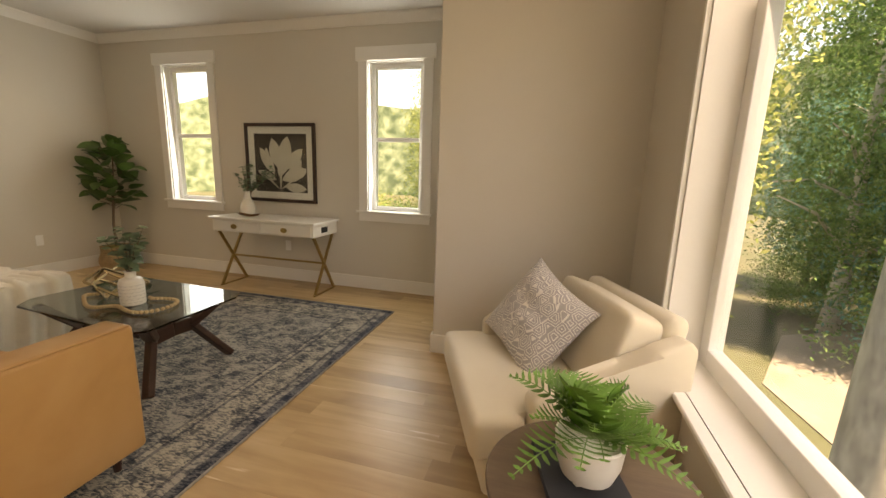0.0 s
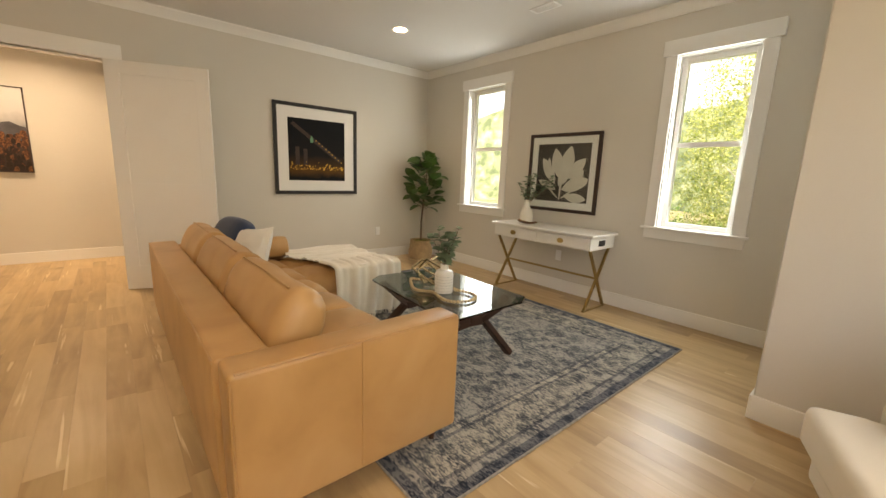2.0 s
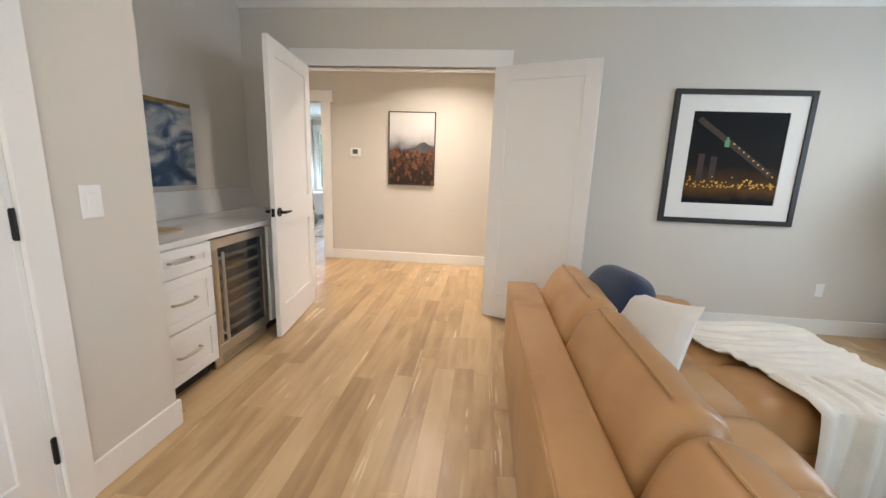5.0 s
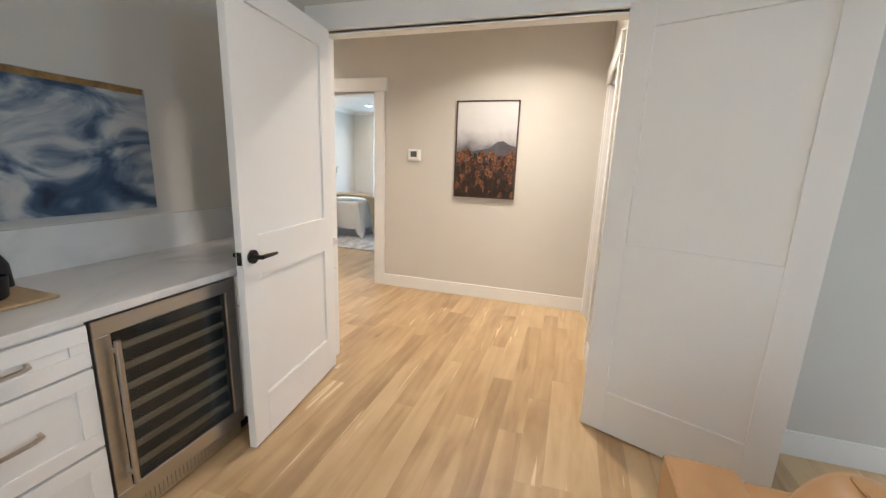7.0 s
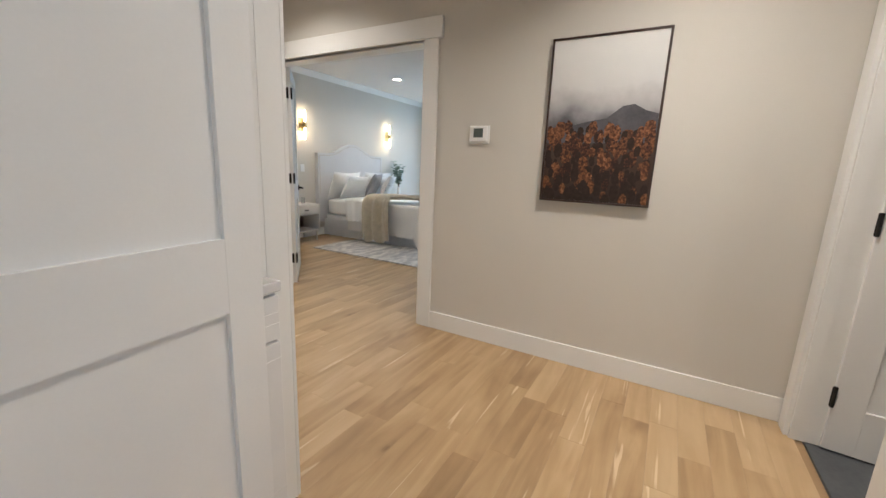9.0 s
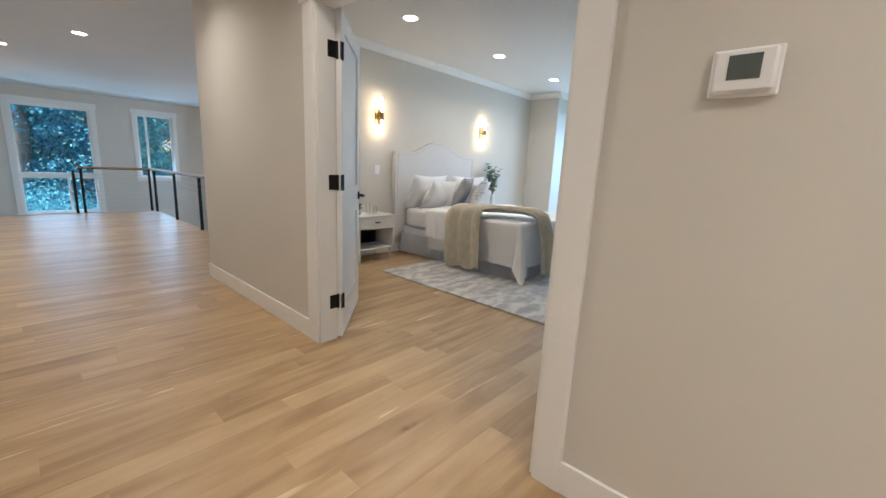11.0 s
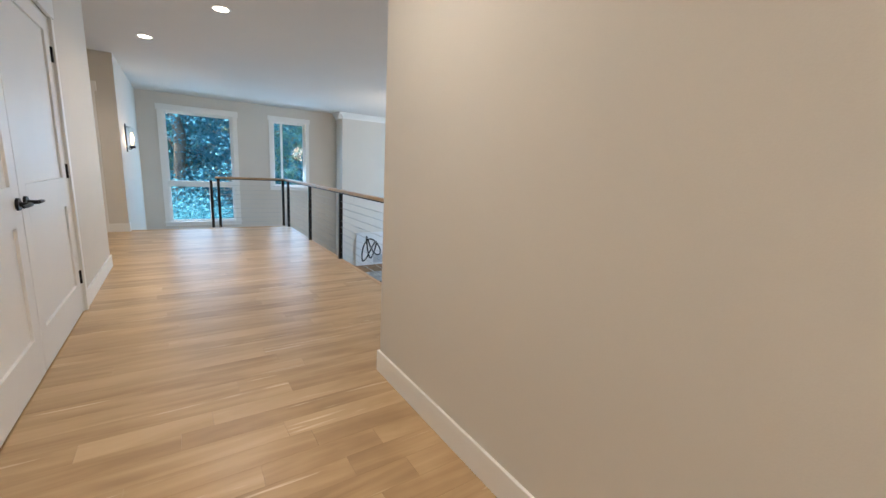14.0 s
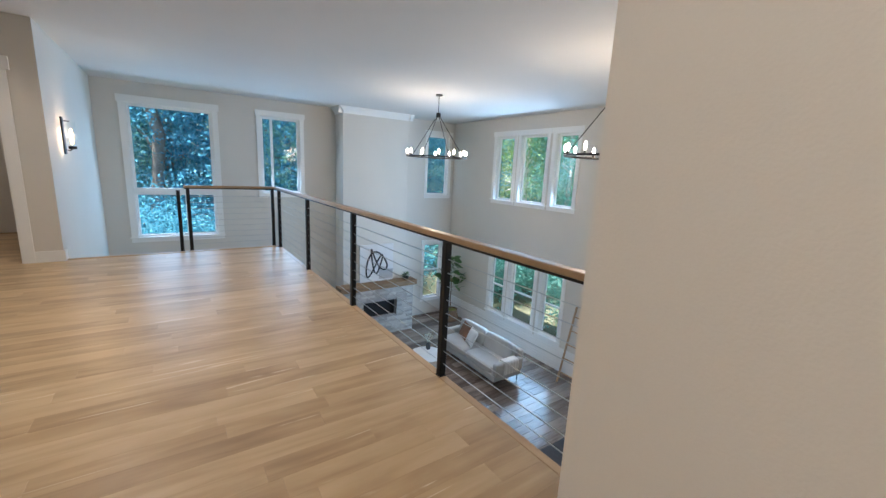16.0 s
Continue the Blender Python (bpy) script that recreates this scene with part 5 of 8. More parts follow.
# fiddle-leaf fig
def fig_tree(x, y, z, label, scale=1.0, seed=2, crown_z=(0.80, 1.52), n=60, pot_h=0.28, rad=0.30, basket=None):
    root = thing("potted_fig_tree", (x, y, z), label, "plant")
    bm = bmesh.new()
    prof = [(0.13, 0.0)]
    for i in range(28):
        prof.append((0.150 + 0.028 * math.sin(math.pi * min(1, i / 20)) + (0.006 if i % 2 else 0.0), 0.004 + pot_h * i / 28))
    prof += [(0.160, pot_h), (0.150, pot_h), (0.148, pot_h - 0.03)]
    add_lathe(bm, [(r * scale, h * scale) for r, h in prof], 28, (x, y, z + 0.001))
    part("basket", bm, basket or mat("seagrass_basket", (0.40, 0.28, 0.16), 0.9, var=0.25, scale=20, bump=0.8, bscale=60), root, "woven seagrass basket", smooth=30)
    bm = bmesh.new()
    add_lathe(bm, [(0.0, 0), (0.145 * scale, 0.0), (0.12 * scale, 0.02), (0.05 * scale, 0.03), (0.0, 0.03)], 20, (x, y, z + (pot_h - 0.03) * scale))
    part("moss", bm, SOIL, root)
    rnd = random.Random(seed)
    st, lf = bmesh.new(), bmesh.new()
    z0, z1 = z + crown_z[0] * scale, z + crown_z[1] * scale
    trunk = [(x, y, z + pot_h * scale), (x + 0.02, y - 0.015, z + 0.55 * scale), (x + 0.015, y + 0.01, z0), (x + 0.05, y + 0.03, (z0 + z1) / 2), (x + 0.09, y + 0.02, z1 - 0.05)]
    add_tube(st, trunk, [0.016 * scale, 0.013 * scale, 0.012 * scale, 0.009 * scale, 0.004], 8)
    for k in range(n):
        t = (k + rnd.random()) / n
        zc = z0 + (z1 - z0) * t
        w = rad * scale * (0.45 + 0.75 * math.sin(math.pi * min(1, 0.2 + 0.72 * t))) * (1.0 if t < 0.62 else 0.55)
        a = k * 2.4 + rnd.uniform(-.4, .4)
        r = w * rnd.uniform(0.25, 0.72)
        p = Vector((x + 0.03 + r * math.cos(a), y + 0.015 + r * math.sin(a), zc))
        add_tube(st, [(x + 0.03, y + 0.015, zc - 0.05), p], 0.003, 4)
        leafy(lf, p, (math.cos(a), math.sin(a), rnd.uniform(-0.3, 1.4)), (0.6 * rnd.uniform(-1, 1), 0.6 * rnd.uniform(-1, 1), 0.8), rnd.uniform(0.15, 0.20) * scale, rnd.uniform(0.14, 0.18) * scale, 0.22, 6, rnd.uniform(0.05, 0.3))
    part("trunk", st, BARK, root)
    part("foliage", lf, LEAFG, root, "broad dark green fiddle leaves", smooth=True)
    return root


fig_tree(-4.78, 3.74, 0.0, "fiddle-leaf fig tree in a woven basket", crown_z=(0.76, 1.50), n=62, rad=0.29)

# outlets, switch
def plate(name, T, u, z, w, h, label, cat, slots=1):
    root = thing(name, T(u, 0, z), label, cat)
    bm = bmesh.new()
    tbox(bm, T, u - w / 2, -0.007, z - h / 2, u + w / 2, -0.0005, z + h / 2, 0.002)
    part("plate", bm, VINYL, root)
    for k in range(slots):
        bm = bmesh.new()
        zz = z + (k - (slots - 1) / 2) * 0.042
        hh = 0.032 if slots > 1 else 0.065
        tbox(bm, T, u - 0.017, -0.010, zz - hh / 2, u + 0.017, -0.006, zz + hh / 2, 0.002)
        part("rocker" if slots == 1 else "socket", bm, VINYL, root)
    return root


T_SS = lambda u, d, w: (u, YS - d, w)
plate("wall_outlet", T_LW, 3.205, 0.40, 0.07, 0.115, "white wall outlet above the baseboard", "outlet", slots=2)
plate("wall_outlet", T_N, -2.62, 0.40, 0.07, 0.115, "white wall outlet behind the desk", "outlet", slots=2)
plate("light_switch", T_SS, -2.87, 1.15, 0.085, 0.125, "white rocker light switch", "switch")

# armchair
CH = pose(0.285, 1.985, 0, 0, 0, 201.6)
chair = thing("armchair", (0.285, 1.985, 0), "ivory upholstered armchair with sloping arms by the window", "armchair", turn=201.6)


def cpart(name, bm, material, label="", smooth=50, root=None, m=None):
    xf(bm, m or CH)
    return part(name, bm, material, root or chair, label, smooth=smooth)


# chair's own axes: x to the front, y to its left; 0.86 wide
bm = bmesh.new()
add_box(bm, -0.36, -0.40, 0.15, 0.40, 0.40, 0.29, 0.025, 3)
cpart("seat_base", bm, IVORY)
bm = bmesh.new()
tee = [(-0.26, -0.31), (0.245, -0.31), (0.255, -0.40), (0.45, -0.40), (0.45, 0.40), (0.255, 0.40), (0.245, 0.31), (-0.26, 0.31)]
lo, hi = [bm.verts.new((x, y, 0.288)) for x, y in tee], [bm.verts.new((x, y, 0.452)) for x, y in tee]
bm.faces.new(list(reversed(lo)))
bm.faces.new(hi)
for i in range(8):
    bm.faces.new((lo[i], lo[(i + 1) % 8], hi[(i + 1) % 8], hi[i]))
bmesh.ops.bevel(bm, geom=list(bm.edges), offset=0.036, segments=5, affect="EDGES", profile=0.5)
cpart("seat_cushion", bm, IVORY, smooth=80)
bm = bmesh.new()
add_cushion(bm, 0.16, 0.60, 0.35, pose(-0.160, 0.01, 0.605, 0, -18, 0), 14, 0.18, 0.03)
cpart("back_cushion", bm, IVORY, smooth=80)
bm = bmesh.new()
add_box(bm, -0.05, -0.33, -0.28, 0.05, 0.32, 0.28, 0.04, 4)
xf(bm, pose(-0.275, 0, 0.50, 0, -12, 0))
cpart("backrest", bm, IVORY)
for s in (1, -1):
    bm = bmesh.new()
    prof = [(-0.33, 0.15), (0.23, 0.15), (0.25, 0.51), (0.20, 0.55), (0.04, 0.565), (-0.09, 0.61), (-0.20, 0.69), (-0.31, 0.725), (-0.345, 0.69)]
    A = [bm.verts.new((x, s * 0.315, z)) for x, z in prof]
    B = [bm.verts.new((x, s * 0.405, z)) for x, z in prof]
    n = len(prof)
    fa, fb = bm.faces.new(A), bm.faces.new(list(reversed(B)))
    for i in range(n):
        bm.faces.new((A[i], B[i], B[(i + 1) % n], A[(i + 1) % n]))
    bmesh.ops.bevel(bm, geom=list(bm.edges), offset=0.022, segments=3, affect="EDGES", profile=0.5)
    cpart("armrest", bm, IVORY, smooth=60)
for x, y in ((0.33, 0.34), (0.33, -0.34), (-0.36, 0.34), (-0.36, -0.34)):
    bm = bmesh.new()
    add_cyl(bm, (x * 1.03, y * 1.03, 0.001), (x, y, 0.16), 0.013, 0.022, 12)
    cpart("leg", bm, mat("honey_wood", (0.30, 0.16, 0.07), 0.4, var=0.2, scale=6), "tapered wooden leg")


def rosette(n, l, b):
    tc = n.new("ShaderNodeTexCoord")
    vo = n.new("ShaderNodeTexVoronoi")
    vo.distance = "MANHATTAN"
    vo.inputs["Scale"].default_value, vo.inputs["Randomness"].default_value = 17, 0.12
    l.new(tc.outputs["Object"], vo.inputs["Vector"])
    ml = n.new("ShaderNodeMath")
    ml.operation = "MULTIPLY"
    ml.inputs[1].default_value = 23
    sn = n.new("ShaderNodeMath")
    sn.operation = "SINE"
    l.new(vo.outputs["Distance"], ml.inputs[0])
    l.new(ml.outputs[0], sn.inputs[0])
    cr = n.new("ShaderNodeValToRGB")
    cr.color_ramp.elements[0].position, cr.color_ramp.elements[0].color = 0.30, (0.40, 0.38, 0.38, 1)
    cr.color_ramp.elements[1].position, cr.color_ramp.elements[1].color = 0.65, (0.74, 0.70, 0.66, 1)
    l.new(sn.outputs[0], cr.inputs[0])
    l.new(cr.outputs[0], b.inputs["Base Color"])
    b.inputs["Roughness"].default_value = 0.9
    b.inputs["Sheen Weight"].default_value = 0.3
    bp = n.new("ShaderNodeBump")
    bp.inputs["Strength"].default_value, bp.inputs["Distance"].default_value = 0.4, 0.003
    l.new(sn.outputs[0], bp.inputs["Height"])
    l.new(bp.outputs[0], b.inputs["Normal"])


pil = thing("throw_pillow", (0.16, 1.95, 0.45), "grey and white rosette-patterned throw pillow", "pillow")
bm = bmesh.new()
add_pillow(bm, 0.46, 0.44, 0.17, CH @ pose(0.07, -0.09, 0.625, -32, 18, 104), 18, 0.02, 12)
part("cover", bm, bands("rosette_fabric", rosette), pil, smooth=True)

# side table with book and fern
st = thing("side_table", (0.37, 1.22, 0), "round dark wood side table with a pedestal", "table")
TWOOD = mat("smoked_oak", (0.155, 0.105, 0.072), 0.42, var=0.25, scale=3, grain=(1, 9, 9), bscale=30, bump=0.05)
bm = bmesh.new()
add_lathe(bm, [(0.255, 0.0), (0.27, 0.004), (0.272, 0.02), (0.268, 0.024), (0.0, 0.024)], 48, (0.37, 1.22, 0.476))
bmesh.ops.remove_doubles(bm, verts=bm.verts, dist=0.0005)
part("tabletop", bm, TWOOD, st, smooth=30)
bm = bmesh.new()
add_cyl(bm, (0.37, 1.22, 0.02), (0.37, 1.22, 0.476), 0.03, seg=20)
add_lathe(bm, [(0.17, 0.0), (0.17, 0.012), (0.05, 0.024), (0.03, 0.05)], 32, (0.37, 1.22, 0.001))
part("pedestal", bm, BLACK, st, smooth=30)
bk = thing("book", (0.33, 1.22, 0.5), "flat black book under the potted fern", "book")
bm = bmesh.new()
add_box(bm, -0.10, -0.15, 0.001, 0.10, 0.15, 0.004, 0.001)
add_box(bm, -0.10, -0.15, 0.020, 0.10, 0.15, 0.023, 0.001)
add_box(bm, -0.10, -0.15, 0.004, -0.097, 0.15, 0.020)
BK = pose(0.345, 1.20, 0.5, 0, 0, 14)
xf(bm, BK)
part("cover", bm, mat("charcoal_cloth", (0.03, 0.032, 0.04), 0.65, var=0.1, bump=0.2, bscale=300), bk)
bm = bmesh.new()
add_box(bm, -0.096, -0.146, 0.0045, 0.096, 0.146, 0.0195)
xf(bm, BK)
part("pages", bm, mat("paper_edge", (0.6, 0.56, 0.48), 0.9), bk, "cream page block")
pot = thing("potted_fern", (0.38, 1.22, 0.524), "green fern in a white ceramic pot on the book", "plant")
PX, PY, PZ = 0.35, 1.215, 0.524
bm = bmesh.new()
for k in range(3):
    a = k * 2.09
    bmesh.ops.create_icosphere(bm, subdivisions=1, radius=0.012, matrix=Matrix.Translation((PX + 0.045 * math.cos(a), PY + 0.045 * math.sin(a), PZ + 0.012)))
add_lathe(bm, [(0.050, 0.015), (0.064, 0.02), (0.078, 0.06), (0.084, 0.118), (0.079, 0.121), (0.073, 0.10)], 32, (PX, PY, PZ))
part("pot", bm, CERAMIC, pot, "white footed ceramic pot", smooth=40)
rnd = random.Random(11)
sm, lf = bmesh.new(), bmesh.new()
for k in range(26):
    a = k * 2.399 + rnd.uniform(-0.3, 0.3)
    ln = rnd.uniform(0.20, 0.33)
    el = rnd.uniform(0.35, 1.4)
    d = Vector((math.cos(a) * math.cos(el), math.sin(a) * math.cos(el), math.sin(el)))
    side = Vector((-math.sin(a), math.cos(a), 0))
    pts = []
    for i in range(13):
        t = i / 12
        pts.append(Vector((PX, PY, PZ + 0.11)) + d * ln * t + Vector((0, 0, -0.42 * ln * t * t)))
    add_tube(sm, pts, 0.0014, 4)
    for i in range(2, 13):
        t = i / 12
        w = ln * 0.30 * math.sin(math.pi * (0.12 + 0.86 * t) ** 0.85)
        tg = (pts[i] - pts[i - 1]).normalized()
        for s in (1, -1):
            leafy(lf, pts[i], side * s + tg * 0.45, tg.cross(side) * -1 + Vector((0, 0, 0.3)), max(0.012, w * 0.85), 0.008 + 0.007 * (1 - t), 0.1, 4, 0.25)
part("stem", sm, FERN, pot)
part("frond", lf, FERN, pot, "feathery green fern fronds", smooth=True)


# ---- bar niche ----
CABW = mat("white_cabinet_paint", (0.80, 0.79, 0.77), 0.40, var=0.02)
STEEL = mat("brushed_steel", (0.52, 0.50, 0.47), 0.30, 1.0, var=0.06, scale=2, grain=(1, 1, 40))
NICKEL = mat("brushed_nickel", (0.50, 0.46, 0.40), 0.28, 1.0, var=0.05)
QUARTZ = ramp_mat("veined_quartz", [(0.35, (0.60, 0.59, 0.57)), (0.48, (0.72, 0.71, 0.69)), (0.8, (0.76, 0.75, 0.73))], 0.22, 1.4, 9, None, 0, 2.2)
FY = -1.36


def shaker_front(root, x0, x1, z0, z1, name="drawer_front"):
    bm = bmesh.new()
    y, r = FY, 0.055
    add_box(bm, x0, y, z0, x1, y + 0.012, z1)
    for a in ((x0, z0, x1, z0 + r), (x0, z1 - r, x1, z1), (x0, z0 + r, x0 + r, z1 - r), (x1 - r, z0 + r, x1, z1 - r)):
        add_box(bm, a[0], y + 0.012, a[1], a[2], y + 0.020, a[3], 0.0015)
    return part(name, bm, CABW, root)


def bow_pull(root, x0, x1, z):
    bm = bmesh.new()
    y = FY + 0.02
    add_tube(bm, [(x0, y, z), (x0 + 0.004, y + 0.022, z), (x0 + 0.03, y + 0.032, z), ((x0 + x1) / 2, y + 0.036, z), (x1 - 0.03, y + 0.032, z), (x1 - 0.004, y + 0.022, z), (x1, y, z)], 0.007, 8)
    return part("pull", bm, NICKEL, root, "curved brushed nickel pull", smooth=True)


cab = thing("drawer_cabinet", (-3.42, -1.6, 0), "white three-drawer shaker cabinet in the bar niche", "cabinet")
box_part("body", (-3.665, YB, 0.10, -3.165, FY, 0.86), CABW, cab)
box_part("toe_kick", (-3.665, YB, 0.0, -3.165, FY - 0.06, 0.10), BLACKM, cab)
for z0, z1 in ((0.705, 0.85), (0.405, 0.695), (0.105, 0.395)):
    d = shaker_front(cab, -3.66, -3.17, z0, z1)
    bow_pull(d, -3.50, -3.33, (z0 + z1) / 2 + 0.01)
fr = thing("wine_fridge", (-3.97, -1.6, 0), "stainless built-in wine fridge with a dark glass door", "fridge")
box_part("body", (-4.27, YB, 0.04, -3.675, FY - 0.03, 0.855), BLACKM, fr)
bm = bmesh.new()
x0, x1, z0, z1, y = -4.268, -3.677, 0.10, 0.85, FY - 0.03
for a in ((x0, z0, x1, z0 + 0.07), (x0, z1 - 0.06, x1, z1), (x0, z0 + 0.07, x0 + 0.055, z1 - 0.06), (x1 - 0.055, z0 + 0.07, x1, z1 - 0.06)):
    add_box(bm, a[0], y, a[1], a[2], y + 0.04, a[3], 0.003)
dr = part("door_frame", bm, STEEL, fr, "brushed stainless door frame")
bm = bmesh.new()
add_box(bm, x0 + 0.05, y + 0.028, z0 + 0.065, x1 - 0.05, y + 0.034, z1 - 0.055)
g = part("door_glass", bm, glass("tinted_glass", (0.35, 0.40, 0.44)), dr, "dark tinted glass")
g.visible_shadow = False
WOODS = mat("beech_rack", (0.42, 0.32, 0.20), 0.5, var=0.15, scale=8)
for k in range(7):
    box_part("rack_slat", (x0 + 0.058, y + 0.003, z0 + 0.115 + 0.082 * k, x1 - 0.058, y + 0.020, z0 + 0.137 + 0.082 * k), WOODS, fr, bevel=0.002)
bm = bmesh.new()
hx = x1 - 0.05
add_cyl(bm, (hx, y + 0.075, 0.20), (hx, y + 0.075, 0.77), 0.010, seg=14)
for z in (0.24, 0.73):
    add_cyl(bm, (hx, y + 0.035, z), (hx, y + 0.075, z), 0.007, seg=10)
part("door_handle", bm, STEEL, dr, "tubular steel handle", smooth=True)
bm = bmesh.new()
add_box(bm, x0, y, 0.012, x1, y + 0.01, 0.092)
for k in range(26):
    add_box(bm, x0 + 0.06 + 0.018 * k, y + 0.010, 0.025, x0 + 0.068 + 0.018 * k, y + 0.013, 0.080)
part("vent_grille", bm, STEEL, fr, "slotted steel vent grille")
c2 = thing("base_cabinet", (-4.7, -1.6, 0), "white shaker base cabinet beside the wine fridge", "cabinet")
box_part("body", (-5.125, YB, 0.10, -4.28, FY, 0.86), CABW, c2)
box_part("toe_kick", (-5.125, YB, 0.0, -4.28, FY - 0.06, 0.10), BLACKM, c2)
shaker_front(c2, -4.70, -4.285, 0.705, 0.85)
shaker_front(c2, -5.12, -4.705, 0.705, 0.85)
for a, b in ((-4.70, -4.285), (-5.12, -4.705)):
    shaker_front(c2, a, b, 0.105, 0.695, "cabinet_door")
ct = thing("countertop", (-4.15, -1.6, 0.862), "pale veined quartz bar countertop with backsplash", "countertop")
box_part("slab", (-5.128, YB, 0.862, -3.162, -1.335, 0.895), QUARTZ, ct, bevel=0.003)
box_part("backsplash", (-5.128, YB, 0.896, -3.162, YB + 0.018, 1.09), QUARTZ, ct)


def stormy(n, l, b):
    tc = n.new("ShaderNodeTexCoord")
    mp = n.new("ShaderNodeMapping")
    mp.inputs["Scale"].default_value = (1.3, 1, 2.4)
    l.new(tc.outputs["Object"], mp.inputs[0])
    no = n.new("ShaderNodeTexNoise")
    no.inputs["Scale"].default_value, no.inputs["Detail"].default_value, no.inputs["Distortion"].default_value = 2.3, 7, 1.4
    l.new(mp.outputs[0], no.inputs["Vector"])
    cr = n.new("ShaderNodeValToRGB")
    set_ramp(cr, ((0.30, (0.012, 0.022, 0.05)), (0.42, (0.045, 0.085, 0.15)), (0.52, (0.20, 0.25, 0.31)), (0.60, (0.42, 0.44, 0.45)), (0.75, (0.56, 0.55, 0.53))))
    l.new(no.outputs[0], cr.inputs[0])
    l.new(cr.outputs[0], b.inputs["Base Color"])
    b.inputs["Roughness"].default_value = 0.6
    bp = n.new("ShaderNodeBump")
    bp.inputs["Strength"].default_value, bp.inputs["Distance"].default_value = 0.3, 0.003
    l.new(no.outputs[0], bp.inputs["Height"])
    l.new(bp.outputs[0], b.inputs["Normal"])


sea = thing("canvas_painting", (-4.0, YB, 1.15), "blue and white abstract seascape canvas in the niche", "painting")
box_part("canvas", (-4.38, YB + 0.001, 1.13, -3.55, YB + 0.035, 1.715), bands("stormy_paint", stormy), sea)
box_part("top_streak", (-4.37, YB + 0.0355, 1.685, -3.72, YB + 0.037, 1.712), mat("ochre_paint", (0.26, 0.15, 0.05), 0.6, var=0.5, scale=14), sea, "ochre brush streak")
tray = thing("serving_tray", (-3.52, -1.68, 0.896), "pale wooden tray on the bar counter", "tray")
bm = bmesh.new()
add_box(bm, -3.72, -1.80, 0.896, -3.38, -1.56, 0.908, 0.004)
part("board", bm, mat("pale_board", (0.50, 0.35, 0.19), 0.5, var=0.15, scale=5, grain=(8, 1, 1)), tray)
for x, y in ((-3.60, -1.67), (-3.49, -1.70)):
    gl = thing("coffee_cup", (x, y, 0.909), "black cup on the wooden tray", "cup")
    bm = bmesh.new()
    add_lathe(bm, [(0.026, 0), (0.036, 0.01), (0.042, 0.08), (0.039, 0.08), (0.033, 0.014)], 20, (x, y, 0.909))
    add_tube(bm, [(x + 0.040, y, 0.97), (x + 0.065, y, 0.965), (x + 0.062, y, 0.935), (x + 0.036, y, 0.925)], 0.004, 6)
    part("cup", bm, BLACKM, gl, smooth=True)
kt = thing("kettle", (-3.74, -1.86, 0.896), "small black kettle on the bar counter", "kettle")
bm = bmesh.new()
add_lathe(bm, [(0.05, 0), (0.06, 0.006), (0.055, 0.09), (0.035, 0.13), (0.012, 0.14), (0.010, 0.155), (0.0, 0.157)], 24, (-3.68, -1.87, 0.896))
bmesh.ops.remove_doubles(bm, verts=bm.verts, dist=0.0003)
part("body", bm, BLACKM, kt, smooth=True)

# ---- hall ----
def autumn(n, l, b):
    tc = n.new("ShaderNodeTexCoord")
    sp = n.new("ShaderNodeSeparateXYZ")
    l.new(tc.outputs["Object"], sp.inputs[0])
    no = n.new("ShaderNodeTexNoise")
    no.inputs["Scale"].default_value, no.inputs["Detail"].default_value = 7, 4
    l.new(tc.outputs["Object"], no.inputs["Vector"])
    mr = n.new("ShaderNodeMapRange")
    mr.inputs[1].default_value, mr.inputs[2].default_value = 1.10, 2.03
    l.new(sp.outputs[2], mr.inputs[0])
    ad = n.new("ShaderNodeMath")
    ad.operation = "MULTIPLY_ADD"
    l.new(no.outputs[0], ad.inputs[0])
    ad.inputs[1].default_value = 0.18
    l.new(mr.outputs[0], ad.inputs[2])
    cr = n.new("ShaderNodeValToRGB")
    st = ((0.10, (0.022, 0.012, 0.009)), (0.30, (0.05, 0.024, 0.014)), (0.50, (0.055, 0.042, 0.038)), (0.58, (0.10, 0.10, 0.11)), (0.66, (0.36, 0.35, 0.36)), (0.80, (0.62, 0.61, 0.60)), (1.0, (0.70, 0.69, 0.67)))
    set_ramp(cr, st)
    l.new(ad.outputs[0], cr.inputs[0])
    l.new(cr.outputs[0], b.inputs["Base Color"])
    b.inputs["Roughness"].default_value = 0.7


mt = picture("framed_canvas", T_HW, -1.05, -0.42, 1.085, 2.04, 0.012, 0, FRAMEW, "framed print of misty hills and autumn trees", depth=0.042)
art_panel(mt, T_HW, -1.038, -0.432, 1.097, 2.028, 0.034, bands("autumn_hills", autumn))
RUST = ramp_mat("rust_foliage", [(0.36, (0.022, 0.010, 0.008)), (0.50, (0.085, 0.030, 0.014)), (0.62, (0.21, 0.080, 0.032)), (0.74, (0.34, 0.15, 0.07))], 0.8, 60, 7, None, 0, 0.8, 0.22)
DARKT = mat("dark_pine_print", (0.026, 0.016, 0.012), 0.8, var=0.4, scale=40)
rnd = random.Random(3)


def clump(bm, y, z, r, d, k=11):
    """An uneven tree-crown outline on the print's face."""
    pts = []
    for i in range(k * 2):
        a = 2 * math.pi * i / (k * 2)
        rr = r * (0.90 + 0.05 * (i % 2) + rnd.uniform(-0.10, 0.10)) * (0.82 + 0.18 * abs(math.sin(a)))
        yy = min(-0.434, max(-1.036, y + rr * math.cos(a)))
        pts.append(bm.verts.new((XH + d, yy, max(1.099, z + rr * 1.5 * math.sin(a)))))
    bm.faces.new(pts)


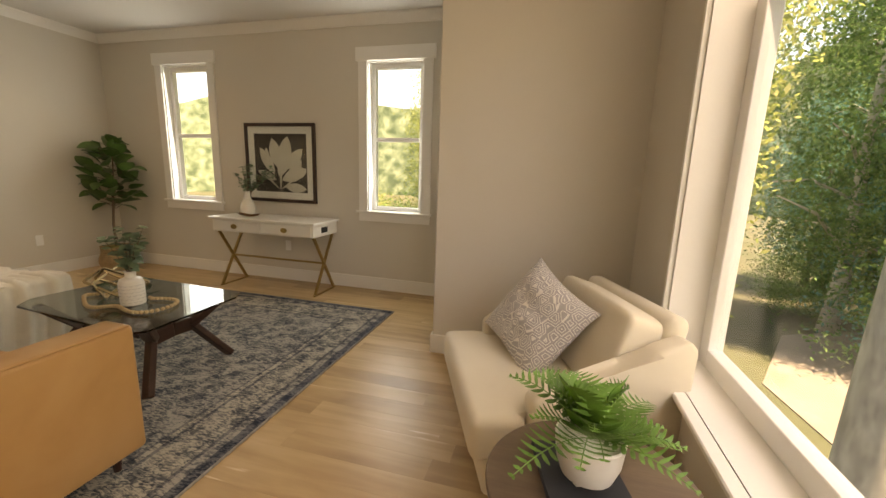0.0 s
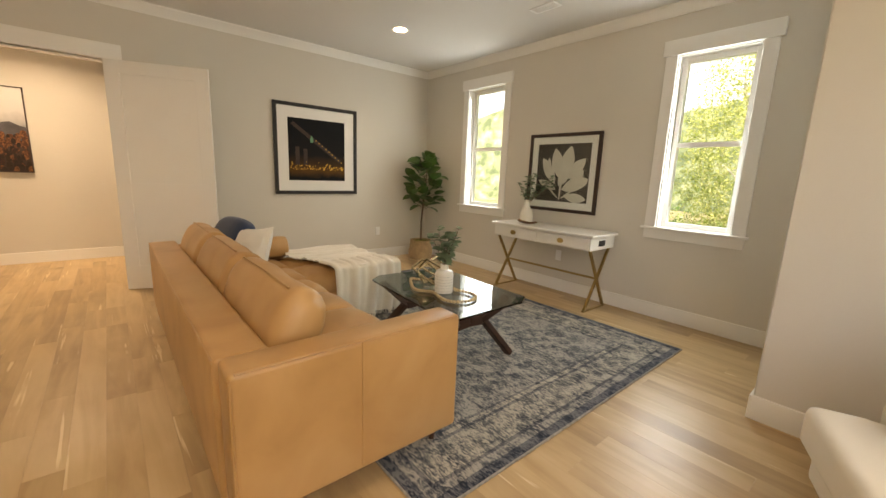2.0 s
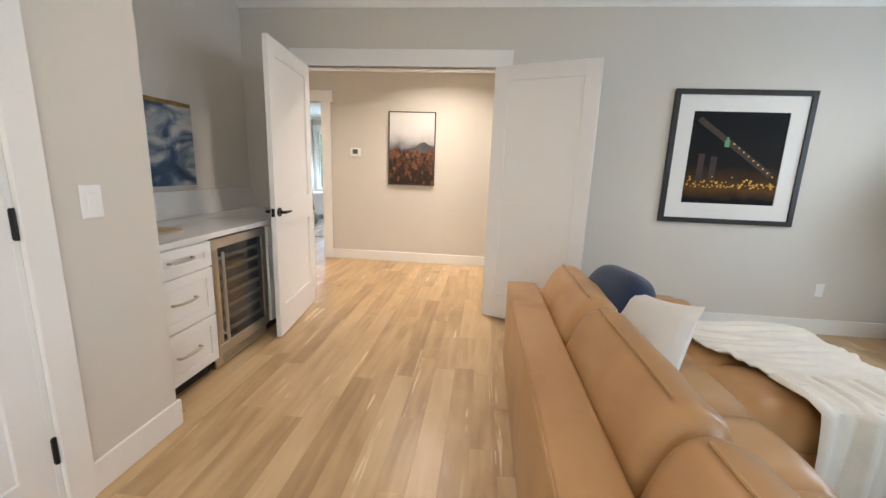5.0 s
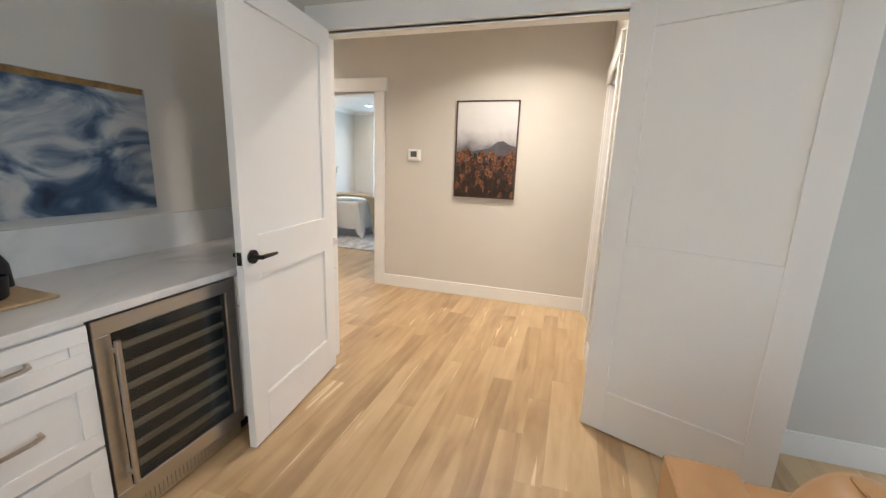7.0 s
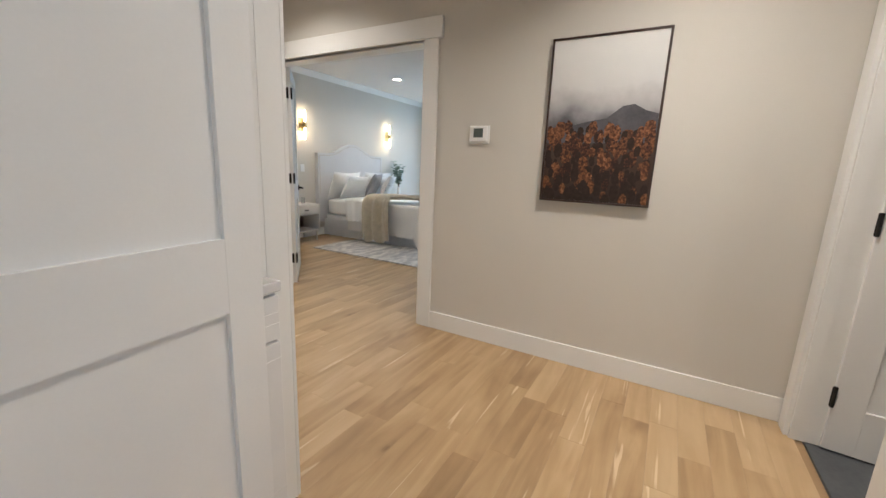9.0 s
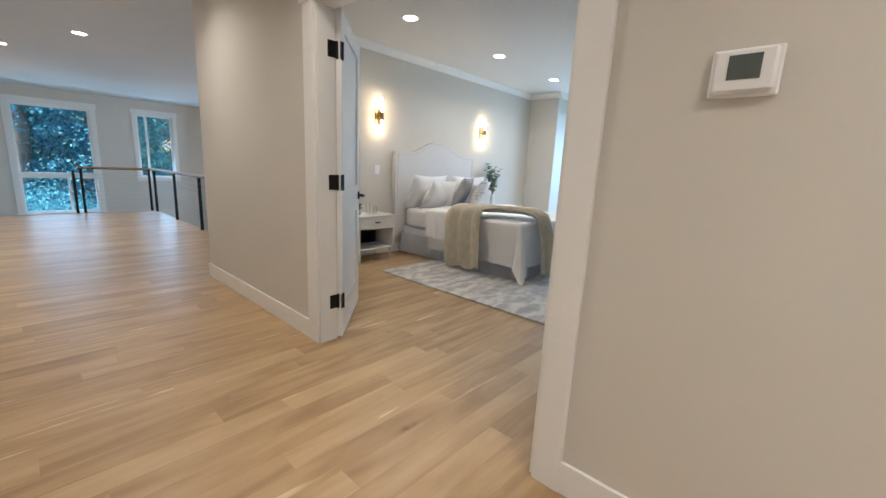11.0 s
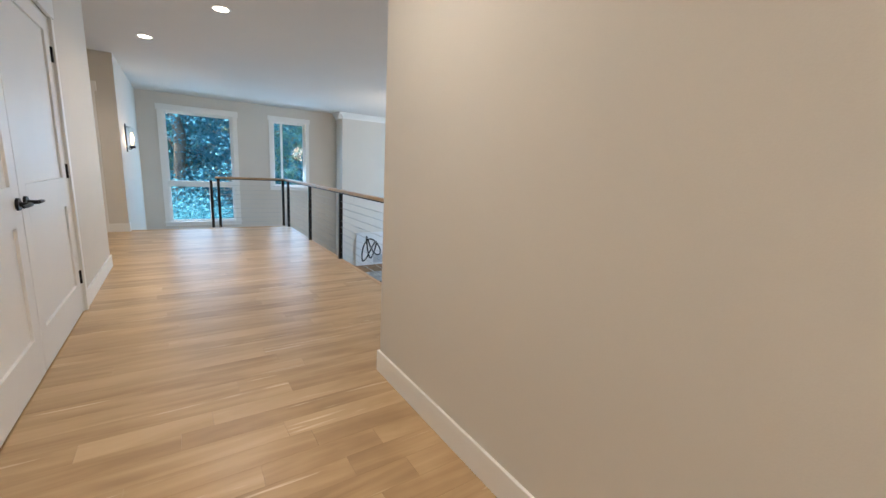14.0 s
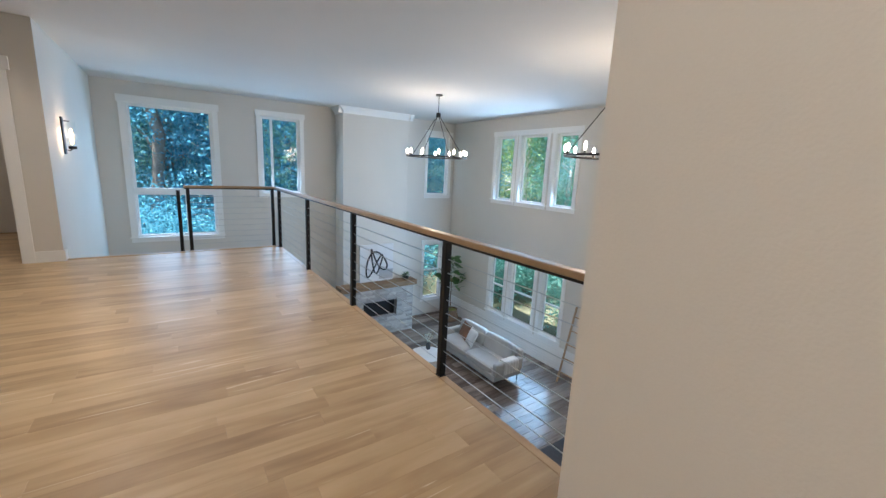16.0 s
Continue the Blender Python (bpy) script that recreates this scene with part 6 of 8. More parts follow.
for row in range(10):
    zc = 1.505 - 0.043 * row
    for i in range(14):
        y = -1.03 + 0.59 * (i + 0.5 + rnd.uniform(-0.45, 0.45)) / 14
        bm = bmesh.new()
        dark = rnd.random() < 0.18 + 0.075 * row
        clump(bm, y, zc + rnd.uniform(-0.03, 0.03), rnd.uniform(0.018, 0.040) * (0.8 if dark else 1.0), 0.0346 + 0.0006 * row + 0.00004 * i, 12)
        part("dark_tree" if dark else "rust_tree", bm, DARKT if dark else RUST, mt)
bm = bmesh.new()
hill = [(-1.036, 1.52), (-0.95, 1.56), (-0.88, 1.545), (-0.80, 1.565), (-0.70, 1.58), (-0.62, 1.645), (-0.56, 1.655), (-0.50, 1.62), (-0.434, 1.60), (-0.434, 1.44), (-1.036, 1.44)]
bm.faces.new([bm.verts.new((XH + 0.0343, y, z)) for y, z in hill])
part("hill", bm, mat("slate_hill", (0.085, 0.085, 0.095), 0.8, var=0.3, scale=9), mt, "slate grey hills")
th = thing("thermostat", (XH, -1.515, 1.42), "white wall thermostat with a small screen", "thermostat")
bm = bmesh.new()
tbox(bm, T_HW, -1.59, -0.012, 1.435, -1.44, -0.0005, 1.555, 0.004)
part("back_plate", bm, VINYL, th)
bm = bmesh.new()
tbox(bm, T_HW, -1.58, -0.030, 1.445, -1.45, -0.012, 1.55, 0.006)
part("body", bm, VINYL, th)
bm = bmesh.new()
tbox(bm, T_HW, -1.55, -0.032, 1.475, -1.48, -0.030, 1.535)
part("screen", bm, mat("lcd_screen", (0.10, 0.12, 0.11), 0.25), th, "dark screen")


def recessed(x, y, label="round recessed ceiling light, switched on"):
    root = thing("recessed_light", (x, y, CZ - 0.01), label, "ceiling light", "recessed ceiling lights")
    bm = bmesh.new()
    add_lathe(bm, [(0.062, 0.0), (0.085, -0.007), (0.088, -0.003), (0.088, 0.0)], 28, (x, y, CZ - 0.0005))
    part("trim_ring", bm, VINYL, root, smooth=True)
    bm = bmesh.new()
    add_cyl(bm, (x, y, CZ - 0.006), (x, y, CZ - 0.002), 0.064, seg=28)
    part("lens", bm, LENS, root, "glowing warm lens")


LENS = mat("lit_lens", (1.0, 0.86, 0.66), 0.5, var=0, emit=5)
# the added, unseen fill spots get a fitting as well
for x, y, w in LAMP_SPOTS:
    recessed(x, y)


def ceiling_grille(x, y, w, d, turn):
    root = thing("ceiling_vent", (x, y, CZ - 0.01), "white slatted ceiling air vent", "vent", turn=turn)
    m = pose(x, y, CZ, 0, 0, turn)
    bm = bmesh.new()
    for a in ((-w / 2, -d / 2, w / 2, -d / 2 + 0.02), (-w / 2, d / 2 - 0.02, w / 2, d / 2), (-w / 2, -d / 2 + 0.02, -w / 2 + 0.02, d / 2 - 0.02), (w / 2 - 0.02, -d / 2 + 0.02, w / 2, d / 2 - 0.02)):
        add_box(bm, a[0], a[1], -0.008, a[2], a[3], -0.0005)
    xf(bm, m)
    part("frame", bm, VINYL, root)
    bm = bmesh.new()
    add_box(bm, -w / 2 + 0.02, -d / 2 + 0.02, -0.002, w / 2 - 0.02, d / 2 - 0.02, -0.0006)
    xf(bm, m)
    part("backing", bm, mat("vent_shadow", (0.25, 0.25, 0.25), 0.8), root)
    for k in range(5):
        bm = bmesh.new()
        yy = -d / 2 + 0.03 + (d - 0.06) * k / 4
        add_box(bm, -w / 2 + 0.02, yy - 0.004, -0.007, w / 2 - 0.02, yy + 0.004, -0.002)
        xf(bm, m)
        part("slat", bm, VINYL, root)


ceiling_grille(-2.51, 3.33, 0.26, 0.12, 0)
ceiling_grille(-12.7, -4.37, 0.12, 0.30, 0)
sd = thing("smoke_detector", (-5.0, -10.3, CZ - 0.03), "round white smoke detector on the ceiling", "detector")
bm = bmesh.new()
add_lathe(bm, [(0.04, -0.035), (0.06, -0.03), (0.068, -0.012), (0.07, -0.0005)], 24, (-5.0, -10.3, CZ))
part("body", bm, VINYL, sd, smooth=True)


# ---- cable railing ----
rail = thing("cable_railing", (XV, -9, 0), "black steel cable railing with an oak handrail", "railing")
RAILW = mat("oak_handrail", (0.40, 0.26, 0.14), 0.35, var=0.15, scale=4, grain=(1, 1, 1), bscale=40)
RZ = 0.915
posts = [(-6.43, -12.08), (-6.545, -12.08), (-7.66, -12.08), (-7.72, -11.90), (-7.72, -10.36), (-7.72, -8.87), (-7.72, -7.36), (-7.72, -5.92)]
for i, (x, y) in enumerate(posts):
    bm = bmesh.new()
    h = 0.86 if i == 0 else RZ - 0.03
    add_box(bm, x - 0.022, y - 0.022, 0.0, x + 0.022, y + 0.022, h, 0.003)
    add_box(bm, x - 0.027, y - 0.027, 0.0, x + 0.027, y + 0.027, 0.006, 0.002)
    po = part("post", bm, BLACK, rail)
bm = bmesh.new()
for i in range(9):
    z = 0.09 + 0.086 * i
    add_cyl(bm, (-6.456, -12.08, z), (-6.449, -12.08, z), 0.010, seg=8)
part("cable_end", bm, NICKEL, rail, "steel cable end fittings")
CABLE = mat("steel_cable", (0.55, 0.55, 0.54), 0.35, 1.0, var=0.1)
for i in range(9):
    z = 0.09 + 0.086 * i
    for a, b in (((-6.545, -12.08), (-7.66, -12.08)), ((-7.72, -11.90), (-7.72, -5.88))):
        bm = bmesh.new()
        add_cyl(bm, (*a, z), (*b, z), 0.0028, seg=6)
        part("cable", bm, CABLE, rail)
for a, b in (((-6.50, -12.08, RZ), (-7.74, -12.08, RZ)), ((-7.72, -12.05, RZ), (-7.72, -5.87, RZ))):
    bm = bmesh.new()
    add_bar(bm, a, b, 0.062, 0.034, (0, 0, 1), 0.007)
    part("handrail", bm, RAILW, rail, "oak handrail")
    bm = bmesh.new()
    c = Vector((0, 0, -0.024))
    add_bar(bm, Vector(a) + c, Vector(b) + c, 0.044, 0.014)
    part("top_channel", bm, BLACK, rail)

# hall sconce
def tube_sconce(x, y, z):
    root = thing("wall_sconce", (x, y, z - 0.2), "bronze wall sconce with a lit glass cylinder", "wall lamp")
    bm = bmesh.new()
    add_box(bm, x - 0.018, y - 0.05, z - 0.24, x, y + 0.05, z + 0.24, 0.003)
    part("back_plate", bm, BLACK, root)
    bm = bmesh.new()
    add_tube(bm, [(x - 0.018, y, z - 0.18), (x - 0.06, y, z - 0.19), (x - 0.085, y, z - 0.16)], 0.008, 8)
    add_cyl(bm, (x - 0.085, y, z - 0.17), (x - 0.085, y, z - 0.13), 0.045, seg=20)
    add_tube(bm, [(x - 0.018, y, z + 0.19), (x - 0.085, y, z + 0.19)], 0.006, 8)
    part("arm", bm, BLACK, root)
    bm = bmesh.new()
    add_cyl(bm, (x - 0.085, y, z - 0.13), (x - 0.085, y, z + 0.18), 0.05, seg=24, caps=False)
    g = part("glass_shade", bm, PANE, root, "clear glass cylinder", smooth=True)
    g.visible_shadow = False
    bm = bmesh.new()
    add_lathe(bm, [(0.010, 0), (0.016, 0.02), (0.016, 0.17), (0.008, 0.2)], 14, (x - 0.085, y, z - 0.11))
    part("bulb", bm, mat("amber_bulb", (1.0, 0.55, 0.22), 0.5, var=0, emit=2.6), root, "glowing amber bulb", smooth=True)
    d = bpy.data.lights.new("sconce_lamp", "POINT")
    d.energy, d.color, d.shadow_soft_size = 1.5, (1.0, 0.72, 0.42), 0.04
    ob = new("sconce_lamp", d)
    ob.location = (x - 0.16, y, z)


tube_sconce(-5.22, -12.75, 1.52)
# shower room floor
bm = bmesh.new()
add_box(bm, XH, YHN + 0.06, -0.012, XHE, 2.9, 0.0025)
setting("floor_bath", bm, mat("slate_tile", (0.09, 0.095, 0.10), 0.5, var=0.2, scale=5, bump=0.2, bscale=40), "dark slate tile shower room floor", "floor")


# ---- bedroom things ----
LINEN = mat("white_linen", (0.87, 0.865, 0.85), 0.9, var=0.03, scale=4, bump=0.25, bscale=300, sheen=0.2)
QUILT = mat("white_quilt", (0.86, 0.845, 0.815), 0.9, var=0.04, scale=5, bump=0.4, bscale=120, sheen=0.2)
GREYF = mat("grey_linen", (0.33, 0.32, 0.32), 0.9, var=0.06, scale=6, bump=0.3, bscale=260, sheen=0.2)
KNIT = mat("oatmeal_knit", (0.56, 0.49, 0.37), 0.95, var=0.15, scale=14, bump=1.0, bscale=130, sheen=0.3)
SKIRT = mat("pale_grey_skirt", (0.78, 0.79, 0.81), 0.9, var=0.05, scale=5)
ASH = mat("ash_wood", (0.46, 0.30, 0.17), 0.45, var=0.15, scale=5, grain=(1, 1, 6))

br = thing("rug", (-10.2, -3.6, 0), "cream and grey mottled rug under the bed", "rug")
bm = bmesh.new()
add_box(bm, -12.35, -4.88, 0.001, -8.43, -2.35, 0.016, 0.004)
part("weave", bm, ramp_mat("mottled_wool", [(0.34, (0.35, 0.34, 0.345)), (0.46, (0.46, 0.445, 0.435)), (0.57, (0.62, 0.595, 0.555)), (0.70, (0.72, 0.695, 0.65))], 0.95, 5.5, 15, (1.0, 1.9, 1), 0.7, 0.45, 0, 0.2), br, smooth=False)

BX0, BX1, BY0, BY1 = -10.98, -9.36, -5.60, -3.62
bed = thing("bed", (-10.17, -4.6, 0), "made bed with white bedding and an upholstered headboard", "bed")
bm = bmesh.new()
n = 40
front, back = [], []
for k in range(n + 1):
    u = k / n
    x = -9.24 - 1.72 * u
    c = abs(2 * u - 1)
    z = 1.43 + (0.19 * (0.5 + 0.5 * math.cos(math.pi * min(1, c / 0.72))) if c < 0.72 else 0)
    front.append((x, z))
for y in (-5.70, -5.61):
    row = [bm.verts.new((x, y, z)) for x, z in front] + [bm.verts.new((-10.96, y, 0.25)), bm.verts.new((-9.24, y, 0.25))]
    back.append(row)
bm.faces.new(back[0])
bm.faces.new(list(reversed(back[1])))
m_ = len(back[0])
for k in range(m_):
    bm.faces.new((back[0][k], back[0][(k + 1) % m_], back[1][(k + 1) % m_], back[1][k]))
bmesh.ops.bevel(bm, geom=[e for e in bm.edges if len(e.link_faces) == 2 and e.calc_face_angle(0) > 0.6], offset=0.018, segments=3, affect="EDGES", profile=0.5)
hb = part("headboard", bm, mat("white_headboard_linen", (0.66, 0.655, 0.655), 0.9, var=0.03, bump=0.2, bscale=300), bed, "pale linen headboard with a curved top", smooth=50)
bm = bmesh.new()
stud = [(x, z - 0.035) for x, z in front[1:-1]] + [(-9.275, 1.38 - 0.03 * k) for k in range(22)] + [(-10.925, 1.38 - 0.03 * k) for k in range(22)]
for x, z in stud:
    bmesh.ops.create_icosphere(bm, subdivisions=1, radius=0.007, matrix=Matrix.Translation((x, -5.609, z)))
tagged(part("nail_head", bm, BRASS, hb, "brass nail-head trim"), kind="stuff")
box_part("box_spring", (BX0 + 0.03, BY0, 0.12, BX1 - 0.03, BY1 + 0.02, 0.39), SKIRT, bed, bevel=0.02)
bm = bmesh.new()
add_cushion(bm, BX1 - BX0, BY1 - BY0, 0.27, pose((BX0 + BX1) / 2, (BY0 + BY1) / 2, 0.52), 10, 0.16, 0.02)
part("mattress", bm, LINEN, bed, smooth=60)


def skirt(x0, y0, x1, y1, root, nx, ny):
    ln = math.hypot(x1 - x0, y1 - y0)
    b = bmesh.new()
    k = int(ln * 40)
    prev = None
    for i in range(k + 1):
        t = i / k
        w = 0.012 * math.sin(t * ln * 42) + 0.008 * noise.noise((t * 9, 3, 1))
        a = b.verts.new((x0 + (x1 - x0) * t + nx * 0.004, y0 + (y1 - y0) * t + ny * 0.004, 0.30))
        c = b.verts.new((x0 + (x1 - x0) * t + nx * (0.02 + w), y0 + (y1 - y0) * t + ny * (0.02 + w), 0.022))
        if prev:
            b.faces.new((prev[0], a, c, prev[1]))
        prev = (a, c)
    bmesh.ops.solidify(b, geom=b.faces[:], thickness=0.004)
    return part("bed_skirt", b, SKIRT, root, "gathered pale grey bed skirt", smooth=70)


skirt(BX1, BY0, BX1, BY1, bed, 1, 0)
skirt(BX1, BY1, BX0, BY1, bed, 0, 1)
skirt(BX0, BY1, BX0, BY0, bed, -1, 0)


def coverlet(u, v):
    # a sheet laid over the mattress that hangs down three sides, long at the corners
    W, Lg, drop = BX1 - BX0, 1.38, 0.50
    x = (BX0 - drop) + u * (W + 2 * drop)
    y = BY1 - Lg + v * (Lg + drop)
    z = 0.664 + 0.006 * noise.noise((u * 6, v * 6, 0.2))
    f = 0.030 * noise.noise((u * 7, v * 5, 8.0)) + 0.010 * math.sin(u * 23 + 2 * v)
    dx = max(0.0, BX0 - x, x - BX1)
    dy = max(0.0, y - BY1)
    d = math.hypot(dx, dy) if dx and dy else max(dx, dy)
    if d:
        fall = min(d, 0.63)
        px, py = min(max(x, BX0), BX1), min(y, BY1)
        ox = (1 if x > BX1 else -1) * dx / d if dx else 0
        oy = dy / d if dy else 0
        r = 0.02 + 0.10 * fall + f * min(1, fall * 5) + (0.30 * fall * (min(dx, dy) / max(dx, dy)) ** 0.45 if dx and dy else 0)
        x, y, z = px + ox * r, py + oy * r, 0.655 - fall * 0.97
    return Vector((x, y, max(0.03, z)))


cov = thing("coverlet", (-10.17, -4.3, 0.62), "white quilted coverlet hanging over the bed's foot", "bedding")
drape("cloth", coverlet, 110, 90, 0.010, QUILT, cov)


def fold_back(u, v):
    # the turned-back top of the duvet
    W, drop = BX1 - BX0 + 0.02, 0.36
    x = (BX0 - 0.01 - drop) + u * (W + 2 * drop)
    y = -5.06 + 0.42 * v + 0.02 * math.sin(u * 7)
    z = 0.690 + 0.018 * math.sin(math.pi * v) + 0.005 * noise.noise((u * 8, v * 5, 4))
    dx = max(0.0, BX0 - 0.02 - x, x - BX1 - 0.02)
    if dx:
        s = 1 if x > BX1 else -1
        x = (BX1 + 0.02 if s > 0 else BX0 - 0.02) + s * (0.03 + 0.12 * dx + 0.012 * math.sin(v * 15))
        z = 0.682 - dx
        y += 0.10 * dx
    return Vector((x, y, z))


duv = thing("duvet", (-10.17, -4.85, 0.63), "white duvet folded back below the pillows", "bedding")
drape("cloth", fold_back, 90, 24, 0.022, LINEN, duv)


def throw_path(t):
    """Middle line of the throw, its outward side and its width: up one flank, over the bed, down at the foot."""
    stops = [((BX1 + 0.13, -4.33, 0.075), (1, 0, 0), 0.58), ((BX1 + 0.11, -4.34, 0.40), (1, 0, 0.1), 0.54), ((BX1 + 0.06, -4.36, 0.675), (0.8, 0, 0.6), 0.52), ((BX1 - 0.06, -4.34, 0.725), (0, 0, 1), 0.50),
             ((-9.62, -4.22, 0.725), (0, 0, 1), 0.46), ((-9.76, -4.00, 0.725), (0, 0, 1), 0.42), ((-9.78, BY1 - 0.10, 0.722), (0, 0, 1), 0.40), ((-9.76, BY1 + 0.03, 0.66), (0, 0.7, 0.7), 0.34), ((-9.75, BY1 + 0.11, 0.40), (0, 1, 0.1), 0.32), ((-9.74, BY1 + 0.16, 0.06), (0, 1, 0), 0.36)]
    f = min(t, 0.9999) * (len(stops) - 1)
    i = int(f)
    k = f - i
    q = [Vector(stops[max(0, min(len(stops) - 1, i + j))][0]) for j in (-1, 0, 1, 2)]
    p = 0.5 * (2 * q[1] + (q[2] - q[0]) * k + (2 * q[0] - 5 * q[1] + 4 * q[2] - q[3]) * k * k + (3 * q[1] - q[0] - 3 * q[2] + q[3]) * k ** 3)
    nrm = Vector(stops[i][1]).lerp(Vector(stops[i + 1][1]), k).normalized()
    return p, nrm, stops[i][2] + (stops[i + 1][2] - stops[i][2]) * k


def throw_cloth(u, v, lift=0.0):
    p, nrm, w = throw_path(u)
    d = (throw_path(min(1, u + 0.01))[0] - throw_path(max(0, u - 0.01))[0]).normalized()
    side = d.cross(nrm).normalized()
    c = 2 * v - 1
    fold = 0.032 * math.sin(c * 8.2 + 1.4 * math.sin(u * 7)) + 0.010 * noise.noise((u * 7, v * 5, 3.0))
    wave = 0.05 * noise.noise((u * 4, 2.2, c * 0.6))
    hang = 0.034 * math.cos(c * 7.0) * max(0.0, 1 - min(u, 1 - u) / 0.12)
    q = p + side * (c * w / 2 + wave) + nrm * (0.036 + fold * (1 - 0.35 * c * c) + lift)
    return Vector((q.x, q.y, max(0.034, q.z + hang)))


kn = thing("throw_blanket", (-9.7, -4.1, 0.64), "oatmeal cable-knit throw draped across the bed", "blanket")
drape("knit_panel", throw_cloth, 150, 40, 0.014, KNIT, kn)
for i in range(7):
    bm = bmesh.new()
    v = 0.06 + 0.88 * i / 6
    add_tube(bm, [throw_cloth(k / 160, v + 0.006 * math.sin(k * 1.3), 0.010) for k in range(161)], 0.0085, 6)
    part("cable_rib", bm, KNIT, kn, "raised knitted cable", smooth=True)


def bed_pillow(x, y, z, w, h, t, rx, rz, material, label, seed):
    root = thing("pillow", (x, y, 0.62), label, "pillow", "pillows on the bed")
    b = bmesh.new()
    add_pillow(b, w, h, t, pose(x, y, z, rx, 0, rz), 14, 0.03, seed)
    part("cover", b, material, root, smooth=True)


def lattice(n, l, b):
    tc = n.new("ShaderNodeTexCoord")
    ck = n.new("ShaderNodeTexVoronoi")
    ck.feature, ck.distance = "F1", "MANHATTAN"
    ck.inputs["Scale"].default_value, ck.inputs["Randomness"].default_value = 22, 0.05
    l.new(tc.outputs["Object"], ck.inputs["Vector"])
    cr = n.new("ShaderNodeValToRGB")
    cr.color_ramp.elements[0].position, cr.color_ramp.elements[0].color = 0.30, (0.20, 0.18, 0.18, 1)
    cr.color_ramp.elements[1].position, cr.color_ramp.elements[1].color = 0.42, (0.66, 0.64, 0.62, 1)
    l.new(ck.outputs["Distance"], cr.inputs[0])
    l.new(cr.outputs[0], b.inputs["Base Color"])
    b.inputs["Roughness"].default_value = 0.9


LATT = bands("lattice_fabric", lattice)
bed_pillow(-9.68, -5.43, 0.885, 0.76, 0.52, 0.18, -20, 6, LINEN, "white bed pillow against the headboard", 1)
bed_pillow(-10.55, -5.43, 0.885, 0.76, 0.52, 0.18, -20, -4, LINEN, "white bed pillow against the headboard", 2)
bed_pillow(-9.72, -5.22, 0.86, 0.66, 0.46, 0.18, -30, 12, LINEN, "plump white bed pillow", 3)
bed_pillow(-10.45, -5.22, 0.86, 0.66, 0.46, 0.18, -30, -8, LINEN, "plump white bed pillow", 4)
bed_pillow(-10.10, -5.10, 0.895, 0.50, 0.48, 0.16, -24, 24, GREYF, "plain grey throw pillow on the bed", 5)
bed_pillow(-10.28, -4.93, 0.885, 0.50, 0.48, 0.16, -26, 34, LATT, "white throw pillow with a grey lattice pattern", 6)


def nightstand(x0, x1, y0, y1, label):
    root = thing("nightstand", ((x0 + x1) / 2, (y0 + y1) / 2, 0), label, "nightstand", "nightstands")
    box_part("top", (x0 - 0.01, y0, 0.58, x1 + 0.01, y1 + 0.01, 0.60), WHITE_LAC, root, bevel=0.003)
    bm = bmesh.new()
    add_box(bm, x0, y0, 0.16, x0 + 0.02, y1, 0.58)
    add_box(bm, x1 - 0.02, y0, 0.16, x1, y1, 0.58)
    add_box(bm, x0 + 0.02, y0, 0.16, x1 - 0.02, y1, 0.18)
    add_box(bm, x0 + 0.02, y0, 0.18, x1 - 0.02, y0 + 0.01, 0.58)
    add_box(bm, x0 + 0.02, y0 + 0.01, 0.43, x1 - 0.02, y1, 0.445)
    part("body", bm, WHITE_LAC, root)
    d = box_part("drawer", (x0 + 0.022, y1 - 0.02, 0.448, x1 - 0.022, y1 + 0.003, 0.577), WHITE_LAC, root, bevel=0.003)
    bm = bmesh.new()
    xm = (x0 + x1) / 2
    add_box(bm, xm - 0.04, y1 + 0.003, 0.505, xm + 0.04, y1 + 0.018, 0.52, 0.003)
    part("pull", bm, BLACK, d, "dark bar pull")
    for x in (x0 + 0.04, x1 - 0.04):
        for y in (y0 + 0.04, y1 - 0.04):
            bm = bmesh.new()
            add_cyl(bm, (x, y, 0.001), (x, y, 0.162), 0.011, 0.018, 10)
            part("leg", bm, WHITE_LAC, root)


nightstand(-8.98, -8.42, -5.70, -5.31, "white nightstand with one drawer beside the bed")
nightstand(-11.85, -11.25, -5.70, -5.31, "white nightstand on the far side of the bed")
tp = thing("potted_plant", (-8.52, -5.50, 0.6), "small green plant on the nightstand", "plant")
bm = bmesh.new()
add_lathe(bm, [(0.03, 0), (0.042, 0.01), (0.046, 0.06), (0.042, 0.06), (0.038, 0.02)], 18, (-8.52, -5.48, 0.601))
part("pot", bm, CERAMIC, tp, smooth=True)
bm = bmesh.new()
rp = random.Random(9)
for k in range(70):
    a, e = rp.uniform(0, 6.28), rp.uniform(0.0, 1.5)
    r = 0.065 * rp.random() ** 0.5
    leafy(bm, (-8.52 + r * math.cos(a) * math.cos(e), -5.48 + r * math.sin(a) * math.cos(e), 0.67 + r * math.sin(e)), (math.cos(a), math.sin(a), math.sin(e)), (0, 0.2, 1), 0.035, 0.025, 0.1, 3)
part("foliage", bm, LEAFG, tp, smooth=True)
for x, y, h in ((-8.70, -5.52, 0.14), (-8.76, -5.45, 0.11)):
    cn = thing("glass_candle_holder", (x, y, 0.6), "clear glass candle holder on the nightstand", "candle holder")
    bm = bmesh.new()
    add_lathe(bm, [(0.026, 0), (0.028, 0.01), (0.022, 0.05), (0.03, h), (0.027, h), (0.019, 0.05), (0.02, 0.02)], 18, (x, y, 0.601))
    part("holder", bm, glass("clear_glass", (0.92, 0.95, 0.95)), cn, smooth=True)
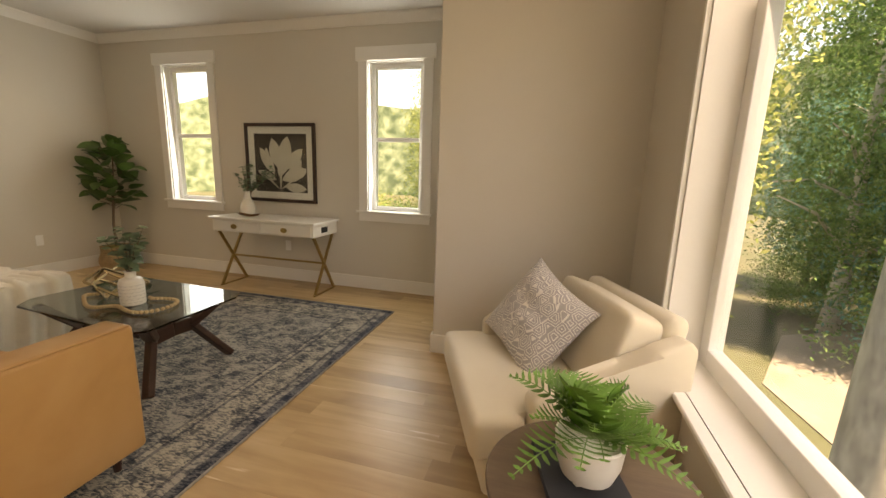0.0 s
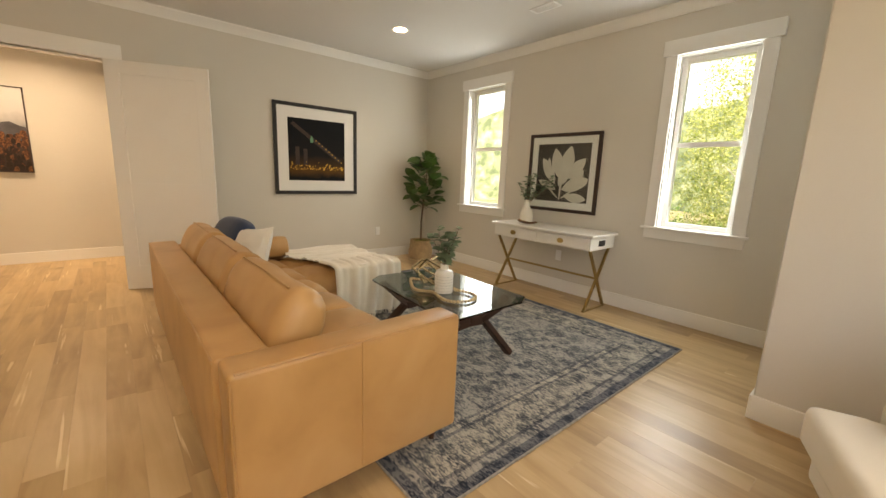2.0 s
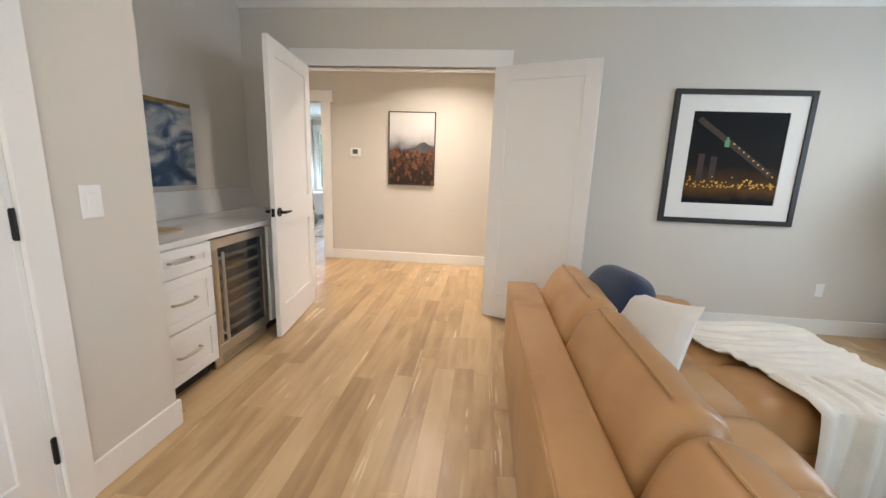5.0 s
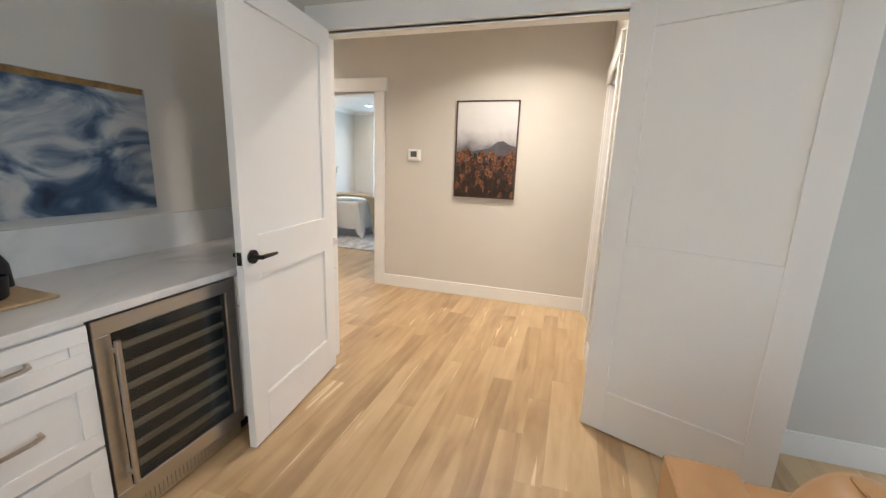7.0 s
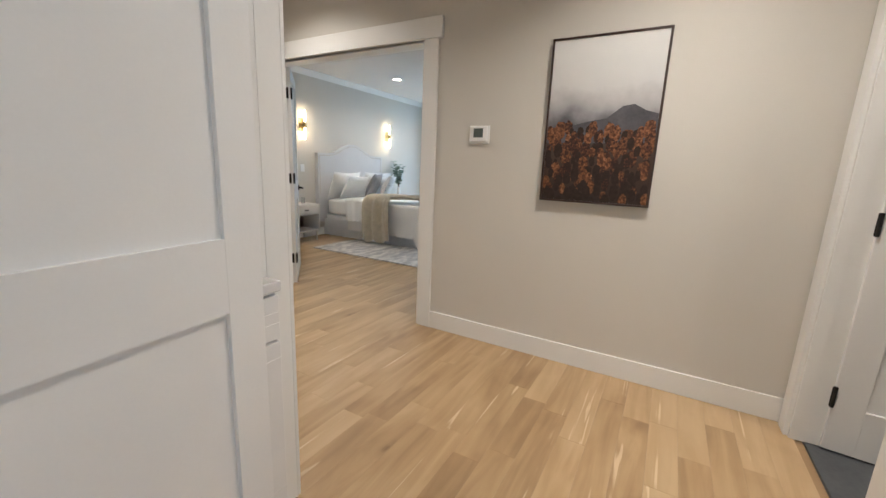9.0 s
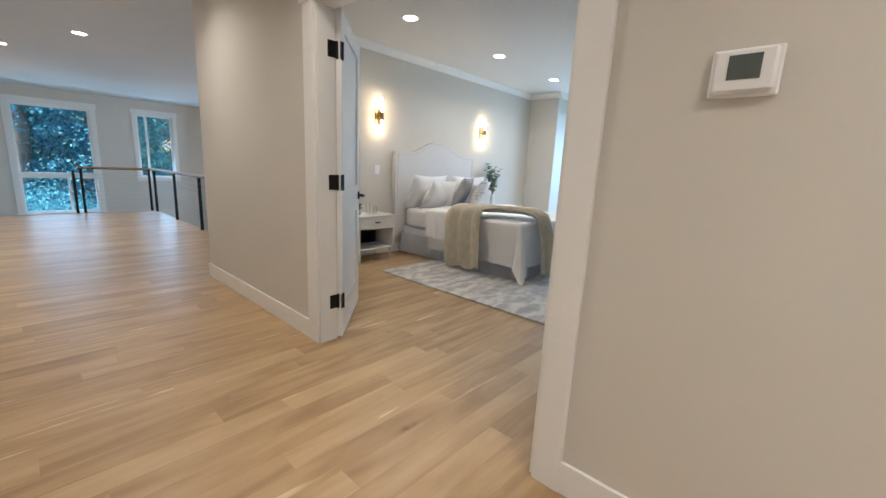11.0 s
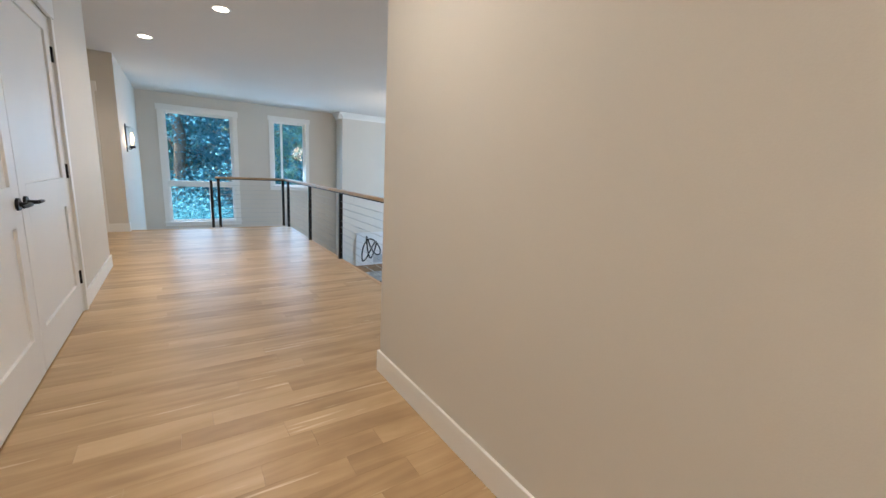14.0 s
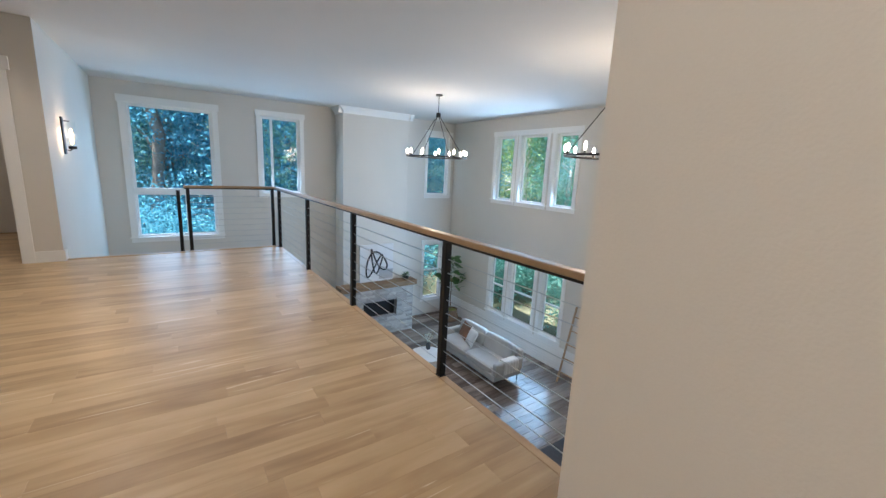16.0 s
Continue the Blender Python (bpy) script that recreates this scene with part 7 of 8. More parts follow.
vz = thing("vase", (-11.42, -5.5, 0.6), "glass vase of eucalyptus on the nightstand", "vase")
bm = bmesh.new()
add_lathe(bm, [(0.035, 0), (0.045, 0.02), (0.04, 0.14), (0.028, 0.2), (0.034, 0.22), (0.03, 0.22), (0.024, 0.2)], 20, (-11.42, -5.5, 0.601))
part("body", bm, CERAMIC, vz, smooth=True)
eucalyptus(vz, -11.42, -5.5, 0.80, 0.55, 9, 31, 0.075, 0.20)


def brass_sconce(x, z):
    y = YV
    root = thing("wall_sconce", (x, y, z - 0.2), "brass wall sconce with two lit tube bulbs", "wall lamp", "bedroom sconces")
    bm = bmesh.new()
    add_box(bm, x - 0.055, y, z - 0.10, x + 0.055, y + 0.015, z + 0.10, 0.003)
    part("back_plate", bm, BRASS, root)
    bm = bmesh.new()
    add_cyl(bm, (x, y + 0.015, z), (x, y + 0.08, z), 0.014, seg=12)
    add_cyl(bm, (x, y + 0.08, z - 0.05), (x, y + 0.08, z + 0.05), 0.026, seg=20)
    part("arm", bm, BRASS, root, smooth=True)
    for s in (1, -1):
        bm = bmesh.new()
        add_cyl(bm, (x, y + 0.08, z + s * 0.05), (x, y + 0.08, z + s * 0.22), 0.013, 0.011, seg=14)
        part("bulb", bm, BULB, root, "glowing warm tube bulb", smooth=True)
        d = bpy.data.lights.new("sconce_lamp", "POINT")
        d.energy, d.color, d.shadow_soft_size = 0.26, (1.0, 0.74, 0.40), 0.05
        ob = new("sconce_lamp", d)
        ob.location = (x, y + 0.11, z + s * 0.15)


BULB = mat("tube_bulb", (1.0, 0.80, 0.50), 0.5, var=0, emit=8)
brass_sconce(-8.98, 1.86)
brass_sconce(-11.22, 1.86)
T_BH = lambda u, d, w: (u, YV - d, w)
plate("light_switch", T_BH, -8.97, 1.17, 0.085, 0.12, "white rocker light switch by the bed", "switch")


def lounge_chair(x, y, turn, label):
    root = thing("lounge_chair", (x, y, 0), label, "armchair", "bedroom lounge chairs", turn=turn)
    m = root.matrix_world
    def add(name, bm, material, lab="", smooth=40):
        xf(bm, m)
        return part(name, bm, material, root, lab, smooth=smooth)
    bm = bmesh.new()
    add_cushion(bm, 0.62, 0.58, 0.12, pose(0.03, 0, 0.345, 0, -5, 0), 8, 0.24, 0.06)
    add("seat", bm, IVORYW, "", 80)
    bm = bmesh.new()
    add_cushion(bm, 0.11, 0.58, 0.40, pose(-0.31, 0, 0.53, 0, -16, 0), 8, 0.24, 0.05)
    add("backrest", bm, IVORYW, "", 80)
    for s in (1, -1):
        bm = bmesh.new()
        add_tube(bm, [(-0.34, s * 0.32, 0.56), (-0.1, s * 0.33, 0.575), (0.18, s * 0.33, 0.57), (0.29, s * 0.33, 0.52), (0.33, s * 0.33, 0.40), (0.31, s * 0.33, 0.2), (0.30, s * 0.33, 0.001)], [0.016, 0.017, 0.018, 0.019, 0.018, 0.016, 0.012], 10)
        add("arm_frame", bm, ASH, "bent ash arm and leg")
        bm = bmesh.new()
        add_tube(bm, [(-0.30, s * 0.31, 0.34), (-0.38, s * 0.31, 0.001)], [0.018, 0.012], 10)
        add("leg", bm, ASH)
        bm = bmesh.new()
        add_bar(bm, (-0.32, s * 0.30, 0.29), (0.31, s * 0.31, 0.30), 0.03, 0.05, (0, 0, 1), 0.006)
        add("rail", bm, ASH)
    bm = bmesh.new()
    add_bar(bm, (0.29, -0.30, 0.30), (0.29, 0.30, 0.30), 0.03, 0.06, (0, 0, 1), 0.006)
    add("rail", bm, ASH)
    pl = thing("throw_pillow", tuple(m @ Vector((-0.12, 0, 0.45))), "white throw pillow with dark starburst print", "pillow", "lounge chair pillows")
    pm = m @ pose(-0.16, 0, 0.575, -16, 0, 90)
    bm = bmesh.new()
    add_pillow(bm, 0.44, 0.34, 0.12, pm, 12, 0.01, 2)
    cov_ = part("cover", bm, WHITE_FAB, pl, smooth=True)
    print_mat = bpy.data.materials.get("charcoal_print") or mat("charcoal_print", (0.06, 0.065, 0.09), 0.9)
    for cx_, cz_ in ((0, 0), (-0.13, 0.12), (0.13, 0.12), (-0.13, -0.12), (0.13, -0.12)):
        bm = bmesh.new()
        for k in range(8):
            a = k * math.pi / 4
            ps = []
            for t, wv in ((0.012, 0.004), (0.045, 0.010), (0.072, 0.0)):
                for sg in ((1, -1) if wv else (1,)):
                    px, pz = cx_ + t * math.cos(a) - sg * wv * math.sin(a), cz_ + t * math.sin(a) + sg * wv * math.cos(a)
                    ee = max(0.0, (1 - (px / 0.2) ** 2) * (1 - (pz / 0.19) ** 2))
                    ps.append(pm @ Vector((px, -(0.06 * ee ** 0.42 + 0.006), pz)))
            vv = [bm.verts.new(p) for p in (ps[0], ps[2], ps[4], ps[3], ps[1])]
            bm.faces.new(vv)
        part("starburst", bm, print_mat, cov_, "dark starburst print")


IVORYW = mat("white_boucle", (0.72, 0.70, 0.66), 0.95, var=0.05, scale=20, bump=0.8, bscale=160)
lounge_chair(-12.78, -3.90, 16, "ash lounge chair with white cushions by the window")
lounge_chair(-12.66, -2.80, -16, "ash lounge chair with white cushions by the window")
dt = thing("drum_table", (-13.0, -3.30, 0), "pale drum side table between the chairs", "table")
bm = bmesh.new()
add_lathe(bm, [(0.185, 0), (0.19, 0.006), (0.19, 0.424), (0.2, 0.428), (0.2, 0.446), (0.0, 0.448)], 36, (-12.98, -3.32, 0.001))
bmesh.ops.remove_doubles(bm, verts=bm.verts, dist=0.0005)
part("drum", bm, mat("pale_plaster", (0.60, 0.585, 0.56), 0.7, var=0.08, scale=6, grain=(1, 1, 8)), dt, smooth=30)
pp = thing("potted_plant", (-12.98, -3.32, 0.45), "spiky green plant in a white pot", "plant")
bm = bmesh.new()
add_lathe(bm, [(0.07, 0), (0.085, 0.01), (0.10, 0.15), (0.095, 0.15), (0.08, 0.03)], 24, (-12.98, -3.32, 0.451))
part("pot", bm, CERAMIC, pp, smooth=True)
bm = bmesh.new()
for k in range(46):
    a, e = rp.uniform(0, 6.28), rp.uniform(0.35, 1.45)
    leafy(bm, (-12.98, -3.32, 0.57), (math.cos(a) * math.cos(e), math.sin(a) * math.cos(e), math.sin(e)), (0.1, 0.1, 1), rp.uniform(0.2, 0.3), 0.022, 0.2, 6, 0.35)
part("foliage", bm, mat("bright_spiky_leaf", (0.05, 0.16, 0.035), 0.45, var=0.3, scale=9), pp, smooth=True)


# ---- great room below ----
GREYSOFA = mat("light_grey_upholstery", (0.46, 0.45, 0.43), 0.9, var=0.05, scale=5, bump=0.3, bscale=200)
STONE = [mat("ledger_stone_%d" % i, c, 0.85, var=0.15, scale=9, bump=0.6, bscale=60) for i, c in enumerate(((0.42, 0.40, 0.375), (0.50, 0.48, 0.45), (0.34, 0.325, 0.31)))]
gs = thing("grey_sofa", (-12.2, -12.2, GZ), "light grey tufted sofa on thin metal legs", "sofa")
Z0 = GZ + 0.006


def gbox(name, d, bevel, root, material, seg=3):
    bm = bmesh.new()
    add_box(bm, d[0], d[1], Z0 + d[2], d[3], d[4], Z0 + d[5], bevel, seg)
    return part(name, bm, material, root, smooth=50)


gbox("base", (-12.62, -13.25, 0.16, -11.80, -11.10, 0.30), 0.02, gs, GREYSOFA)
for y0, y1 in ((-13.15, -12.18), (-12.17, -11.22)):
    bm = bmesh.new()
    add_cushion(bm, 0.66, y1 - y0, 0.17, pose(-12.12, (y0 + y1) / 2, Z0 + 0.38), 8, 0.25, 0.06)
    part("seat_cushion", bm, GREYSOFA, gs, smooth=80)
    bm = bmesh.new()
    add_cushion(bm, 0.17, y1 - y0, 0.42, pose(-12.46, (y0 + y1) / 2, Z0 + 0.62, 0, -12, 0), 8, 0.3, 0.05)
    part("back_cushion", bm, GREYSOFA, gs, smooth=80)
gbox("backrest", (-12.66, -13.25, 0.28, -12.55, -11.10, 0.74), 0.03, gs, GREYSOFA)
for y0, y1 in ((-11.20, -11.06), (-13.30, -13.16)):
    gbox("armrest", (-12.62, y0, 0.28, -11.80, y1, 0.58), 0.05, gs, GREYSOFA)
for x, y in ((-11.86, -11.16), (-12.56, -11.16), (-11.86, -13.2), (-12.56, -13.2)):
    bm = bmesh.new()
    add_cyl(bm, (x, y, Z0), (x, y, Z0 + 0.165), 0.012, seg=10)
    part("leg", bm, BLACK, gs)
for x, y, mt_, lab, rz in ((-12.25, -12.75, mat("rust_fabric", (0.20, 0.10, 0.06), 0.9, var=0.1), "brown throw pillow on the grey sofa", 75), (-12.15, -12.35, WHITE_FAB, "white throw pillow on the grey sofa", 70)):
    pl = thing("throw_pillow", (x, y, Z0 + 0.47), lab, "pillow")
    bm = bmesh.new()
    add_pillow(bm, 0.44, 0.42, 0.14, pose(x, y, Z0 + 0.66, -24, 0, rz), 12, 0.02, 3)
    part("cover", bm, mt_, pl, smooth=True)
bl = thing("throw_blanket", (-12.1, -11.1, Z0 + 0.5), "white throw over the grey sofa's arm", "blanket")
drape("cloth", lambda u, v: Vector((-12.45 + 0.42 * u, (-11.22 + 0.14 * min(1, v * 3 - 1) if 0.33 < v < 0.67 else (-11.23 if v <= 0.33 else -11.04)) + 0.006 * math.sin(u * 30), Z0 + (0.595 if 0.33 <= v <= 0.67 else 0.595 - (0.33 - v if v < 0.33 else v - 0.67) * 0.9))), 30, 24, 0.01, WHITE_FAB, bl)

fp = thing("fireplace", (-10.87, -15.0, GZ), "pale stone fireplace with a dark firebox", "fireplace")
FYF = CY + 0.30
bm = bmesh.new()
for a in ((-11.92, 0, -11.40, 1.36), (-10.40, 0, -9.80, 1.36), (-11.40, 0.98, -10.40, 1.36), (-11.40, 0, -10.40, 0.52)):
    add_box(bm, a[0], CY, Z0 + a[1], a[2], FYF - 0.02, Z0 + a[3])
part("surround", bm, STONE[2], fp)
box_part("firebox", (-11.40, CY, Z0 + 0.52, -10.40, FYF - 0.16, Z0 + 0.98), mat("firebox_black", (0.006, 0.006, 0.006), 0.5), fp)
rs = random.Random(14)
z = 0.0
course = []
while z < 1.34:
    h = rs.choice((0.06, 0.075, 0.09))
    h = min(h, 1.36 - z)
    x = -11.92
    while x < -9.82:
        ln = min(rs.uniform(0.18, 0.45), -9.80 - x)
        if ln > 0.03:
            for x0, x1 in ([(x, x + ln)] if z + h <= 0.52 or z >= 0.98 or x + ln < -11.40 or x > -10.40 else [(x, min(x + ln, -11.40)), (max(x, -10.40), x + ln)]):
                if x1 - x0 > 0.03:
                    course.append((x0, x1, z, z + h))
        x += ln
    z += h
for x0, x1, a, b in course:
    box_part("stone", (x0 + 0.002, FYF - 0.022, Z0 + a + 0.002, x1 - 0.002, FYF + rs.uniform(-0.004, 0.014), Z0 + b - 0.002), rs.choice(STONE), fp)
mn = thing("mantel", (-10.87, -14.95, Z0 + 1.36), "rough brown wooden mantel beam", "mantel")
box_part("beam", (-12.0, CY + 0.001, Z0 + 1.362, -9.74, FYF + 0.09, Z0 + 1.50), mat("rustic_beam", (0.25, 0.155, 0.085), 0.7, var=0.35, scale=4, grain=(1, 8, 8), bump=0.5, bscale=30), mn, bevel=0.008)
ab = thing("abstract_canvas", (-10.9, -15.1, Z0 + 1.5), "white canvas with black looping brush lines", "painting")
AZ = Z0 + 1.502
box_part("canvas", (-11.38, CY + 0.03, AZ, -10.38, CY + 0.065, AZ + 1.04), mat("white_canvas", (0.70, 0.69, 0.68), 0.85, var=0.04), ab, bevel=0.003)
bm = bmesh.new()
add_box(bm, -11.37, CY + 0.0655, AZ + 0.05, -10.95, CY + 0.0665, AZ + 0.32)
part("grey_patch", bm, mat("grey_wash", (0.42, 0.41, 0.41), 0.85, var=0.1), ab, "grey wash patch")
bm = bmesh.new()
add_tube(bm, [(-10.88 + 0.34 * math.sin(2 * t) * (0.7 + 0.3 * math.cos(t)), CY + 0.066, AZ + 0.53 + 0.40 * math.cos(3 * t) * (0.75 + 0.25 * math.sin(2 * t))) for t in [k / 90 * 2 * math.pi for k in range(90)]], 0.022, 6, True)
part("brush_line", bm, BLACKM, ab, "black brush loops", smooth=True)
bw = thing("bowl_of_greenery", (-11.7, -14.95, Z0 + 1.5), "bowl with green plant on the mantel", "bowl")
bm = bmesh.new()
add_lathe(bm, [(0.05, 0), (0.09, 0.04), (0.10, 0.09), (0.09, 0.09), (0.05, 0.02)], 20, (-11.7, -14.93, Z0 + 1.502))
part("bowl", bm, BLACKM, bw, smooth=True)
bm = bmesh.new()
for k in range(60):
    a, e = rs.uniform(0, 6.28), rs.uniform(0, 1.5)
    r = 0.11 * rs.random() ** 0.5
    leafy(bm, (-11.7 + r * math.cos(a) * math.cos(e), -14.93 + r * math.sin(a) * math.cos(e), Z0 + 1.60 + r * math.sin(e)), (math.cos(a), math.sin(a), math.sin(e)), (0, .2, 1), 0.06, 0.035, 0.1, 3)
part("foliage", bm, LEAFG, bw, smooth=True)
fig_tree(-13.30, -14.85, GZ + 0.006, "tall fiddle-leaf fig in a basket by the windows", scale=1.35, seed=6, crown_z=(0.75, 1.45), n=44, rad=0.30, basket=mat("brown_basket", (0.20, 0.12, 0.07), 0.9, var=0.25, scale=20))
ct2 = thing("coffee_table", (-11.1, -12.7, GZ), "round white coffee table in the great room", "table")
bm = bmesh.new()
add_lathe(bm, [(0.36, 0), (0.36, 0.36), (0.40, 0.36), (0.40, 0.40), (0.0, 0.40)], 40, (-11.0, -12.55, Z0))
bmesh.ops.remove_doubles(bm, verts=bm.verts, dist=0.0005)
part("drum", bm, mat("white_table", (0.66, 0.65, 0.63), 0.5, var=0.05), ct2, smooth=30)
fv = thing("vase", (-11.1, -12.8, Z0 + 0.4), "dark glass vase of white flowers", "vase")
bm = bmesh.new()
add_lathe(bm, [(0.04, 0), (0.06, 0.03), (0.055, 0.12), (0.03, 0.17), (0.04, 0.19), (0.033, 0.19)], 18, (-11.15, -12.75, Z0 + 0.401))
part("body", bm, mat("smoky_glass", (0.05, 0.055, 0.065), 0.08, coat=0.5), fv, smooth=True)
for k, (dx, dy, dz) in enumerate(((-0.05, 0.05, 0.12), (0.05, -0.03, 0.13), (0.0, -0.08, 0.10), (-0.02, 0.0, 0.16), (0.06, 0.06, 0.10))):
    bm = bmesh.new()
    c = Vector((-11.15 + dx, -12.75 + dy, Z0 + 0.59 + dz))
    for i in range(22):
        a, e = i * 2.4, 0.2 + 1.2 * i / 22
        leafy(bm, c, (math.cos(a) * math.cos(e), math.sin(a) * math.cos(e), math.sin(e)), (0, 0, 1), 0.06, 0.05, 0.3, 3, -0.3)
    add_tube(bm, [(-11.15, -12.75, Z0 + 0.5), c], 0.004, 5)
    part("blossom", bm, mat("white_petal", (0.75, 0.74, 0.68), 0.8), fv, smooth=True)
ld = thing("blanket_ladder", (-13.5, -10.4, GZ), "wooden blanket ladder leaning on the wall", "ladder")
for y in (-10.62, -10.18):
    bm = bmesh.new()
    add_bar(bm, (-13.30, y, Z0), (-13.72, y, Z0 + 1.75), 0.04, 0.03, (0, 1, 0), 0.004)
    part("side_rail", bm, ASH, ld)
for k in range(5):
    t = 0.14 + 0.18 * k
    bm = bmesh.new()
    add_cyl(bm, (-13.30 - 0.42 * t, -10.62, Z0 + 1.75 * t), (-13.30 - 0.42 * t, -10.18, Z0 + 1.75 * t), 0.014, seg=10)
    part("rung", bm, ASH, ld)
dm = thing("doormat", (-11.5, -8.9, GZ), "dark grey mat on the great room floor", "mat")
box_part("weave", (-12.1, -9.25, Z0, -11.0, -8.45, Z0 + 0.012), mat("charcoal_mat", (0.06, 0.06, 0.065), 0.95, var=0.2, scale=20), dm)
# wainscot band on the west wall
bm = bmesh.new()
for k in range(9):
    add_box(bm, GX, GY, Z0 + 0.066 * k, GX + 0.012, YV - 0.15, Z0 + 0.066 * k + 0.062)
setting("trim_shiplap", bm, TRIM, "white painted board wainscot", "trim")


def chandelier(x, y, label):
    root = thing("ring_chandelier", (x, y, CZ - 1.2), label, "chandelier", "ring chandeliers")
    zr, R = 1.56, 0.58
    bm = bmesh.new()
    add_cyl(bm, (x, y, CZ - 0.025), (x, y, CZ - 0.001), 0.065, seg=24)
    part("canopy", bm, BLACK, root)
    bm = bmesh.new()
    add_cyl(bm, (x, y, CZ - 0.35), (x, y, CZ - 0.02), 0.007, seg=8)
    add_cyl(bm, (x, y, CZ - 0.42), (x, y, CZ - 0.34), 0.045, seg=20)
    part("stem", bm, BLACK, root)
    bm = bmesh.new()
    add_tube(bm, [(x + R * math.cos(k * math.pi / 32), y + R * math.sin(k * math.pi / 32), zr) for k in range(64)], 0.014, 8, True)
    part("ring", bm, BLACK, root, smooth=True)
    for k in range(4):
        a = k * math.pi / 2 + 0.5
        bm = bmesh.new()
        add_cyl(bm, (x + 0.03 * math.cos(a), y + 0.03 * math.sin(a), CZ - 0.40), (x + R * math.cos(a), y + R * math.sin(a), zr), 0.006, seg=6)
        part("rod", bm, BLACK, root)
    for k in range(12):
        a = k * math.pi / 6
        px, py = x + R * math.cos(a), y + R * math.sin(a)
        bm = bmesh.new()
        add_cyl(bm, (px, py, zr), (px, py, zr + 0.045), 0.016, seg=10)
        so = part("socket", bm, BLACK, root)
        bm = bmesh.new()
        add_lathe(bm, [(0.008, 0), (0.017, 0.035), (0.019, 0.055), (0.012, 0.082), (0.003, 0.095)], 12, (px, py, zr + 0.045))
        part("bulb", bm, CBULB, so, "glowing warm bulb", smooth=True)
    d = bpy.data.lights.new("chandelier_lamp", "POINT")
    d.energy, d.color, d.shadow_soft_size = 9, (1.0, 0.82, 0.6), 0.3
    ob = new("chandelier_lamp", d)
    ob.location = (x, y, zr + 0.12)


CBULB = mat("chandelier_bulb", (1.0, 0.88, 0.70), 0.5, var=0, emit=6)
chandelier(-10.73, -12.1, "black ring chandelier with twelve lit bulbs")
chandelier(-10.73, -8.25, "black ring chandelier with twelve lit bulbs")


# ---- outdoors ----
GROUNDZ = -3.75
bm = bmesh.new()
add_box(bm, -700, -700, GROUNDZ - 0.5, 700, 700, GROUNDZ)
setting("ground", bm, ramp_mat("forest_ground", [(0.3, (0.05, 0.06, 0.025)), (0.5, (0.075, 0.08, 0.045)), (0.75, (0.12, 0.11, 0.07))], 0.95, 0.35, 9, None, 0.3), "mossy forest ground with dry leaves", "ground")
bm = bmesh.new()
pts = [(9.0, -12), (8.2, 0), (7.4, 8), (7.2, 11), (9.5, 15), (18, 19)]
top = [(bm.verts.new((x - 1.4, y + 0.3, GROUNDZ + 0.03)), bm.verts.new((x + 1.4, y - 0.3, GROUNDZ + 0.03))) for x, y in pts]
low = [tuple(bm.verts.new((v.co.x, v.co.y, GROUNDZ - 0.1)) for v in p) for p in top]
for k in range(len(pts) - 1):
    bm.faces.new((top[k][0], top[k][1], top[k + 1][1], top[k + 1][0]))
    bm.faces.new((low[k][0], low[k + 1][0], low[k + 1][1], low[k][1]))
    for e in (0, 1):
        bm.faces.new((top[k][e], top[k + 1][e], low[k + 1][e], low[k][e]))
for k in (0, -1):
    bm.faces.new((top[k][0], top[k][1], low[k][1], low[k][0]))
bmesh.ops.recalc_face_normals(bm, faces=bm.faces)
setting("pavement", bm, mat("pale_gravel", (0.20, 0.175, 0.15), 0.9, var=0.25, scale=1.2, bump=0.5, bscale=30), "pale gravel path below the window", "pavement")

# Second and fourth sets have cool, bluish sky-lit shade mixed into the leaf colour.
LEAVES = [ramp_mat("forest_leaf_%d" % i, [(0.2, a), (0.5, b), (0.85, c)], 0.6, 3.0, 3, None, 0, 0, 0.5) for i, (a, b, c) in enumerate((
    ((0.06, 0.14, 0.05), (0.14, 0.26, 0.09), (0.26, 0.37, 0.14)),
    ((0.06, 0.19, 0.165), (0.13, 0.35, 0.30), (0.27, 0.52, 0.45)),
    ((0.16, 0.23, 0.06), (0.36, 0.42, 0.14), (0.56, 0.56, 0.27)),
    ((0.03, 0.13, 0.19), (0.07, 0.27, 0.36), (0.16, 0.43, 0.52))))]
for m in LEAVES:
    n, l = m.node_tree.nodes, m.node_tree.links
    b = n["Principled BSDF"]
    b.inputs["Specular IOR Level"].default_value = 0.05
    b.inputs["Roughness"].default_value = 0.9
    tl, mx = n.new("ShaderNodeBsdfTranslucent"), n.new("ShaderNodeMixShader")
    mx.inputs[0].default_value = 0.45
    l.new(b.inputs["Base Color"].links[0].from_socket, tl.inputs["Color"])
    l.new(b.outputs[0], mx.inputs[1])
    l.new(tl.outputs[0], mx.inputs[2])
    l.new(mx.outputs[0], n["Material Output"].inputs[0])
TREEBARK = mat("forest_bark", (0.17, 0.14, 0.11), 0.95, var=0.35, scale=5, bump=0.8, bscale=25)
PALEBARK = mat("alder_bark", (0.50, 0.47, 0.42), 0.9, var=0.3, scale=6, bump=0.5, bscale=25)


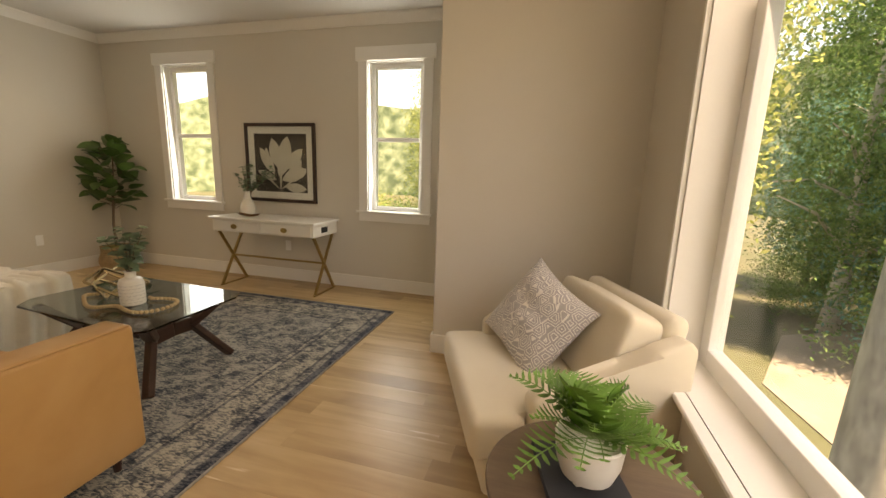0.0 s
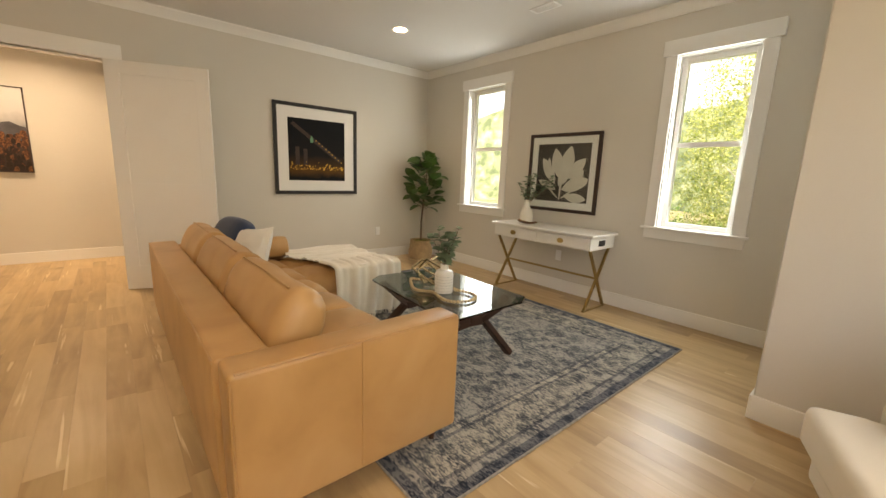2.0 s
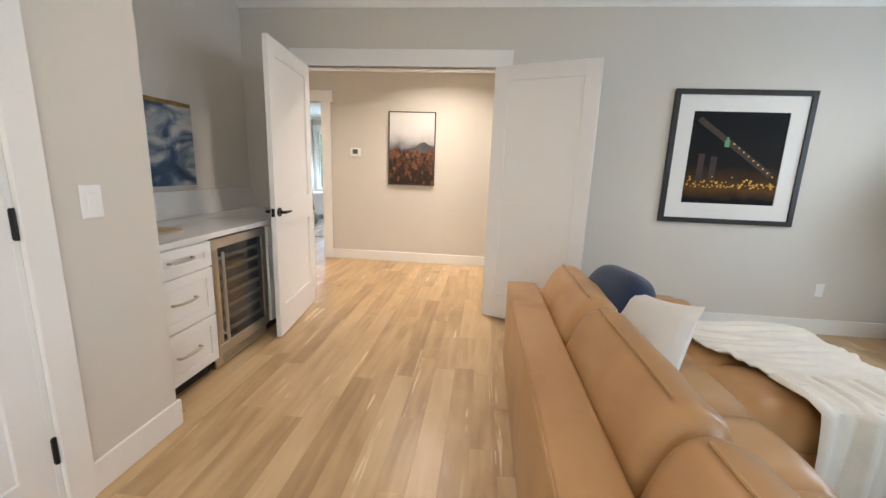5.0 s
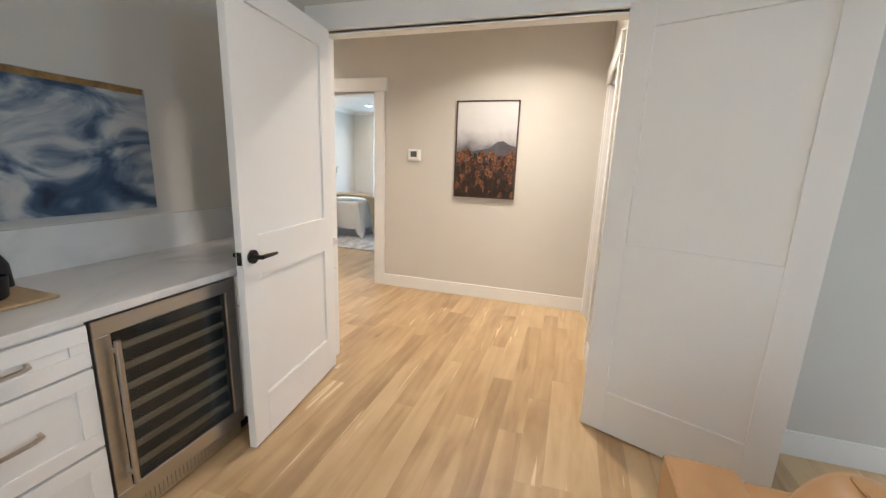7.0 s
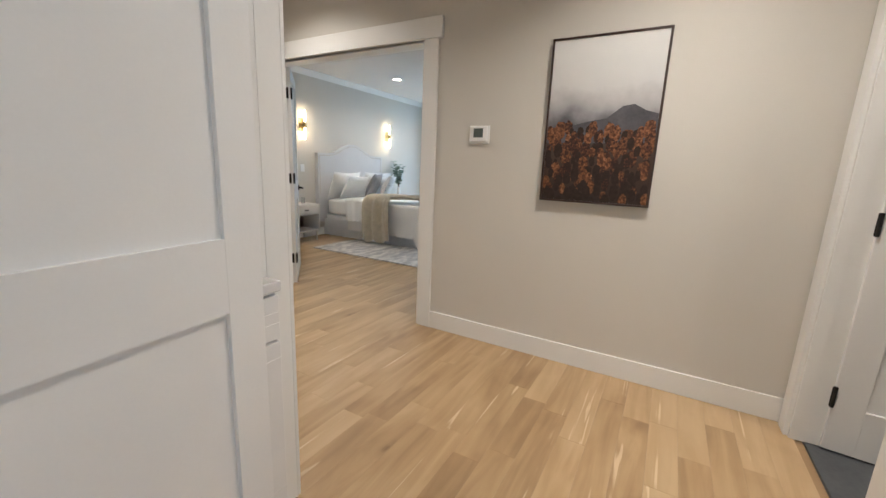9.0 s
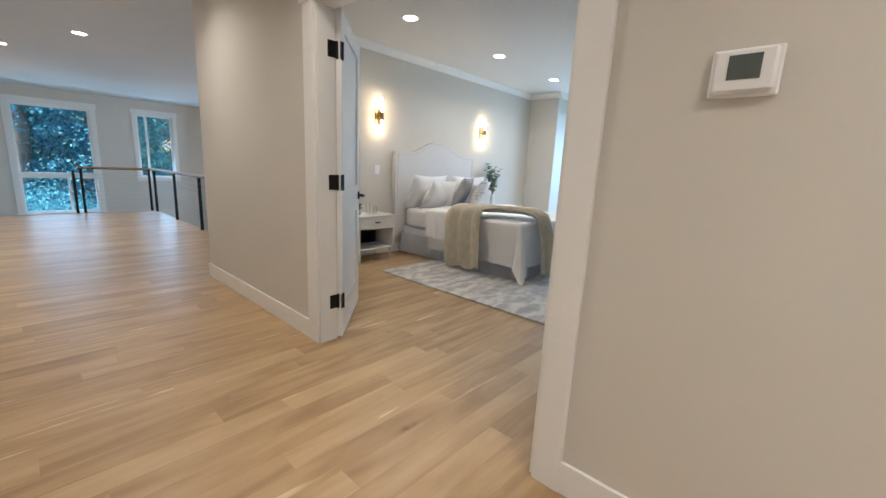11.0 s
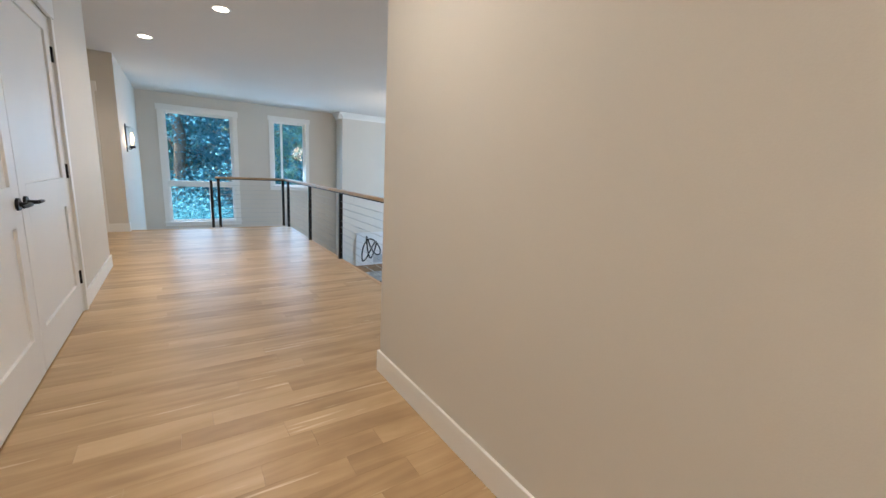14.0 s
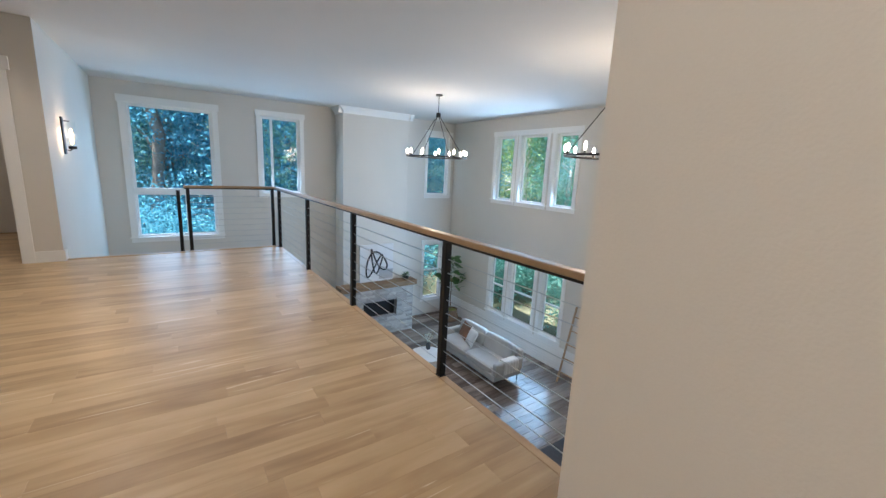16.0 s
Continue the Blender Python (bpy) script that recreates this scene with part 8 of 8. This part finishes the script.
def leaf_cloud(name, seed, n, conifer, size, height, radius, base):
    """A crown of many small bent leaves set in clumps along limbs."""
    r = np.random.RandomState(seed)
    k = n // 30
    if conifer:
        t = r.rand(k) ** 0.8
        a = r.rand(k) * 6.283
        rr = radius * (1 - t) * (0.25 + 0.75 * r.rand(k) ** 0.5) + 0.1
        c = np.stack([rr * np.cos(a), rr * np.sin(a), base + (height - base) * t - 0.25 * rr], 1)
        sp = np.stack([np.full(k, 0.35), np.full(k, 0.35), np.full(k, 0.14)], 1)
    else:
        d = r.normal(size=(k, 3))
        d /= np.linalg.norm(d, axis=1)[:, None]
        rad = (0.35 + 0.65 * r.rand(k) ** 0.5)[:, None]
        c = d * rad * np.array([radius, radius, (height - base) / 2]) + np.array([0, 0, (height + base) / 2])
        sp = np.full((k, 3), 0.30)
    p = np.repeat(c, 30, 0) + r.normal(size=(k * 30, 3)) * np.repeat(sp, 30, 0)
    m = len(p)
    u = r.normal(size=(m, 3))
    u /= np.linalg.norm(u, axis=1)[:, None]
    w = np.cross(u, r.normal(size=(m, 3)))
    w /= np.linalg.norm(w, axis=1)[:, None]
    s = size * (0.6 + 0.8 * r.rand(m))[:, None]
    q = np.stack([p - u * s, p + w * s * 0.45, p + u * s, p - w * s * 0.45], 1).reshape(-1, 3)
    me = bpy.data.meshes.new(name)
    me.from_pydata(q.tolist(), [], [(4 * i, 4 * i + 1, 4 * i + 2, 4 * i + 3) for i in range(m)])
    return me


CROWNS = [leaf_cloud("crown", 1, 24000, False, 0.066, 13, 2.6, 1.2), leaf_cloud("crown", 2, 20000, False, 0.060, 10, 2.2, 0.6), leaf_cloud("crown", 3, 26000, True, 0.068, 17, 2.8, 1.0), leaf_cloud("crown", 4, 22000, True, 0.062, 13, 2.3, 0.8)]
BUSH = leaf_cloud("crown", 8, 11000, False, 0.040, 2.6, 1.5, 0.1)


def trunk_mesh(seed, height, r0, limbs, spread):
    rd = random.Random(seed)
    b = bmesh.new()
    pts = [Vector((rd.uniform(-.12, .12) * i, rd.uniform(-.12, .12) * i, height * i / 6)) for i in range(7)]
    add_tube(b, pts, [r0 * (1.25 if i == 0 else 1) * (1 - 0.85 * i / 6) for i in range(7)], 9)
    for k in range(limbs):
        t = rd.uniform(0.18, 0.9)
        i = min(5, int(t * 6))
        p = pts[i].lerp(pts[i + 1], t * 6 - i)
        a = rd.uniform(0, 6.28)
        ln = spread * (1.1 - t)
        e = p + Vector((ln * math.cos(a), ln * math.sin(a), ln * rd.uniform(0.0, 0.7)))
        m = (p + e) / 2 + Vector((0, 0, 0.15 * ln))
        add_tube(b, [p, m, e], [r0 * 0.3 * (1 - 0.6 * t), r0 * 0.2, 0.012], 6)
    me = bpy.data.meshes.new("trunk")
    b.to_mesh(me)
    b.free()
    for f in me.polygons:
        f.use_smooth = True
    return me


TRUNKS = [trunk_mesh(1, 12, 0.22, 14, 3.0), trunk_mesh(2, 9, 0.16, 12, 2.6), trunk_mesh(3, 16, 0.26, 16, 2.0), trunk_mesh(4, 12, 0.2, 14, 1.8)]
variants = {}


def tree(x, y, kind, tint, scale, turn, pale=False, bush=False):
    root = thing("shrub" if bush else "tree", (x, y, GROUNDZ), "low leafy green shrub" if bush else ("dark green conifer in the woods" if kind > 1 else "leafy green woodland tree"), "shrub" if bush else "tree", "woodland shrubs" if bush else "woodland trees", turn=turn)
    for nm, me, mt_ in (() if bush else (("trunk", TRUNKS[kind], PALEBARK if pale else TREEBARK),)) + (("crown", BUSH if bush else CROWNS[kind], LEAVES[tint]),):
        key = (me.name, mt_.name)
        if key not in variants:
            c = me.copy()
            c.materials.append(mt_)
            variants[key] = c
        ob = new(nm, variants[key])
        ob.parent = root
    root.scale = (scale, scale, scale)


rt = random.Random(21)


def wood(x0, x1, y0, y1, n, kinds, tints, smin=0.8, smax=1.2, bushes=0, pale=0.3, gap=1.6, thin=1):
    """A stand of trees over a patch, none closer to another than gap."""
    placed = []
    tries = 0
    while len(placed) < n and tries < 4000:
        tries += 1
        p = (rt.uniform(x0, x1), rt.uniform(y0, y1))
        if all(math.hypot(p[0] - q[0], p[1] - q[1]) > gap for q in placed):
            placed.append(p)
            args = (rt.choice(kinds), rt.choice(tints), rt.uniform(smin, smax), rt.uniform(0, 360), rt.random() < pale)
            if len(placed) % thin == 0:
                tree(*p, *args)
    for _ in range(bushes):
        tree(rt.uniform(x0, x1), rt.uniform(y0, y1), 0, rt.choice(tints), rt.uniform(0.8, 1.5), rt.uniform(0, 360), bush=True)


wood(9.5, 24, -6, 24, 34, (0, 1, 2, 3), (0, 2, 2, 1), bushes=16)
wood(-14, 6, 10.0, 24, 14, (0, 1, 0, 1), (2, 2, 0), bushes=18, pale=1.0, thin=2)
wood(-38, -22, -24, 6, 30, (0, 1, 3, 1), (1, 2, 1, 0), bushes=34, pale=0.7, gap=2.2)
# south stand: its blue cast of skylight comes from the leaf colours
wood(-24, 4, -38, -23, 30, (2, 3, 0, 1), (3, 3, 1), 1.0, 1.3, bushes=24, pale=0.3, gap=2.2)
for _ in range(22):
    tree(rt.uniform(-20.5, -17), rt.uniform(-19, 2), 0, rt.choice((0, 1)), rt.uniform(0.9, 1.4), rt.uniform(0, 360), bush=True)
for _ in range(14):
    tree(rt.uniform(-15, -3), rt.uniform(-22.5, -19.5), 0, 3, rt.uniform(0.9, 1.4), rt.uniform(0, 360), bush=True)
# big trunk close to the east window
big = thing("tree", (4.1, 5.6, GROUNDZ), "thick grey tree trunk close to the window", "tree")
bm = bmesh.new()
add_tube(bm, [(4.1, 5.6, GROUNDZ), (4.08, 5.62, -1.0), (4.16, 5.66, 3.0), (4.2, 5.7, 9.0)], [0.34, 0.26, 0.22, 0.14], 18)
part("trunk", bm, mat("grey_bark", (0.34, 0.33, 0.31), 0.95, var=0.4, scale=7, bump=1.0, bscale=18, grain=(1, 1, 0.35)), big, smooth=True)
# far woods, paled by distance haze put into the colour
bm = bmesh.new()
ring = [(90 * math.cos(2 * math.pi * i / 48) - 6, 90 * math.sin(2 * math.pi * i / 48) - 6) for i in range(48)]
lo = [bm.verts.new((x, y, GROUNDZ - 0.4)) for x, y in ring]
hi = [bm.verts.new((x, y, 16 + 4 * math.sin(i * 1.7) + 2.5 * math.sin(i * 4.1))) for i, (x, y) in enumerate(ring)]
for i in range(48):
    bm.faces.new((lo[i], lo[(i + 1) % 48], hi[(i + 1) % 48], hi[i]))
setting("backdrop", bm, ramp_mat("hazed_far_woods", [(0.35, (0.10, 0.15, 0.08)), (0.5, (0.24, 0.31, 0.18)), (0.65, (0.46, 0.51, 0.33))], 0.9, 0.6, 8), "distant green woods with haze mixed into the colour", "backdrop")


# ---- floor planks ----
PW, GAP = 0.127, 0.0004
rnd = random.Random(7)
LENS_SET = (0.5, 0.7, 0.95, 1.25, 1.5, 1.9)
plank_mesh = {}


def plank(length):
    key = round(length, 3)
    if key not in plank_mesh:
        b = bmesh.new()
        add_box(b, 0, 0, -0.012, key - GAP, PW - GAP, 0.0, 0.0003)
        me = bpy.data.meshes.new("plank")
        b.to_mesh(me)
        b.free()
        me.materials.append(OAK)
        plank_mesh[key] = me
    return plank_mesh[key]


REGIONS = [(XN - 0.12, XE, YS - 0.12, YN), (XN - 0.12, XB, YB, YS - 0.12), (XH - 0.125, XHE, YV - 0.14, YHN + 0.06), (XW, XH - 0.125, YV, YBN), (XV + 0.03, XHE, YE + 0.03, YV - 0.14), (XHE, -2.5, -11.9, -9.35), (-5.10, -2.5, -14.4, -11.9)]
near, rest = [], []
lo_y, hi_y = min(r[2] for r in REGIONS), max(r[3] for r in REGIONS)
for k in range(math.floor(lo_y / PW), math.ceil(hi_y / PW)):
    ya, yb = k * PW, (k + 1) * PW
    spans = []
    for x0, x1 in sorted((r[0], r[1]) for r in REGIONS if r[2] < (ya + yb) / 2 < r[3]):
        if spans and x0 <= spans[-1][1] + 0.01:
            spans[-1][1] = max(spans[-1][1], x1)
        else:
            spans.append([x0, x1])
    for x0, x1 in spans:
        x = x0
        ln = rnd.choice(LENS_SET) * rnd.uniform(0.3, 1.0)
        while x < x1 - 1e-4:
            if x1 - x - ln < 0.25:
                ln = x1 - x
            mid = (x + ln / 2, (ya + yb) / 2)
            close = (-5.3 < mid[0] < -0.9 and -1.1 < mid[1] < 0.5) or (-7.0 < mid[0] < -5.2 and -5.0 < mid[1] < 0.3) or (-7.7 < mid[0] < -5.2 and -8.6 < mid[1] <= -5.0)
            (near if close else rest).append((x, ya, ln, yb))
            x += ln
            ln = rnd.choice(LENS_SET)
near.sort(key=lambda p: p[0] * 0.13 + p[1] * 0.07)
while len(near) > 300:
    rest.append(near.pop(len(near) // 2 if len(near) % 2 else 0))
for x, y, ln, yb in near:
    ob = new("plank", plank(ln))
    ob.parent = floor
    ob.location = (x, y, 0)
vs, fs = [], []
for x, y, ln, yb in rest:
    a, b, c, d, e = x, y, x + ln - GAP, yb - GAP, 0.0003
    i = len(vs)
    vs += [(a, b, -0.012), (c, b, -0.012), (c, d, -0.012), (a, d, -0.012), (a, b, -e), (c, b, -e), (c, d, -e), (a, d, -e), (a + e, b + e, 0), (c - e, b + e, 0), (c - e, d - e, 0), (a + e, d - e, 0)]
    for o in (0, 4):
        for q in range(4):
            r = (q + 1) % 4
            fs.append((i + o + q, i + o + r, i + o + 4 + r, i + o + 4 + q))
    fs.append((i + 8, i + 9, i + 10, i + 11))
me = bpy.data.meshes.new("plank_field")
me.from_pydata(vs, [], fs)
me.materials.append(OAK)
ob = new("plank_field", me)
ob.parent = floor
tagged(ob, "light oak floor planks", kind="stuff")
# lower storey boards
vs, fs = [], []
y = GY
while y < YV - 0.2:
    x = GX - rnd.uniform(0, 1.0)
    while x < -6.0:
        ln = rnd.uniform(0.9, 1.9)
        a, c = max(x, GX), min(x + ln, -6.0)
        if c - a > 0.05:
            i = len(vs)
            b, d, e = y, y + 0.198, 0.002
            vs += [(a, b, GZ), (c - 0.003, b, GZ), (c - 0.003, d, GZ), (a, d, GZ), (a + e, b + e, GZ + 0.006), (c - 0.003 - e, b + e, GZ + 0.006), (c - 0.003 - e, d - e, GZ + 0.006), (a + e, d - e, GZ + 0.006)]
            for q in range(4):
                r = (q + 1) % 4
                fs.append((i + q, i + r, i + 4 + r, i + 4 + q))
            fs.append((i + 4, i + 5, i + 6, i + 7))
        x += ln
    y += 0.2
me = bpy.data.meshes.new("board_field")
me.from_pydata(vs, [], fs)
me.materials.append(ramp_mat("weathered_boards", [(0.2, (0.10, 0.07, 0.055)), (0.5, (0.19, 0.145, 0.115)), (0.8, (0.30, 0.24, 0.20))], 0.22, 1.0, 5, (1.5, 14, 14), 0.05, 1.0, 0.6))
ob = new("board_field", me)
ob.parent = lower_floor
tagged(ob, "grey-brown wide floor boards", kind="stuff")
